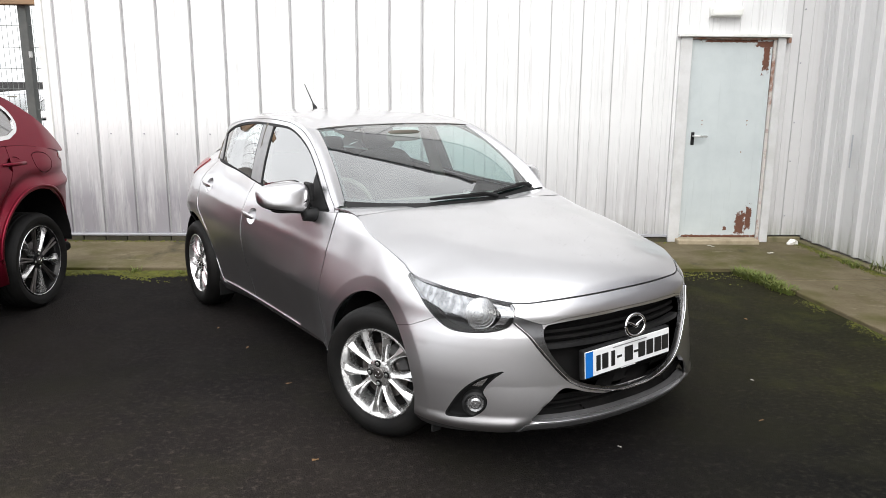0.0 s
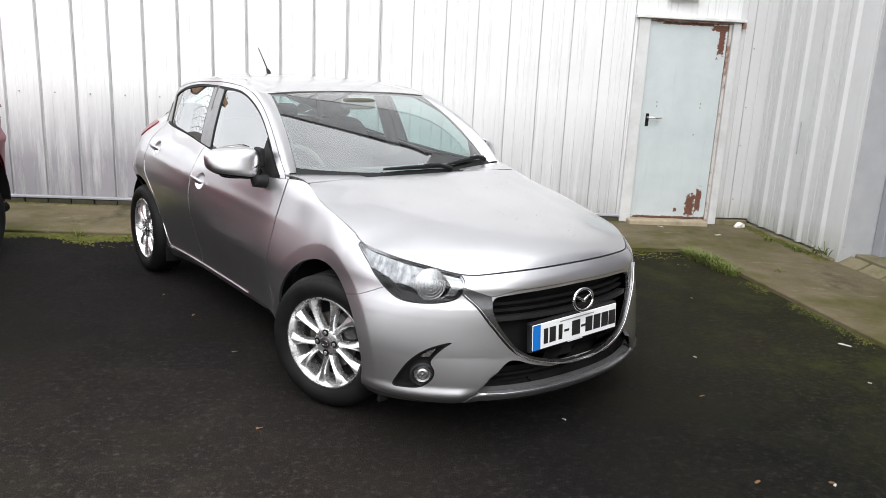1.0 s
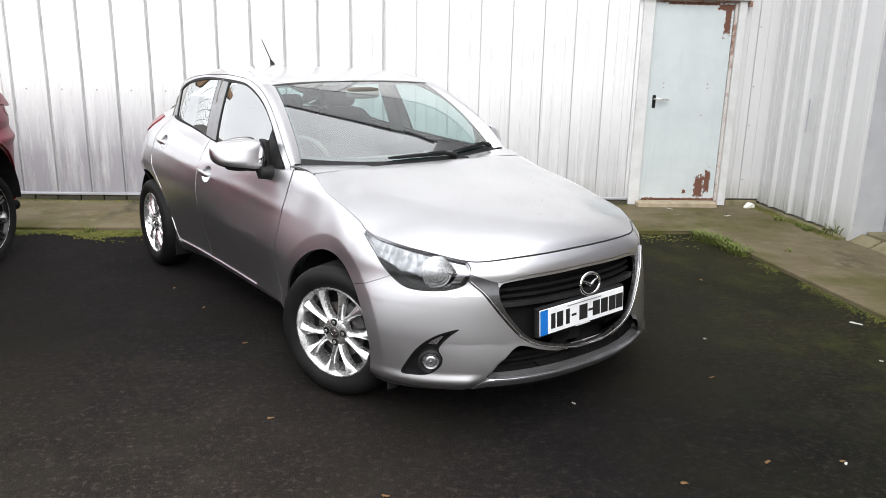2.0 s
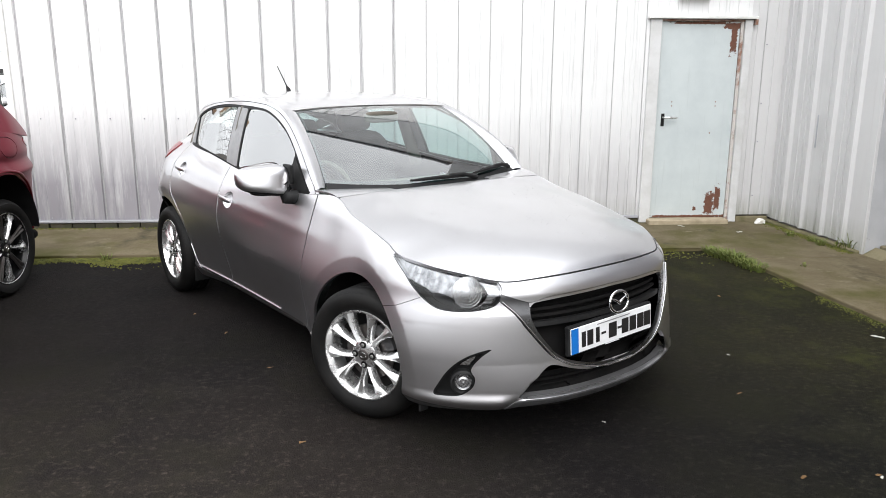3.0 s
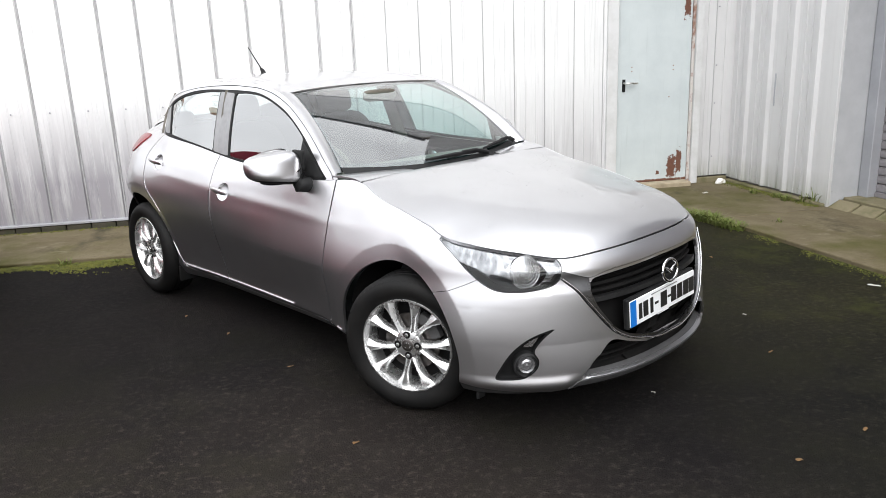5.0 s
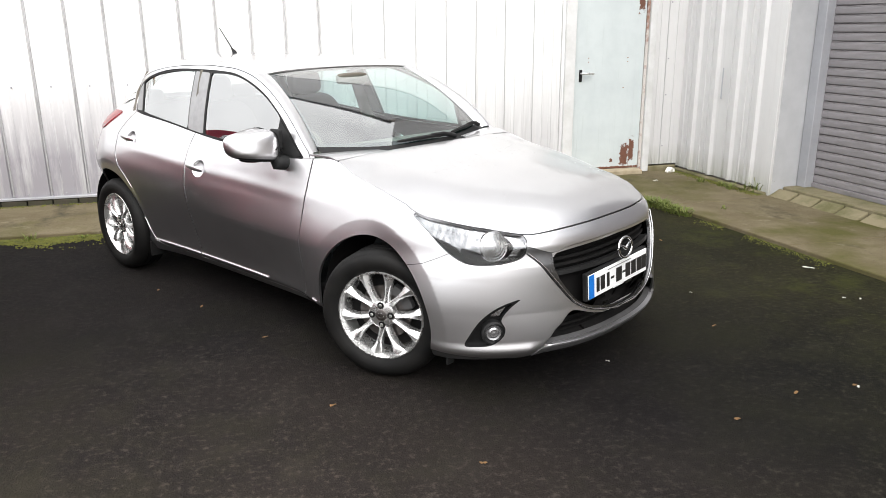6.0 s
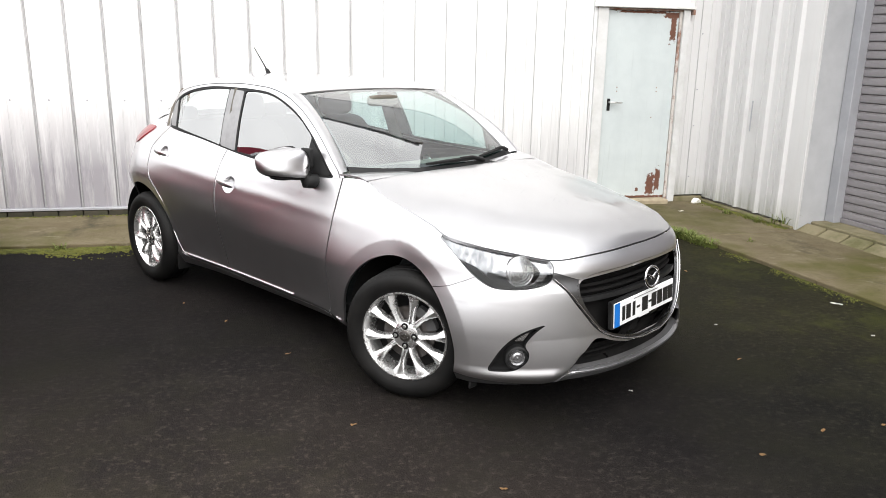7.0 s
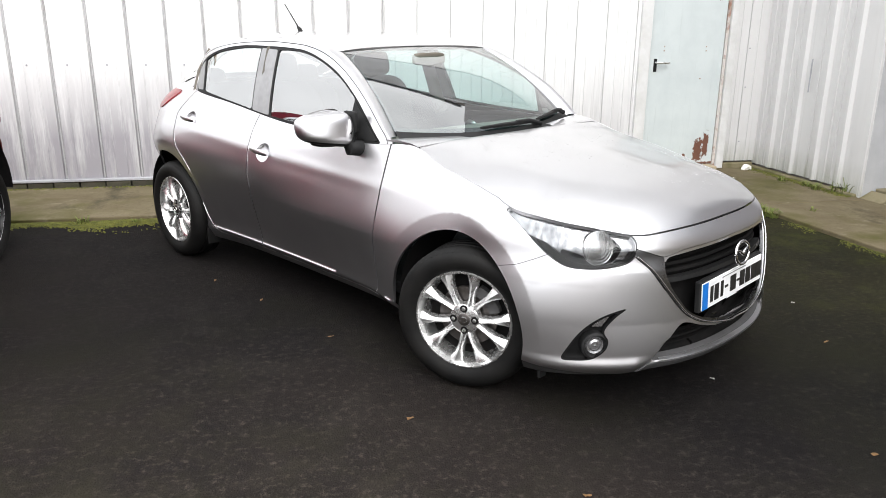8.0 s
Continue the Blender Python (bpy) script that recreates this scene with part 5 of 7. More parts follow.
    fp = hull(np.array([[float(s_of_x(0.556, 0.326)), 0.326]]))[0]
    c, nn = Vector((fp[0] - 0.006, sgn * (-fp[1] - 0.012), 0.326)), Vector((0.80, sgn * 0.60, 0.0)).normalized()
    rot = Matrix.Translation(c) @ nn.to_track_quat("Z", "Y").to_matrix().to_4x4()
    for nm, m, prof_ in (("lamp_ring", M_BLACKPL, ((0.053, -0.03), (0.053, 0.010), (0.045, 0.014), (0.038, 0.004), (0.037, -0.02))), ("lamp_glass", M_FOGLENS, ((0.037, 0.0), (0.032, 0.006), (0.024, 0.003), (0.017, 0.007), (0.008, 0.005), (0.001, 0.008)))):
        b = bmesh.new()
        rings = [[b.verts.new(rot @ Vector((r * math.cos(2 * math.pi * i / 32), r * math.sin(2 * math.pi * i / 32), h))) for i in range(32)] for r, h in prof_]
        for a, d in zip(rings, rings[1:]):
            for i in range(32):
                b.faces.new((a[i], a[(i + 1) % 32], d[(i + 1) % 32], d[i]))
        part(nm, b, m, cup, smooth=40)

for sgn in (-1, 1):
    ob = emit("grille", grille_zone, hull, sgn, M_LINER, hatchback, 0.0, -0.085, "black grille with horizontal louvres")
    for zc, h, off, m in ((0.648, 0.005, -0.034, M_LINER), (0.618, 0.006, -0.040, M_LINER), (0.588, 0.006, -0.040, M_LINER), (0.556, 0.010, -0.020, M_BLACKPL)):
        zz = keep(grille_zone, h - np.abs(grille_zone[0][:, 1] - zc))
        emit("louvre", zz, hull, sgn, m, ob, 0.035, off)
    low = emit("lower_grille", lower_zone, hull, sgn, M_LINER, hatchback, 0.0, -0.07, "black lower air intake")
    for zc in (0.270, 0.300):
        zz = keep(lower_zone, 0.005 - np.abs(lower_zone[0][:, 1] - zc))
        emit("louvre", zz, hull, sgn, M_LINER, low, 0.03, -0.045)

part("grille_backing", box_bm(0.40, 0.55, -0.46, 0.46, 0.22, 0.68, bevel=0.02), M_LINER, hatchback)
plate = part("number_plate", box_bm(-0.006, 0.0, -0.26, 0.26, -0.0555, 0.0555, bevel=0.0015), M_PLATE, hatchback, "white plate with a blue band and black characters as bars")
plate.matrix_local = pose(0.762, -0.005, 0.476, 1.6, -3.0, 0)
part("blue_band", box_bm(-0.001, 0.0015, -0.259, -0.217, -0.054, 0.054), M_PLATEBLUE, plate)
for a, w in ((-0.195, 0.024), (-0.155, 0.036), (-0.108, 0.022), (-0.012, 0.05), (0.070, 0.044), (0.122, 0.044), (0.174, 0.044), (0.222, 0.044)):
    part("bar", box_bm(-0.001, 0.0018, a - w / 2 + 0.01, a + w / 2 + 0.01, -0.036, 0.030), M_INK, plate)
for a in (-0.068, 0.036):
    part("bar", box_bm(-0.001, 0.0018, a - 0.006, a + 0.022, -0.008, 0.002), M_INK, plate)
part("bar", box_bm(-0.001, 0.0016, -0.10, 0.11, 0.041, 0.045), M_GREYPL, plate)
part("plate_holder", box_bm(-0.03, -0.0065, -0.268, 0.268, -0.064, 0.064, bevel=0.004), M_BLACKPL, plate)
part("holder_bar", box_bm(-0.01, -0.003, -0.045, 0.045, -0.0615, -0.0585), M_PLATE, plate)


def tube_path(b, pts, r, n=8, closed=False):
    pts = [Vector(p) for p in pts]
    rings = []
    for i, p in enumerate(pts):
        a = pts[i - 1] if i or closed else p
        c = pts[(i + 1) % len(pts)] if i < len(pts) - 1 or closed else p
        q = (c - a).to_track_quat("Z", "X")
        rr = r[i] if isinstance(r, (list, tuple)) else r
        rings.append([b.verts.new(p + q @ Vector((rr * math.cos(2 * math.pi * k / n), rr * math.sin(2 * math.pi * k / n), 0))) for k in range(n)])
    pairs = list(zip(rings, rings[1:])) + ([(rings[-1], rings[0])] if closed else [])
    for a, c in pairs:
        for k in range(n):
            b.faces.new((a[k], a[(k + 1) % n], c[(k + 1) % n], c[k]))
    if not closed:
        b.faces.new(rings[0][::-1])
        b.faces.new(rings[-1])
    return b


b = bmesh.new()
tube_path(b, [(0.0, 0.058 * math.cos(a), 0.046 * math.sin(a)) for a in np.linspace(0, 2 * math.pi, 40, endpoint=False)], 0.0065, 8, True)
badge = part("badge", b, M_CHROME, hatchback, "plain chrome oval badge", smooth=60)
badge.matrix_local = pose(0.782, 0.0, 0.603, 0, -8, 0)
b = bmesh.new()
tube_path(b, [(0.002, 0.052 * t, 0.024 - 0.030 * (1 - abs(t)) ** 1.5 - 0.006 * abs(t)) for t in np.linspace(-1, 1, 21)], [0.003 + 0.0045 * (1 - abs(t)) for t in np.linspace(-1, 1, 21)], 8)
part("badge_bar", b, M_CHROME, badge, smooth=60)


# --- wheels ---
def lathe(profile, n, b=None, axis="Y"):
    """Turned shape round the wheel's axle from (radius, along) pairs."""
    b = b or bmesh.new()
    rings = [[b.verts.new((r * math.cos(2 * math.pi * i / n), a, r * math.sin(2 * math.pi * i / n))) for i in range(n)] for r, a in profile]
    for p, q in zip(rings, rings[1:]):
        for i in range(n):
            b.faces.new((p[i], p[(i + 1) % n], q[(i + 1) % n], q[i]))
    return b


def make_wheel(parent, x, y, sgn, R=0.308, rim=0.210, width=0.185, pair=0.17, alloy=None, dark=None, spoke_w=(0.030, 0.070), steer=0):
    """A wheel with its outer face at y = 0 of its own frame, towards -y; turned over for the other side."""
    alloy = alloy or M_ALLOY
    h = width / 2
    b = lathe([(rim + 0.002, 0.004), (rim + 0.003, -0.010), (rim, -0.014), (rim - 0.005, -0.014), (rim - 0.008, -0.007), (rim - 0.012, 0.004), (rim - 0.017, 0.012), (rim - 0.020, 0.03), (rim - 0.030, 0.09), (rim - 0.020, 0.15), (rim, 0.165)], 64)
    wheel = part("wheel", b, dark or alloy, parent, smooth=40)
    wheel.matrix_local = pose(x, y, R + GROUND) @ (pose(0, 0, 0, 0, 0, steer) if sgn < 0 else pose(0, 0, 0, 0, 0, 180 + steer))
    # tyre: bulged wall, shoulder, tread with grooves
    o = -0.012
    prof_t = [(rim - 0.002, o + 0.006), (rim + 0.012, o - 0.006), (rim + 0.035, o - 0.016), (rim + 0.060, o - 0.016), (R - 0.022, o - 0.006), (R - 0.008, o + 0.010), (R - 0.002, o + 0.026)]
    for k in range(4):
        a = o + 0.036 + k * 0.036
        prof_t += [(R, a - 0.006), (R, a + 0.018), (R - 0.007, a + 0.020), (R - 0.007, a + 0.026)]
    prof_t += [(R - 0.002, o + width - 0.012), (R - 0.022, o + width), (rim, o + width - 0.014)]
    part("tyre", lathe(prof_t, 80), M_RUBBER, wheel, smooth=45)
    b = bmesh.new()
    for i in range(72):
        an = 2 * math.pi * i / 72
        m = Matrix.Rotation(an, 4, "Y")
        c = [m @ Vector(v) for v in ((-0.004, o + 0.000, R - 0.0145), (0.004, o + 0.000, R - 0.0145), (0.006, o + 0.034, R + 0.0012), (-0.002, o + 0.034, R + 0.0012), (-0.004, o + 0.02, R - 0.02), (0.004, o + 0.02, R - 0.02))]
        vs = [b.verts.new(v) for v in c]
        b.faces.new((vs[0], vs[1], vs[2], vs[3]))
        b.faces.new((vs[0], vs[4], vs[5], vs[1]))
    tagged(part("tread", b, M_RUBBER, wheel), kind="stuff")
    # spokes: straight ones, or pairs that spread like a V from the hub to the rim
    n = 12
    for side in ((-1, 1) if pair else (0,)):
        b = bmesh.new()
        sec = []
        for i in range(n):
            t = i / (n - 1)
            r = 0.046 + (rim - 0.009 - 0.046) * t
            w = spoke_w[0] + (spoke_w[1] - spoke_w[0]) * t ** 4.0 - 0.006 * math.sin(math.pi * t)
            y0 = 0.014 * (1 - t) ** 2 - 0.004 + 0.008 * t ** 4
            turn = side * (pair + (math.pi / 10 - pair) * t ** 0.75)
            row = []
            for fw, dy in ((-0.53, 0.036), (-0.5, 0.009), (-0.34, 0.002), (0.0, -0.006), (0.34, 0.002), (0.5, 0.009), (0.53, 0.036)):
                row.append(b.verts.new((r * math.sin(turn) + fw * w * math.cos(turn), y0 + dy, r * math.cos(turn) - fw * w * math.sin(turn))))
            sec.append(row)
        for p, q in zip(sec, sec[1:]):
            for k in range(6):
                b.faces.new((p[k], p[k + 1], q[k + 1], q[k]))
        b.faces.new(sec[-1][::-1])
        bmesh.ops.recalc_face_normals(b, faces=b.faces)
        first = None
        for k in range(5):
            if first is None:
                first = ob = part("spoke", b, alloy, wheel, smooth=35)
            else:
                ob = new("spoke", first.data)
                ob.parent = wheel
            ob.matrix_local = Matrix.Rotation(2 * math.pi * (k + 0.40) / 5, 4, "Y")
    hubp = [(0.001, 0.000), (0.056, 0.001), (0.064, 0.006), (0.067, 0.014), (0.067, 0.04)]
    part("hub", lathe(hubp, 40), dark or alloy, wheel, smooth=35)
    part("hub_cap", lathe([(0.001, -0.0065), (0.022, -0.0065), (0.0265, -0.004), (0.0265, 0.002)], 32), M_DISC, wheel, smooth=35)
    cap = bmesh.new()
    tube_path(cap, [(0.015 * math.cos(a), -0.008, 0.012 * math.sin(a)) for a in np.linspace(0, 2 * math.pi, 24, endpoint=False)], 0.002, 6, True)
    part("cap_ring", cap, M_CHROME, wheel, smooth=50)
    nut = None
    for k in range(4):
        an = math.pi / 4 + k * math.pi / 2 + 0.75
        if nut is None:
            nb = lathe([(0.001, -0.0105), (0.007, -0.0098), (0.0085, -0.009), (0.009, -0.006)], 6)
            nut = part("lug_nut", nb, M_STEEL, wheel)
            sb = lathe([(0.0165, -0.0040), (0.0155, -0.0052), (0.0145, -0.0046), (0.001, -0.0046)], 20)
            seat = part("nut_seat", sb, M_LINER, wheel, smooth=40)
            o1, o2 = nut, seat
        else:
            o1, o2 = new("lug_nut", nut.data), new("nut_seat", seat.data)
            o1.parent = o2.parent = wheel
        o1.location = o2.location = (0.047 * math.sin(an), 0.003, 0.047 * math.cos(an))
    part("brake_disc", lathe([(0.06, 0.052), (0.128, 0.050), (0.130, 0.060), (0.06, 0.062)], 48), M_DISC, wheel, smooth=30)
    part("brake_backing", lathe([(0.001, 0.075), (rim - 0.03, 0.078)], 40), M_LINER, wheel)
    cb = bmesh.new()
    for i in range(7):
        a = 0.25 + 0.16 * i
        for r, yy in ((0.10, 0.040), (0.145, 0.040), (0.145, 0.075), (0.10, 0.075)):
            cb.verts.new((r * math.cos(a), yy, r * math.sin(a)))
    cb.verts.ensure_lookup_table()
    for i in range(6):
        for k in range(4):
            cb.faces.new([cb.verts[j] for j in (i * 4 + k, i * 4 + (k + 1) % 4, i * 4 + 4 + (k + 1) % 4, i * 4 + 4 + k)])
    cb.faces.new(cb.verts[:4])
    cb.faces.new(cb.verts[-4:])
    part("brake_caliper", cb, M_LIP, wheel, smooth=30)
    return wheel


for sgn in (-1, 1):
    for x in (0.0, -2.574):
        make_wheel(hatchback, x, sgn * 0.800, sgn, steer=23 if x == 0.0 else 0)
    for cx, cz, r in ARCHES:
        # wheel housing
        b = bmesh.new()
        pr = [(0.775, r + 0.004), (0.74, r + 0.012), (0.50, r + 0.010)]
        rows = []
        for i in range(25):
            a = math.radians(-12 + 204 * i / 24)
            rows.append([b.verts.new((cx + q * math.cos(a), sgn * yy, max(cz + q * math.sin(a), 0.19))) for yy, q in pr])
        for p, q in zip(rows, rows[1:]):
            for k in range(2):
                b.faces.new((p[k], p[k + 1], q[k + 1], q[k]))
        part("wheel_housing", b, M_LINER, hatchback, smooth=50)
    # small deflector in front of the front wheel, flap behind the rear one
    part("air_deflector", box_bm(0.350, 0.362, min(sgn * 0.70, sgn * 0.748), max(sgn * 0.70, sgn * 0.748), 0.145, 0.19, bevel=0.004), M_BLACKPL, hatchback)
    part("mud_flap", box_bm(-2.23, -2.215, min(sgn * 0.64, sgn * 0.78), max(sgn * 0.64, sgn * 0.78), 0.14, 0.24, bevel=0.004), M_LINER, hatchback)

part("underbody", box_bm(-2.85, 0.36, -0.62, 0.62, 0.20, 0.25, bevel=0.02), M_LINER, hatchback)
part("floor_tub", box_bm(-2.2, -0.40, -0.70, 0.70, 0.25, 0.31, bevel=0.01), M_SEAT, hatchback)

# --- door mirrors, wipers, aerial ---
for sgn in (-1, 1):
    halves = []
    for low in (False, True):
        b = bmesh.new()
        bmesh.ops.create_uvsphere(b, u_segments=32, v_segments=18, radius=1.0)
        bmesh.ops.delete(b, geom=[f for f in b.faces if (f.calc_center_median().z < -0.66) != low], context="FACES")
        for v in b.verts:
            x, y, z = v.co
            sx, sy, sz = (math.copysign(abs(c) ** 0.60, c) for c in (x, y, z))
            fx = 0.085 if sx > 0 else 0.030
            taper = 1.0 - 0.22 * sy
            v.co = (-0.822 + fx * sx - 0.025 * sy * sy * 0.5 - 0.02 * sy - 0.016 * sz, 0.880 + 0.132 * sy, 1.012 + 0.074 * sz * taper + 0.006 * sy)
            v.co.y *= sgn
        if sgn < 0:
            bmesh.ops.reverse_faces(b, faces=b.faces)
        halves.append(b)
    b = halves[0]
    mirror = part("door_mirror", b, M_SILVER, hatchback, smooth=60)
    part("underside", halves[1], M_BLACKPL, mirror, "black plastic underside", smooth=60)
    b = bmesh.new()
    bmesh.ops.create_uvsphere(b, u_segments=24, v_segments=10, radius=1.0)
    for v in b.verts:
        x, y, z = v.co
        sx, sy, sz = (math.copysign(abs(c) ** 0.72, c) for c in (x, y, z))
        v.co = (-0.806 + 0.052 * sx - 0.02 * sy, sgn * (0.856 + 0.088 * sy), 0.949 + 0.016 * sz)
    part("mirror_underside", b, M_BLACKPL, mirror, smooth=60)
    b = bmesh.new()
    tube_path(b, [(-0.77, sgn * 0.80, 0.99), (-0.765, sgn * 0.78, 0.955), (-0.75, sgn * 0.79, 0.925), (-0.745, sgn * 0.70, 0.915)], [0.042, 0.036, 0.036, 0.040], 12)
    part("mirror_foot", b, M_BLACKPL, mirror, smooth=60)
    part("inner_cover", box_bm(-0.835, -0.75, min(sgn * 0.735, sgn * 0.760), max(sgn * 0.735, sgn * 0.760), 0.99, 1.085, bevel=0.01, seg=2), M_BLACKPL, mirror)
    b = bmesh.new()
    bmesh.ops.create_circle(b, cap_ends=True, radius=1.0, segments=28)
    for v in b.verts:
        y, z = v.co.x, v.co.y
        sy, sz = (math.copysign(abs(c) ** 0.7, c) for c in (y, z))
        v.co = (-0.856, sgn * (0.868 + 0.108 * sy), 1.043 + 0.05 * sz * (1 - 0.2 * sy))
    part("mirror_glass", b, M_MIRROR, mirror)
    if sgn > 0:
        # the passenger's mirror stands a little folded in
        pivot = Matrix.Translation((-0.77, 0.76, 0.0))
        mirror.matrix_local = Matrix.Translation((-0.01, -0.015, 0.0)) @ pivot @ Matrix.Rotation(math.radians(30), 4, "Z") @ pivot.inverted()

for e0, e1, t0, t1 in ((-0.30, 0.42, 0.055, 0.045), (0.40, 0.95, 0.06, 0.05)):
    pts = []
    for i in range(15):
        u = i / 14
        p = screen(np.array([e0 + (e1 - e0) * u]), np.array([t0 + (t1 - t0) * u + 0.012 * math.sin(math.pi * u)]))[0]
        pts.append((p[0] + 0.010, p[1], p[2] + 0.016))
    b = bmesh.new()
    tube_path(b, pts, [0.006 + 0.005 * math.sin(math.pi * i / 14) for i in range(15)], 6)
    wiper = part("wiper", b, M_BLACKPL, hatchback, smooth=40)
    b = bmesh.new()
    mid = Vector(pts[8])
    end = Vector(screen(np.array([e1 - 0.02]), np.array([0.03]))[0]) + Vector((0.02, 0, 0.012))
    tube_path(b, [mid + Vector((0, 0, 0.008)), mid * 0.5 + end * 0.5 + Vector((0.0, 0, 0.016)), end], [0.007, 0.010, 0.013], 8)
    part("wiper_arm", b, M_BLACKPL, wiper, smooth=40)

b = bmesh.new()
tube_path(b, [(-2.262, 0, 1.395), (-2.272, 0, 1.418), (-2.30, 0, 1.440)], [0.020, 0.014, 0.005], 12)
aerial = part("aerial_base", b, M_BLACKPL, hatchback, smooth=50)
b = bmesh.new()
tube_path(b, [(-2.285, 0, 1.43), (-2.432, 0, 1.575)], [0.0045, 0.0028], 8)
part("aerial_rod", b, M_BLACKPL, aerial, smooth=50)

# --- cabin ---
def pad(name, centre, half, material, parent, lean=0.0, power=0.6, label=""):
    b = bmesh.new()
    bmesh.ops.create_uvsphere(b, u_segments=24, v_segments=14, radius=1.0)
    rot = Matrix.Rotation(math.radians(lean), 4, "Y")
    for v in b.verts:
        q = Vector([math.copysign(abs(c) ** power, c) * h for c, h in zip(v.co, half)])
        v.co = Vector(centre) + rot @ q
    return part(name, b, material, parent, label, smooth=60)


def dash(u, v):
    y = -0.70 + 1.40 * u
    a = v * math.pi * 0.62
    x = -0.62 - 0.42 * v - 0.02 * np.cos(3 * y)
    z = 0.905 + 0.035 * np.sin(math.pi * np.minimum(v * 1.1, 1)) - 0.16 * np.clip(v - 0.8, 0, 1) / 0.2
    return x, y, z + 0.018 * np.exp(-((y + 0.36) / 0.17) ** 2) * v


grid_patch("dashboard", dash, 40, 24, M_DASH, hatchback, 0.05)
b = bmesh.new()
tube_path(b, [(-1.12 - 0.06 * math.sin(a), -0.36 + 0.18 * math.cos(a), 0.86 + 0.17 * math.sin(a)) for a in np.linspace(0, 2 * math.pi, 36, endpoint=False)], 0.014, 10, True)
wheel_s = part("steering_wheel", b, M_DASH, hatchback, smooth=60)
pad("steering_boss", (-1.115, -0.36, 0.86), (0.03, 0.07, 0.06), M_DASH, wheel_s)
b = bmesh.new()
tube_path(b, [(-1.115, -0.54, 0.86), (-1.11, -0.36, 0.855), (-1.115, -0.18, 0.86)], 0.014, 8)
part("steering_spoke", b, M_DASH, wheel_s, smooth=60)
for yc in (-0.36, 0.36):
    seat_ = pad("front_seat", (-1.55, yc, 0.47), (0.27, 0.25, 0.10), M_SEAT, hatchback, 6, 0.55)
    pad("seat_back", (-1.86, yc, 0.80), (0.09, 0.245, 0.34), M_SEAT, seat_, -16, 0.55)
    pad("head_rest", (-1.985, yc, 1.205), (0.055, 0.125, 0.085), M_SEAT, seat_, -12, 0.55)
    b = bmesh.new()
    for o in (-0.05, 0.05):
        add_tube(b, (-1.94, yc + o, 1.08), (-1.975, yc + o, 1.16), 0.006, n=8)
    part("head_rest_posts", b, M_STEEL, seat_)
bench = pad("rear_seat", (-2.42, 0.0, 0.50), (0.24, 0.64, 0.10), M_SEAT, hatchback, 4, 0.45)
pad("bench_back", (-2.70, 0.0, 0.80), (0.08, 0.62, 0.28), M_SEAT, bench, -18, 0.45)
for yc in (-0.38, 0.38):
    pad("head_rest", (-2.80, yc, 1.10), (0.045, 0.11, 0.06), M_SEAT, bench, -12, 0.55)
pad("rear_mirror", (-1.06, 0.0, 1.285), (0.02, 0.115, 0.033), M_DASH, hatchback, 0, 0.5)
for sgn in (-1, 1):
    b = bmesh.new()
    tube_path(b, [(-1.66, sgn * 0.685, 0.90), (-1.70, sgn * 0.60, 1.20), (-1.73, sgn * 0.555, 1.33)], [0.045, 0.04, 0.03], 8)
    part("pillar_lining", b, M_DASH, hatchback, smooth=50)
    b = bmesh.new()
    tube_path(b, [(-2.50, sgn * 0.625, 1.02), (-2.53, sgn * 0.57, 1.16), (-2.50, sgn * 0.50, 1.29)], [0.035, 0.03, 0.03], 8)
    part("pillar_lining", b, M_DASH, hatchback, smooth=50)


def headlining(u, v):
    x = -2.60 + 1.38 * u
    y = (2 * v - 1) * 0.46
    return x, y, roof_at(np.stack([x, np.abs(y)], 1))[:, 2] - 0.035


grid_patch("headlining", headlining, 16, 14, M_TRIM, hatchback, 0.0)


# tail lamps set into the quarter
for sgn in (-1, 1):
    tl = sheet(np.linspace(-2.98, -2.60, 20), np.linspace(0, 1, 12), lambda s: 0.90 + 0.0 * s, lambda s: 1.05 + 0.0 * s)
    tl = keep(tl, inside_loop(tl[0], smooth_loop([(-2.66, 1.030), (-2.71, 1.042), (-2.90, 1.03), (-2.95, 0.975), (-2.88, 0.935), (-2.78, 0.935), (-2.70, 0.985)], 4)))
    emit("tail_lamp", tl, hull, sgn, M_TAIL, hatchback, 0.01, 0.006, "red tail lamp")

# bright lower edge of the grille surround
b = bmesh.new()
gl = smooth_loop([(0.0, 0.331), (0.12, 0.345), (0.25, 0.374), (0.327, 0.412), (0.368, 0.450), (0.412, 0.506), (0.449, 0.558), (0.484, 0.611), (0.528, 0.660)], 5, False)
ge = hull(np.stack([s_of_y(gl[:, 0], gl[:, 1]), gl[:, 1]], 1))
pts = [(p[0] + 0.008, p[1], p[2]) for p in ge[::-1]] + [(p[0] + 0.008, -p[1], p[2]) for p in ge[1:]]
tube_path(b, pts, 0.004, 8)
part("grille_bead", b, M_CHROME, hatchback, "bright chrome bead", smooth=60)


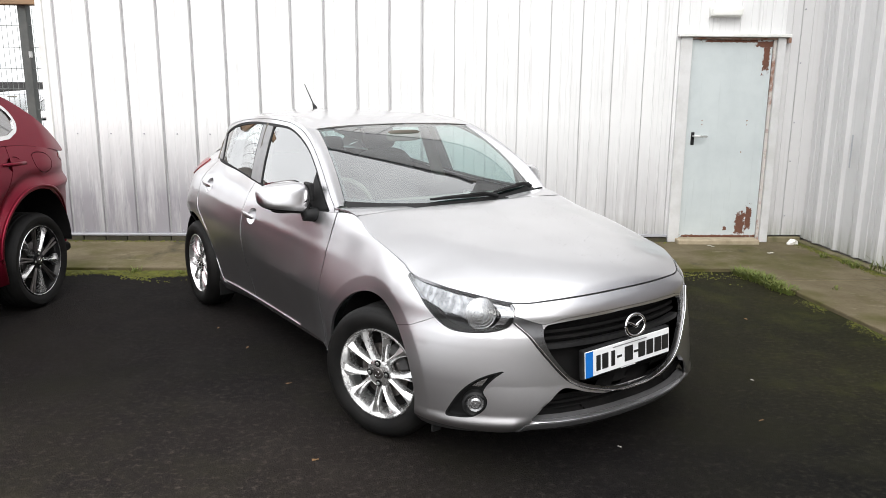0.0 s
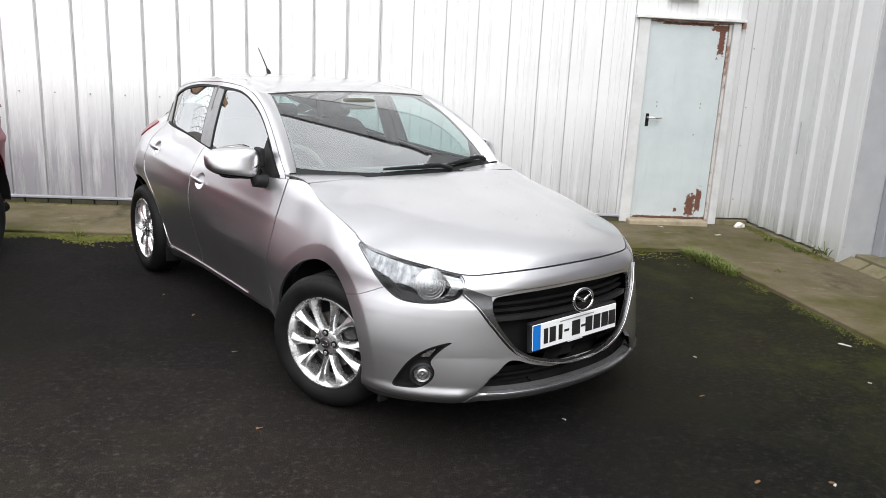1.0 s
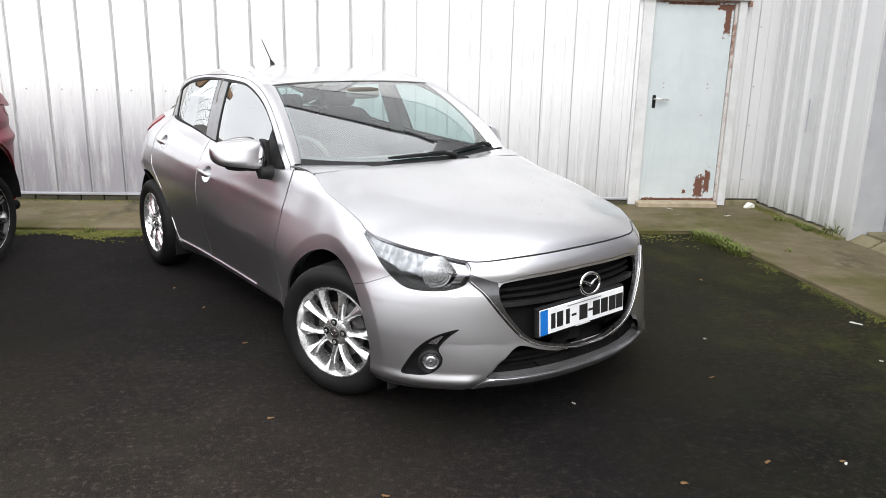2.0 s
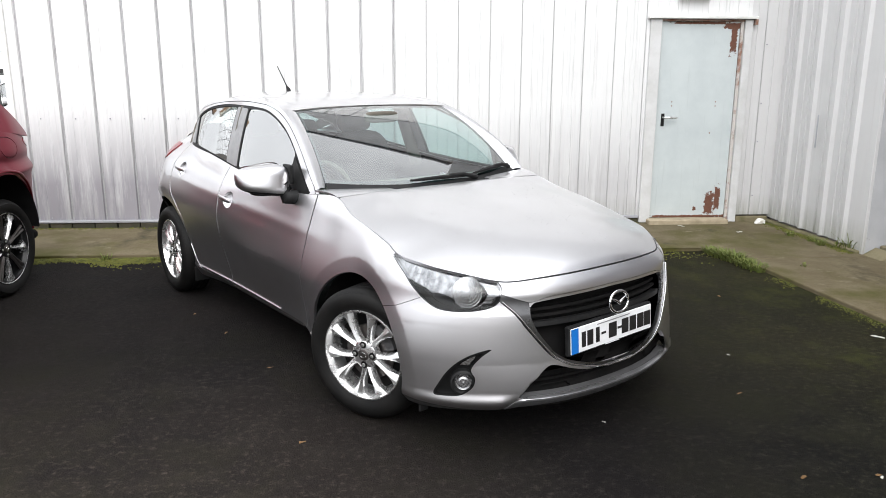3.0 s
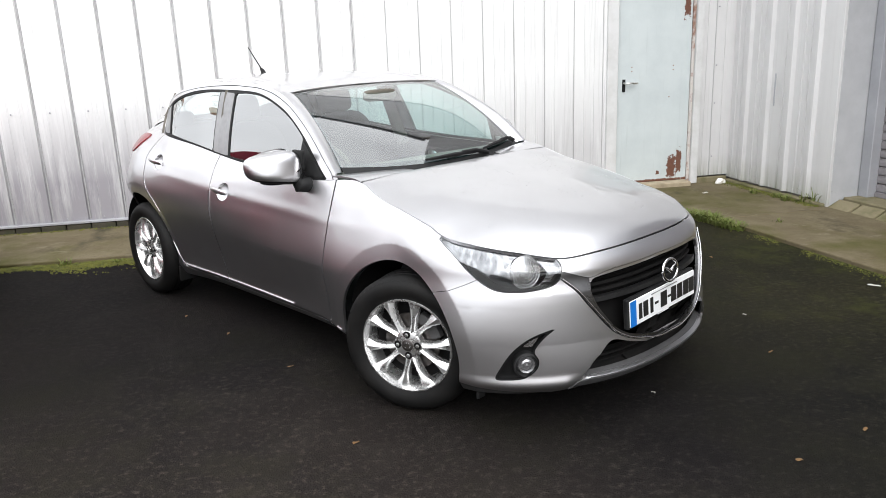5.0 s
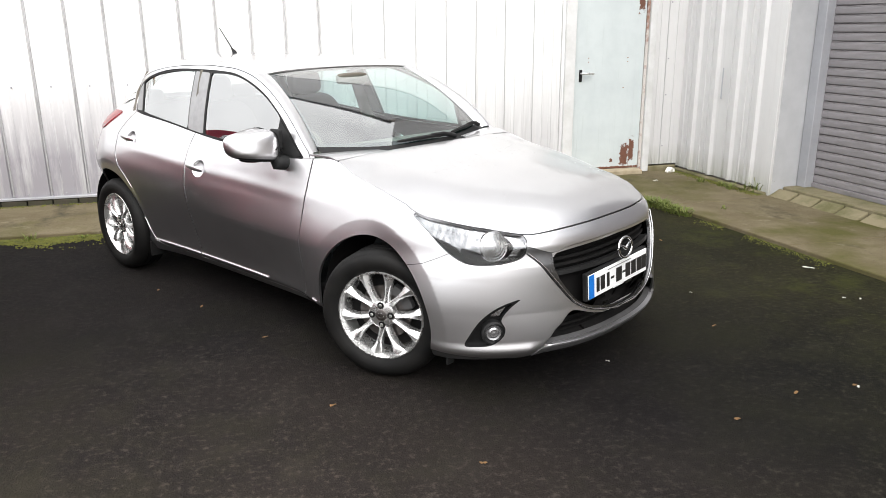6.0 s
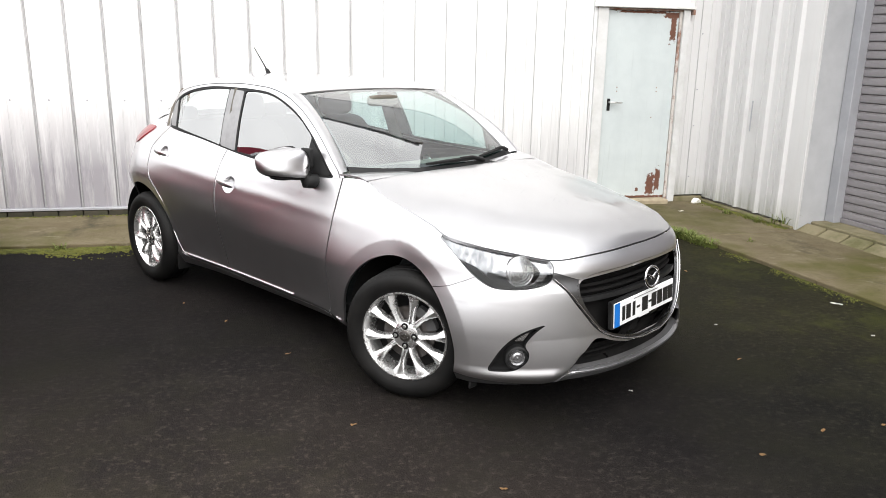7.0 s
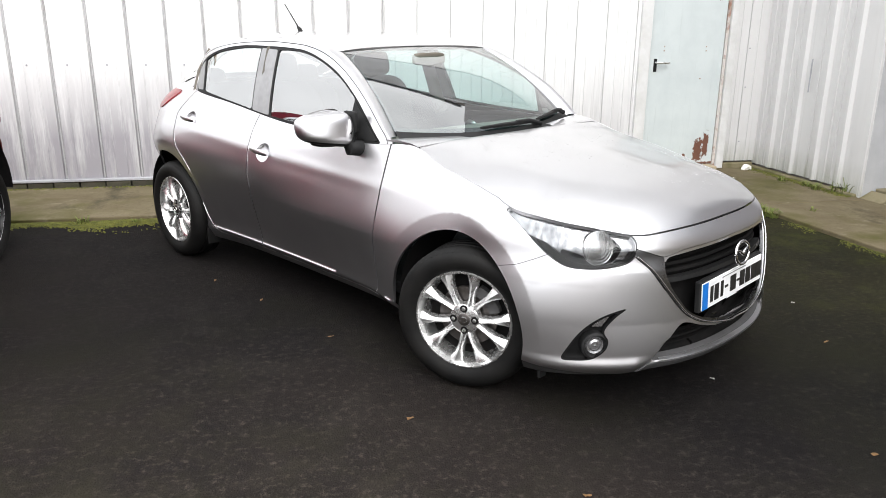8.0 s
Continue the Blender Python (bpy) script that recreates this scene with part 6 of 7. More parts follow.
# ---- red crossover beside it ----
SUV = pose(-2.566, 5.510, 0, 0, 0, -95) @ pose(0, -0.93, 0)
crossover = empty("crossover", SUV @ pose(0, 0, GROUND), "deep red crossover parked with its tail to the wall", "car")
p2 = curve([0.20, 0.32, 0.45, 0.65, 0.85, 1.0, 1.12, 1.25], [0.885, 0.912, 0.915, 0.925, 0.940, 0.932, 0.905, 0.860])
t2 = curve([0.2, 0.45, 0.7, 0.95, 1.15], [-0.80, -0.90, -0.90, -0.88, -0.80])
f2 = curve([0.2, 0.4, 0.7, 0.9, 1.15], [3.62, 3.74, 3.72, 3.62, 3.30])
belt2 = curve([-1.1, -0.5, 0.0, 1.0, 2.0, 2.6, 3.0, 3.9], [1.045, 1.075, 1.15, 1.12, 1.08, 1.06, 1.02, 0.95])
foot2 = curve([-1.1, -0.4, 0.4, 2.4, 3.3, 3.9], [0.42, 0.38, 0.26, 0.26, 0.28, 0.30])
ARCH2 = ((0.0, 0.44, 0.412), (2.87, 0.44, 0.412))


def hull2(V):
    s, z = V[:, 0], V[:, 1]
    x = np.clip(s, -0.10, 2.90)
    y = p2(z)
    for cx, cz, r in ARCH2:
        d = np.hypot(x - cx, z - cz)
        y = y + 0.020 * np.exp(-((d - r - 0.008) / 0.030) ** 2) - 0.016 * np.exp(-((d - r - 0.082) / 0.036) ** 2)
    tb = np.clip(-0.10 - s, 0, 1) * math.pi / 2
    tf = np.clip(s - 2.90, 0, 1) * math.pi / 2
    x = np.where(s < -0.10, -0.10 + (t2(z) + 0.10) * np.sin(tb), x)
    x = np.where(s > 2.90, 2.90 + (f2(z) - 2.90) * np.sin(tf), x)
    y = y * np.maximum(np.cos(tb), 1e-9) ** 0.62 * np.maximum(np.cos(tf), 1e-9) ** 0.6
    return np.stack([x, -y, z], 1)


s2 = np.concatenate([np.linspace(-1.1, -0.12, 40), np.arange(-0.1, 2.9, 0.03), np.linspace(2.9, 3.9, 30)])
sk2 = sheet(s2, np.linspace(0, 1, 44), foot2, belt2)
for cx, cz, r in ARCH2:
    sk2 = keep(sk2, np.hypot(sk2[0][:, 0] - cx, sk2[0][:, 1] - cz) - r)
lampz = inside_loop(sk2[0], smooth_loop([(-0.44, 1.062), (-0.40, 1.030), (-0.55, 0.985), (-0.95, 0.955), (-0.97, 1.02), (-0.6, 1.055)], 4))
lamp2, sk2 = keep(sk2, lampz), keep(sk2, -lampz)
D2 = [(0.20, 1.4), (0.22, 1.0), (0.30, 0.88), (0.47, 0.70), (0.52, 0.42), (1.10, 0.40), (1.12, 1.4)]
D1 = [(1.12, 1.4), (1.10, 0.40), (2.20, 0.40), (2.24, 0.8), (2.20, 1.4)]
dz = inside_loop(sk2[0], D2)
rdoor2, sk2 = keep(sk2, dz - 0.0025), keep(sk2, -dz - 0.0025)
CUP2 = ((0.185, 1.045), (1.25, 1.02))
cup_d = 0.05 * (np.hypot((rdoor2[0][:, 0] - CUP2[0][0]) / 0.075, (rdoor2[0][:, 1] - CUP2[0][1] + 0.004) / 0.052) - 1)
rdoor2 = keep(rdoor2, cup_d)
dz = inside_loop(sk2[0], D1)
fdoor2, sk2 = keep(sk2, dz - 0.0025), keep(sk2, -dz - 0.0025)
FUEL = smooth_loop([(-0.03, 1.085), (-0.10, 1.10), (-0.19, 1.08), (-0.235, 1.03), (-0.20, 0.965), (-0.12, 0.955), (-0.05, 1.00)], 4)
dz = inside_loop(sk2[0], FUEL)
flap2, sk2s = keep(sk2, dz - 0.0025), keep(sk2, -dz - 0.0025)
rail2 = curve([-0.62, -0.50, -0.30, -0.07, 0.4, 1.1, 1.8, 2.3, 2.7, 3.0], [1.085, 1.165, 1.305, 1.450, 1.575, 1.635, 1.60, 1.46, 1.24, 1.06])


def side2(x, z):
    t = np.clip((z - belt2(x)) / 0.5, 0, 1)
    return p2(belt2(x)) - 0.012 - 0.42 * (z - belt2(x)) + 0.06 * t * (1 - t) - 0.5 * np.clip(-0.25 - x, 0, 1) ** 1.5


def cabin2(V):
    return np.stack([V[:, 0], -side2(V[:, 0], V[:, 1]), V[:, 1]], 1)


sd2 = sheet(np.linspace(-0.62, 2.95, 120), np.linspace(0, 1, 24), lambda s: belt2(s) + 0.002, rail2)
DLO2 = [tuple(p) for p in smooth_loop([(0.02, 1.245), (-0.015, 1.30), (0.0, 1.37), (0.08, 1.44), (0.35, 1.52), (1.1, 1.57), (1.7, 1.54), (2.2, 1.40), (2.5, 1.24), (2.62, 1.12)], 4, False)] + [(2.5, 1.10), (1.2, 1.15), (0.12, 1.205)]
dz = inside_loop(sd2[0], DLO2)
glass2, trim2, body2 = keep(sd2, dz - 0.026), keep(keep(sd2, dz), 0.026 - inside_loop(keep(sd2, dz)[0], DLO2)), keep(sd2, -dz)
for sgn in (1, -1):
    emit("body_side", sk2s if sgn > 0 else sk2, hull2, sgn, M_RED, crossover, 0.015, heart=(1, 0, 0.6))
    if sgn > 0:
        emit("fuel_flap", flap2, hull2, sgn, M_RED, crossover, 0.01)
    d_r = emit("rear_door", rdoor2, hull2, sgn, M_RED, crossover, 0.015)
    d_f = emit("front_door", fdoor2, hull2, sgn, M_RED, crossover, 0.015)
    for d, hx, hz in ((d_r, 0.185, 1.045), (d_f, 1.25, 1.02)):
        hb_ = bmesh.new()
        yy = sgn * (float(p2(hz)) + 0.020)
        tube_path(hb_, [(hx - 0.12, sgn * (float(p2(hz)) - 0.004), hz), (hx - 0.09, yy, hz), (hx, yy + sgn * 0.008, hz + 0.002), (hx + 0.09, yy, hz + 0.004), (hx + 0.12, sgn * (float(p2(hz)) - 0.004), hz + 0.004)], [0.008, 0.013, 0.014, 0.013, 0.008], 10)
        part("door_handle", hb_, M_RED, d, smooth=60)
        if d is d_r:
            bowl = bmesh.new()
            rings = [[bowl.verts.new((hx + 0.077 * q * math.cos(a), sgn * (float(p2(hz)) - 0.004 - 0.038 * (1 - q ** 3)), hz - 0.004 + 0.054 * q * math.sin(a))) for a in np.linspace(0, 2 * math.pi, 24, endpoint=False)] for q in (1.0, 0.92, 0.75, 0.45, 0.1)]
            for ra, rb_ in zip(rings, rings[1:]):
                for i in range(24):
                    bowl.faces.new((ra[i], ra[(i + 1) % 24], rb_[(i + 1) % 24], rb_[i]))
            part("handle_cup", bowl, M_RED, d, "dark recess behind the handle", smooth=60)
    emit("tail_lamp", lamp2, hull2, sgn, M_TAIL, crossover, 0.02, 0.004, "red and clear wrap-round tail lamp")
    emit("window_trim", trim2, cabin2, sgn, M_CHROME, crossover, 0.01, 0.003, "bright chrome window surround")
    emit("roof_side", body2, cabin2, sgn, M_RED, crossover, 0.012)
    emit("side_window", glass2, cabin2, sgn, M_GLASS, crossover, 0.0, -0.006).visible_shadow = False
    inner = keep(sheet(s2[::2], np.linspace(0, 1, 20), foot2, belt2), np.full(len(s2[::2]) * 20, 1.0))
    for cx, cz, r in ARCH2:
        inner = keep(inner, np.hypot(inner[0][:, 0] - cx, inner[0][:, 1] - cz) - r - 0.004)
    emit("body_liner", inner, hull2, sgn, M_LINER, crossover, 0.0, -0.02)
    for x in (0.0, 2.87):
        w2 = make_wheel(crossover, x, sgn * 0.905, sgn, R=0.340, rim=0.250, width=0.215, pair=0.0, spoke_w=(0.026, 0.105), alloy=M_ALLOY, dark=M_GLOSSBLACK)
        w2.location.z = 0.340
        slim = None
        for k in range(10):
            an = 2 * math.pi * ((k // 2) + 0.90 + (0.055 if k % 2 else -0.055)) / 5
            if slim is None:
                sb = tube_path(bmesh.new(), [(0.0, 0.012, 0.05), (0.0, 0.008, 0.15), (0.0, 0.004, 0.238)], [0.010, 0.0085, 0.012], 6)
                slim = ob = part("slim_spoke", sb, M_DISC, w2, "thin dark spoke", smooth=50)
            else:
                ob = new("slim_spoke", slim.data)
                ob.parent = w2
            ob.matrix_local = Matrix.Rotation(an, 4, "Y")
        part("rim_edge", lathe([(0.2475, -0.0142), (0.2455, -0.0168), (0.2425, -0.0150)], 64), M_ALLOY, w2, "bright turned rim edge", smooth=60)
    for cx, cz, r in ARCH2:
        b = bmesh.new()
        rows = []
        for i in range(25):
            a = math.radians(-12 + 204 * i / 24)
            rows.append([b.verts.new((cx + (r + q) * math.cos(a), sgn * yy, max(cz + (r + q) * math.sin(a), 0.41 if math.cos(a) < 0 and cx == 0 else 0.28))) for yy, q in ((0.925, 0.0), (0.88, 0.012), (0.60, 0.01))])
        for p, q in zip(rows, rows[1:]):
            for k in range(2):
                b.faces.new((p[k], p[k + 1], q[k + 1], q[k]))
        part("wheel_housing", b, M_LINER, crossover, smooth=50)
        an = np.radians(np.linspace(-4, 184, 40))
        lip = hull2(np.stack([cx + (r + 0.022) * np.cos(an), cz + (r + 0.022) * np.sin(an)], 1))
        b = tube_path(bmesh.new(), [(p[0], sgn * (-p[1] + 0.002), p[2]) for p in lip], 0.011, 8)
        part("arch_lip", b, M_RED, crossover, smooth=60)


def roof2(u, v):
    x = -0.62 + 3.57 * u
    e = 2 * v - 1
    ye = side2(x, rail2(x))
    return x - 0.18 * (1 - e ** 2) * np.clip(1 - u * 6, 0, 1), e * ye, rail2(x) + 0.055 * (1 - np.abs(e) ** 2.4)


grid_patch("roof", lambda u, v: roof2(0.70 * u, v), 44, 20, M_RED, crossover, 0.0)
pane = grid_patch("windscreen", lambda u, v: roof2(0.70 + 0.27 * u, v), 18, 20, M_SCREEN, crossover, 0.0)
pane.visible_shadow = False
grid_patch("scuttle", lambda u, v: roof2(0.97 + 0.03 * u, v), 4, 20, M_BLACKPL, crossover, 0.0)


def bonnet2(u, v):
    s = 2.6 + 1.3 * u
    p = hull2(np.stack([s, belt2(s)], 1))
    e = 2 * v - 1
    return p[:, 0], -p[:, 1] * e, p[:, 2] + 0.05 * (1 - e ** 2) * (1 - u)


grid_patch("bonnet", bonnet2, 24, 16, M_RED, crossover, 0.0)


def gate2(u, v):
    e = 2 * u - 1
    s = -1.1 + 0.48 * np.abs(e)
    p = hull2(np.stack([s, belt2(s)], 1))
    x0 = -0.62 - 0.18 * (1 - e ** 2)
    q = np.stack([x0, e * side2(np.full_like(e, -0.62), np.full_like(e, 1.085)), 1.085 + 0.055 * (1 - np.abs(e) ** 2.4)], 1)
    return p[:, 0] + (q[:, 0] - p[:, 0]) * v, -p[:, 1] * np.sign(e) + (q[:, 1] + p[:, 1] * np.sign(e)) * v, p[:, 2] + (q[:, 2] - p[:, 2]) * v


grid_patch("tailgate", gate2, 24, 6, M_RED, crossover, 0.0, up=(-1, 0, 0.2))
part("underbody", box_bm(-0.75, 3.4, -0.72, 0.72, 0.25, 0.32, bevel=0.02), M_LINER, crossover)
for x0, x1, z0, z1 in ((1.0, 1.3, 0.45, 1.05), (0.0, 0.25, 0.5, 1.1)):
    pad("seat_row", ((x0 + x1) / 2, 0, (z0 + z1) / 2), ((x1 - x0) / 2, 0.66, (z1 - z0) / 2), M_SEAT, crossover, 0, 0.4)


# ---- steel door ----
door = link_mesh("door_1", box_bm(0.0, DOOR_X1 - DOOR_X0, 0.0, 0.045, 0.0, DOOR_Z1 - DOOR_Z0, bevel=0.003), M_DOOR)
door.matrix_world = pose(DOOR_X0, WALL_Y - 0.02, DOOR_Z0)
tagged(door, "closed pale blue-grey steel door with rust patches", "door", kind="structure")
part("back_plate", box_bm(0.055, 0.088, -0.008, 0.0, 0.93, 1.055, bevel=0.003), M_BLACKPL, door)
b = bmesh.new()
tube_path(b, [(0.072, -0.004, 1.018), (0.072, -0.048, 1.018), (0.085, -0.055, 1.018), (0.13, -0.055, 1.018), (0.20, -0.052, 1.016)], [0.010, 0.010, 0.011, 0.0105, 0.009], 10)
part("lever_handle", b, M_STEEL, door, smooth=50)
for x, z in ((0.155, 1.13), (0.155, 1.17), (0.600, 1.13), (0.600, 1.17), (0.565, 0.862)):
    b = bmesh.new()
    add_tube(b, (x, 0.0, z), (x, -0.004, z), 0.007, 0.006, 10)
    part("bolt_head", b, M_RUST, door)
frame_parts = empty("door_frame", pose(0, 0, 0), "white steel door frame with a rusty top edge", "door frame", kind="structure")
part("jamb", box_bm(DOOR_X0 - 0.115, DOOR_X0 - 0.004, WALL_Y - 0.055, WALL_Y + 0.10, 0.03, DOOR_Z1 + 0.02, bevel=0.004), M_FRAME, frame_parts)
part("jamb", box_bm(DOOR_X1 + 0.004, DOOR_X1 + 0.035, WALL_Y - 0.030, WALL_Y + 0.10, 0.03, DOOR_Z1 + 0.02, bevel=0.003), M_RUSTPAINT, frame_parts)
part("jamb", box_bm(DOOR_X1 + 0.037, DOOR_X1 + 0.115, WALL_Y - 0.055, WALL_Y + 0.10, 0.03, DOOR_Z1 + 0.02, bevel=0.004), M_FRAME, frame_parts)
part("head", box_bm(DOOR_X0 - 0.115, DOOR_X1 + 0.115, WALL_Y - 0.04, WALL_Y + 0.10, DOOR_Z1 + 0.003, DOOR_Z1 + 0.022, bevel=0.003), M_RUST, frame_parts)
part("drip_flashing", box_bm(DOOR_X0 - 0.145, DOOR_X1 + 0.15, WALL_Y - 0.085, WALL_Y + 0.02, DOOR_Z1 + 0.024, DOOR_Z1 + 0.052, bevel=0.004), M_TRIM, frame_parts)
part("flashing_end", box_bm(DOOR_X1 + 0.125, DOOR_X1 + 0.148, WALL_Y - 0.088, WALL_Y + 0.0, DOOR_Z1 - 0.03, DOOR_Z1 + 0.022, bevel=0.003), M_RUST, frame_parts)
step = link_mesh("door_step", box_bm(DOOR_X0 - 0.04, DOOR_X1 - 0.005, WALL_Y - 0.16, WALL_Y + 0.10, 0.0, 0.072, bevel=0.008), M_STEP)
tagged(step, "worn pale concrete threshold below the steel door", "step", kind="structure")

bulkhead = link_mesh("wall_lamp", box_bm(2.875, 3.165, WALL_Y - 0.11, WALL_Y - 0.03, 2.225, 2.305, bevel=0.018, seg=3), surface("lamp_diffuser", (0.82, 0.82, 0.80), (0.74, 0.74, 0.70), rough=0.35, scale=6, fine=80, bump=0.0), smooth=40)
tagged(bulkhead, "unlit white plastic bulkhead lamp over the door", "lamp")
part("base_plate", box_bm(2.865, 3.175, WALL_Y - 0.04, WALL_Y - 0.0, 2.215, 2.315, bevel=0.004), M_TRIM, bulkhead)

# screws with washers along the sheets
sb = bmesh.new()
add_tube(sb, (0, 0, 0), (0, -0.003, 0), 0.008, 0.007, 8)
add_tube(sb, (0, -0.003, 0), (0, -0.008, 0), 0.006, 0.0055, 6)
screw_mesh = None
k = 0
spots = []
while seam(k) + 0.15 < DOOR_X0 - 0.2:
    for f in (0.42,):
        for z in ((0.128, 1.085) if k < 8 else (0.128,)):
            spots.append((seam(k) + 0.31 * f, z))
    k += 1
spots += [(3.79, z) for z in (0.30, 0.85, 1.23, 1.80, 2.3)]
for x, z in spots:
    if screw_mesh is None:
        ob = part("screw", sb, M_FLASH, wall_back)
        screw_mesh = ob.data
    else:
        ob = new("screw", screw_mesh)
        ob.parent = wall_back
    ob.location = (x, WALL_Y - 0.033, z)
part("scrape", box_bm(0.72, 0.735, -0.046, -0.038, 0.86, 1.16, bevel=0.002), M_FLASH, wall_side)

# brick course under the base trim
rng = random.Random(11)
brick_mesh = None
x = -3.46
while x < DOOR_X0 - 0.15:
    if brick_mesh is None:
        ob = part("brick", box_bm(0.0, 0.205, 0.0, 0.06, 0.0, 0.075, bevel=0.005), M_BRICK, wall_back)
        brick_mesh = ob.data
    else:
        ob = new("brick", brick_mesh)
        ob.parent = wall_back
    ob.location = (x, WALL_Y - 0.045 + rng.uniform(-0.008, 0.006), rng.uniform(-0.004, 0.0))
    x += 0.217

# ---- mesh fence beyond the wall's end ----
fence = empty("fence", pose(0, 0, 0), "dark green welded mesh fence on a steel post", "fence")
b = bmesh.new()
for i in range(24):
    x = -4.66 + i * 0.0508
    add_tube(b, (x, 7.90, 0.05), (x, 7.90, 2.62), 0.0028, n=4, caps=False)
for i in range(14):
    z = 0.10 + i * 0.2
    for o in (-0.008, 0.008):
        add_tube(b, (-4.68, 7.90 + o, z), (-3.46, 7.90 + o, z), 0.0034, n=4, caps=False)
part("mesh_panel", b, M_MESHWIRE, fence)
for x in (-3.72,):
    part("post", box_bm(x - 0.042, x + 0.042, 7.86, 7.95, 0.0, 2.7, bevel=0.005), surface("post_steel", (0.06, 0.065, 0.062), (0.09, 0.09, 0.085), rough=0.6, scale=8, fine=90, bump=0.1), fence)
part("clip", box_bm(-3.69, -3.66, 7.85, 7.87, 1.80, 1.86, bevel=0.003), M_STEEL, fence)
part("top_rail", box_bm(-4.68, -3.50, 7.80, 7.94, 2.29, 2.43, bevel=0.006), surface("weathered_timber", (0.30, 0.19, 0.11), (0.20, 0.13, 0.08), rough=0.85, scale=3, fine=60, bump=0.4, stretch=(0.3, 4, 4)), fence)

far_car = copy_thing(hatchback, pose(-7.2, 12.4, 0.0, 0, 0, -110))
tagged(far_car, "pale car parked beyond the mesh fence", "car")

# ---- growth: moss, weeds ----
rng = random.Random(21)


def blob(b, c, r, h, k=6):
    top = b.verts.new((c[0], c[1], c[2] + h))
    ringv = []
    for i in range(k):
        a = 2 * math.pi * i / k + rng.random()
        q = r * rng.uniform(0.7, 1.25)
        ringv.append(b.verts.new((c[0] + q * math.cos(a), c[1] + q * math.sin(a), c[2] - 0.002)))
    mid = [b.verts.new((c[0] + 0.62 * (v.co.x - c[0]), c[1] + 0.62 * (v.co.y - c[1]), c[2] + h * rng.uniform(0.6, 0.95))) for v in ringv]
    for i in range(k):
        j = (i + 1) % k
        b.faces.new((ringv[i], ringv[j], mid[j], mid[i]))
        b.faces.new((mid[i], mid[j], top))


b = bmesh.new()
for _ in range(20000):
    x = rng.uniform(-4.6, -0.6) if rng.random() < 0.93 else rng.uniform(-0.6, 2.9)
    wide = 0.115 + 0.05 * math.sin(3.1 * x) + 0.03 * math.sin(7.7 * x)
    y = 6.55 - abs(rng.gauss(0, 1)) * wide * 1.1
    if noise.noise((x * 3.0, y * 6.0, 0.3)) < -0.10 + 0.9 * (6.50 - y) + 0.12 * rng.gauss(0, 1):
        continue
    blob(b, (x, y, GROUND if y < 6.55 else GROUND + 0.012), rng.uniform(0.003, 0.011), rng.uniform(0.003, 0.011), 5)
for _ in range(5200):
    y = rng.uniform(1.5, 6.5)
    x = edge_x(y) - abs(rng.gauss(0, 0.06)) + 0.02
    if noise.noise((x * 3.0, y * 3.0, 1.3)) > 0.05 + 0.1 * rng.gauss(0, 1):
        blob(b, (x, y, GROUND), rng.uniform(0.0015, 0.006), rng.uniform(0.002, 0.006), 5)
for _ in range(500):
    blob(b, (rng.uniform(-3.4, 2.6), 7.66 - abs(rng.gauss(0, 0.02)), 0.026), rng.uniform(0.005, 0.016), rng.uniform(0.004, 0.012))
for _ in range(1400):
    q = SIDE @ Vector((rng.uniform(0.0, 1.45), -0.05 - abs(rng.gauss(0, 0.04)), 0.027))
    blob(b, tuple(q), rng.uniform(0.002, 0.009), rng.uniform(0.003, 0.011), 5)
moss = link_mesh("moss", b, M_MOSS)
tagged(moss, "yellow-green moss along the edge of the concrete", "moss", kind="stuff")


def tuft(name, spot, blades, height, spread, label):
    b = bmesh.new()
    root = b.verts.new((0, 0, -0.03))
    for _ in range(blades):
        a = rng.uniform(0, 2 * math.pi)
        r = spread * rng.random() ** 0.7
        base = Vector((r * math.cos(a), r * math.sin(a), 0))
        h = height * rng.uniform(0.45, 1.1)
        lean = Vector((math.cos(a), math.sin(a), 0)) * h * rng.uniform(0.3, 1.2)
        side_ = Vector((-math.sin(a), math.cos(a), 0)) * rng.uniform(0.002, 0.0048)
        pts = [base, base + lean * 0.25 + Vector((0, 0, h * 0.6)), base + lean * 0.7 + Vector((0, 0, h * 0.92)), base + lean + Vector((0, 0, h * 0.86))]
        rows = [(b.verts.new(p - side_ * w), b.verts.new(p + side_ * w)) for p, w in zip(pts[:3], (1.0, 1.1, 0.7))]
        tip = b.verts.new(pts[3])
        b.faces.new((root, rows[0][1], rows[0][0]))
        for p, q in zip(rows, rows[1:]):
            b.faces.new((p[0], p[1], q[1], q[0]))
        b.faces.new((rows[-1][0], rows[-1][1], tip))
    ob = link_mesh(name, b, M_GRASS)
    ob.location = spot
    return tagged(ob, label, "weed", "weeds along the apron")


for i in range(11):
    t = i / 10
    tuft("grass_tuft", (2.90 + 0.11 * t + rng.uniform(-0.03, 0.03), 6.50 - 0.62 * t, GROUND), rng.randint(80, 130), rng.uniform(0.045, 0.085), 0.085, "low green grass tuft at the edge of the concrete")
for x, y, n, h in ((3.93, 6.60, 36, 0.06), (3.95, 6.75, 30, 0.05), (3.86, 7.0, 30, 0.045), (4.06, 6.38, 22, 0.16), (4.02, 6.5, 20, 0.08), (3.40, 5.9, 14, 0.03), (-2.3, 6.5, 24, 0.05), (-3.0, 6.52, 24, 0.05), (-1.9, 6.46, 20, 0.04)):
    tuft("weed", (x, y, 0.027 if x > 3.2 else GROUND), n, h, 0.05, "small green weed growing from a joint")

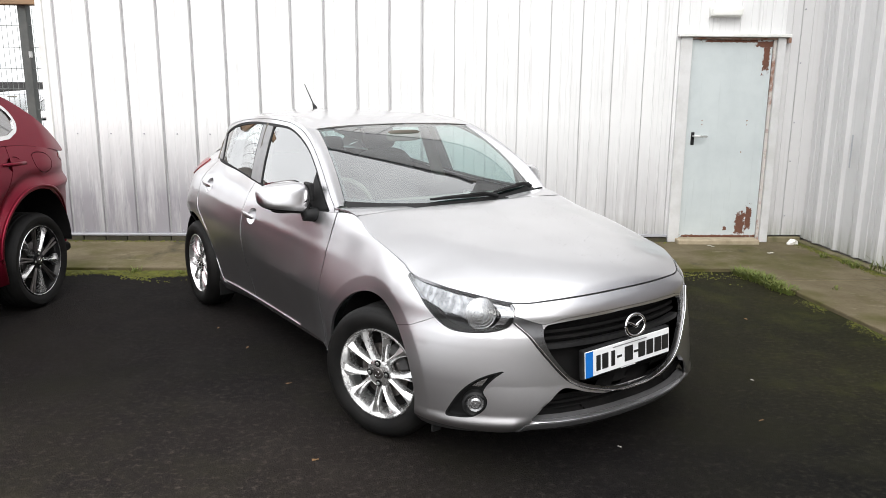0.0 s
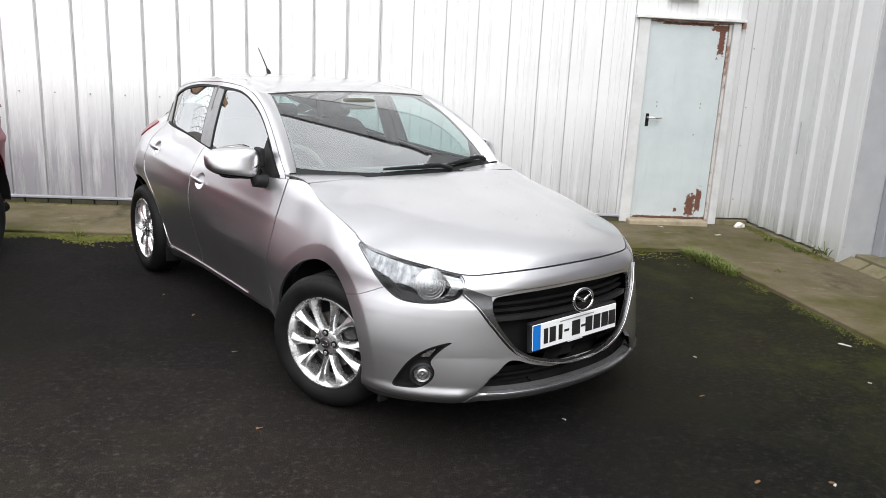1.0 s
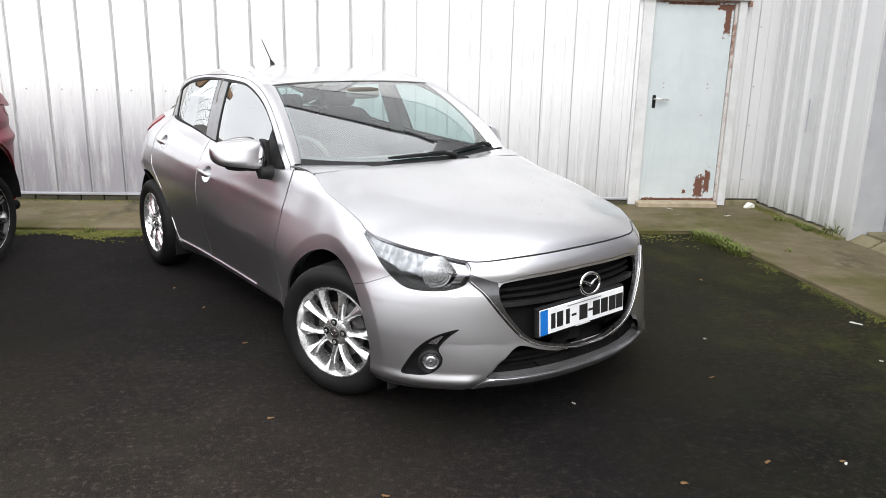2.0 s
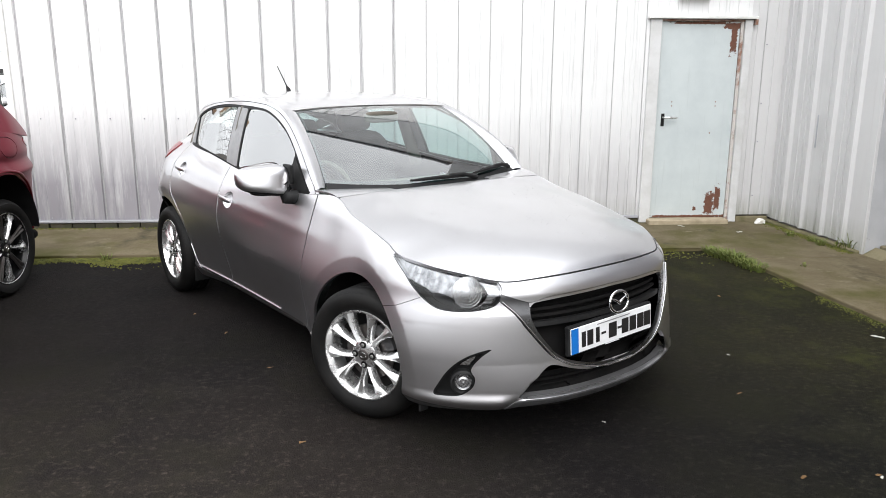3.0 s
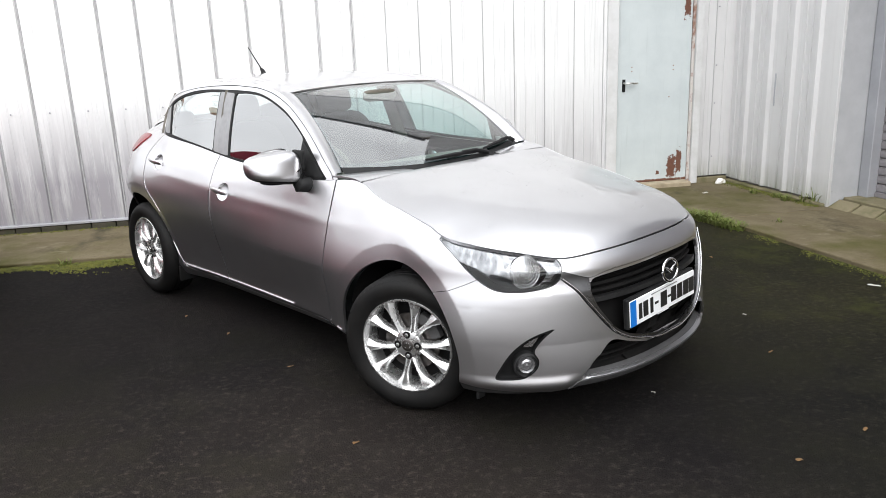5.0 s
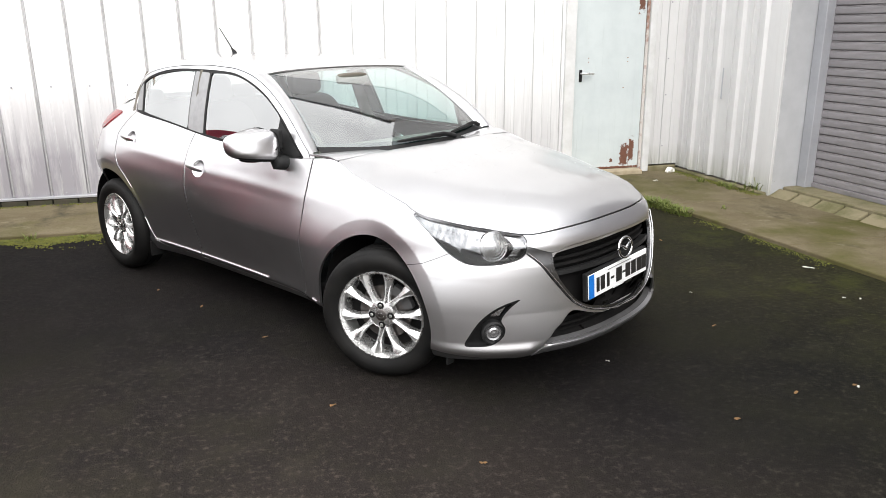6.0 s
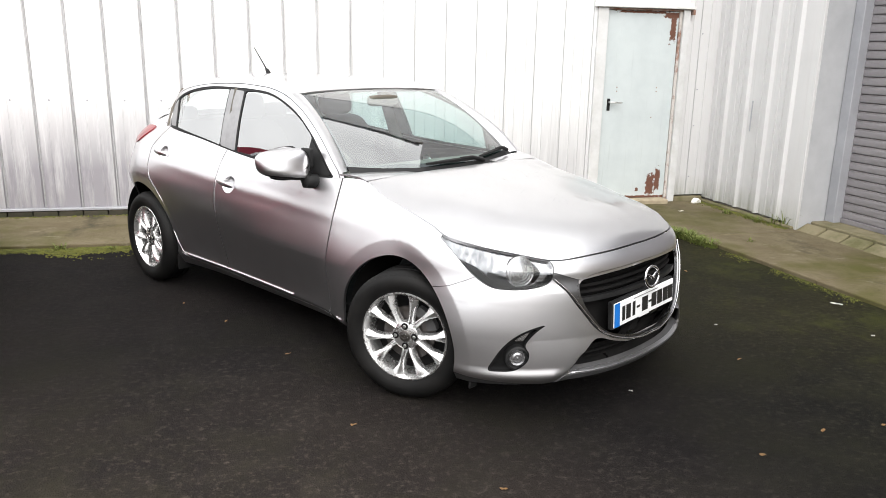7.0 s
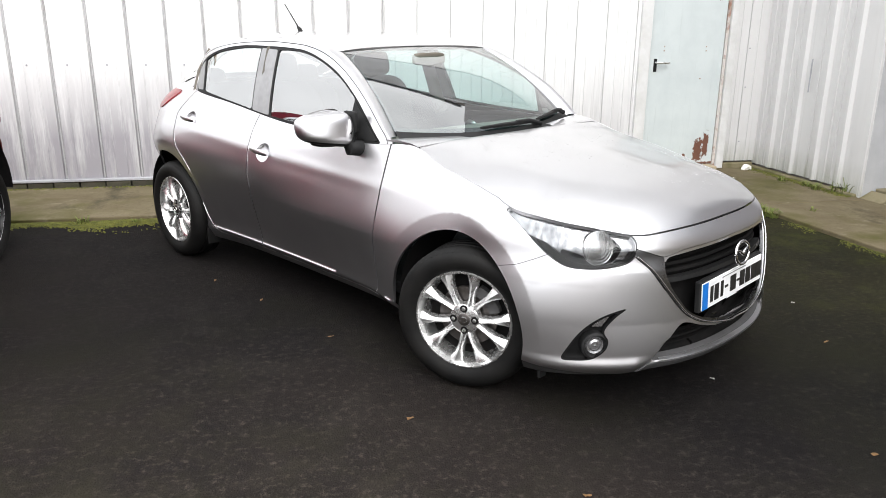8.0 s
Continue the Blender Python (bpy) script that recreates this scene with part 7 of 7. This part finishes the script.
# ---- litter ----
def crumple(name, spot, r, material, label, flat=1.0):
    b = bmesh.new()
    bmesh.ops.create_icosphere(b, subdivisions=2, radius=r)
    for v in b.verts:
        v.co *= 0.75 + 0.55 * rng.random()
        v.co.z = abs(v.co.z) * flat
    ob = link_mesh(name, b, material)
    ob.location = spot
    ob.rotation_euler = (0, 0, rng.uniform(0, 6))
    return tagged(ob, label, "litter", "litter on the ground")


crumple("crumpled_paper", (3.86, 7.60, 0.027), 0.045, M_PAPER, "crumpled white paper in the corner by the wall")
crumple("crumpled_paper", (3.82, 7.57, 0.027), 0.030, M_PAPER, "crumpled white paper in the corner by the wall")


def scrap(name, x, y, w, d, material, label, z=GROUND):
    b = bmesh.new()
    n = 5
    rows = [[b.verts.new((w * (i / (n - 1) - 0.5), d * (j / 2 - 0.5) * (0.6 + 0.4 * math.sin(math.pi * (i + 0.5) / n)), 0.002 + 0.006 * rng.random())) for j in range(3)] for i in range(n)]
    for p, q in zip(rows, rows[1:]):
        for j in range(2):
            b.faces.new((p[j], q[j], q[j + 1], p[j + 1]))
    bmesh.ops.solidify(b, geom=b.faces[:], thickness=0.0012)
    ob = link_mesh(name, b, material)
    ob.location = (x, y, z)
    ob.rotation_euler = (0, 0, rng.uniform(0, 6.28))
    return tagged(ob, label, "litter", "litter on the ground")


for x, y in ((3.44, 7.16), (2.98, 7.47), (3.01, 4.33)):
    scrap("paper_scrap", x, y, 0.075, 0.03, M_PAPER, "flat scrap of white paper on the concrete", 0.028 if x > 3.05 or y > 6.6 else GROUND)
for x, y in ((1.05, 3.27), (2.81, 3.73), (2.89, 3.69), (1.98, 4.05), (2.02, 2.73)):
    scrap("pale_chip", x, y + 0.04, 0.020, 0.011, M_PAPER, "small pale chip lying on the asphalt")
for x, y in ((-0.567, 4.05), (-0.92, 4.62), (-1.2, 5.0), (1.32, 2.65), (1.81, 3.58), (1.71, 2.79), (2.02, 2.79), (-0.30, 3.2), (0.2, 2.6), (1.5, 4.6), (2.4, 5.2)):
    scrap("dead_leaf", x, y, 0.030, 0.014, M_LEAF, "small curled brown leaf on the asphalt")

# ---- plain walls added out of sight: close the yard, shape the car's reflections ----
for name, a in (("wall_south", (-24, 24, -16, -15.7, 0, 2.9)), ("wall_west", (-24, -23.7, -15.7, 40, 0, 3.4)), ("wall_east", (24.0, 24.3, -15.7, 3.0, 0, 1.4))):
    tagged(link_mesh(name, box_bm(*a), M_DARKWALL), "plain wall added out of sight to darken low reflections", "wall", kind="structure")
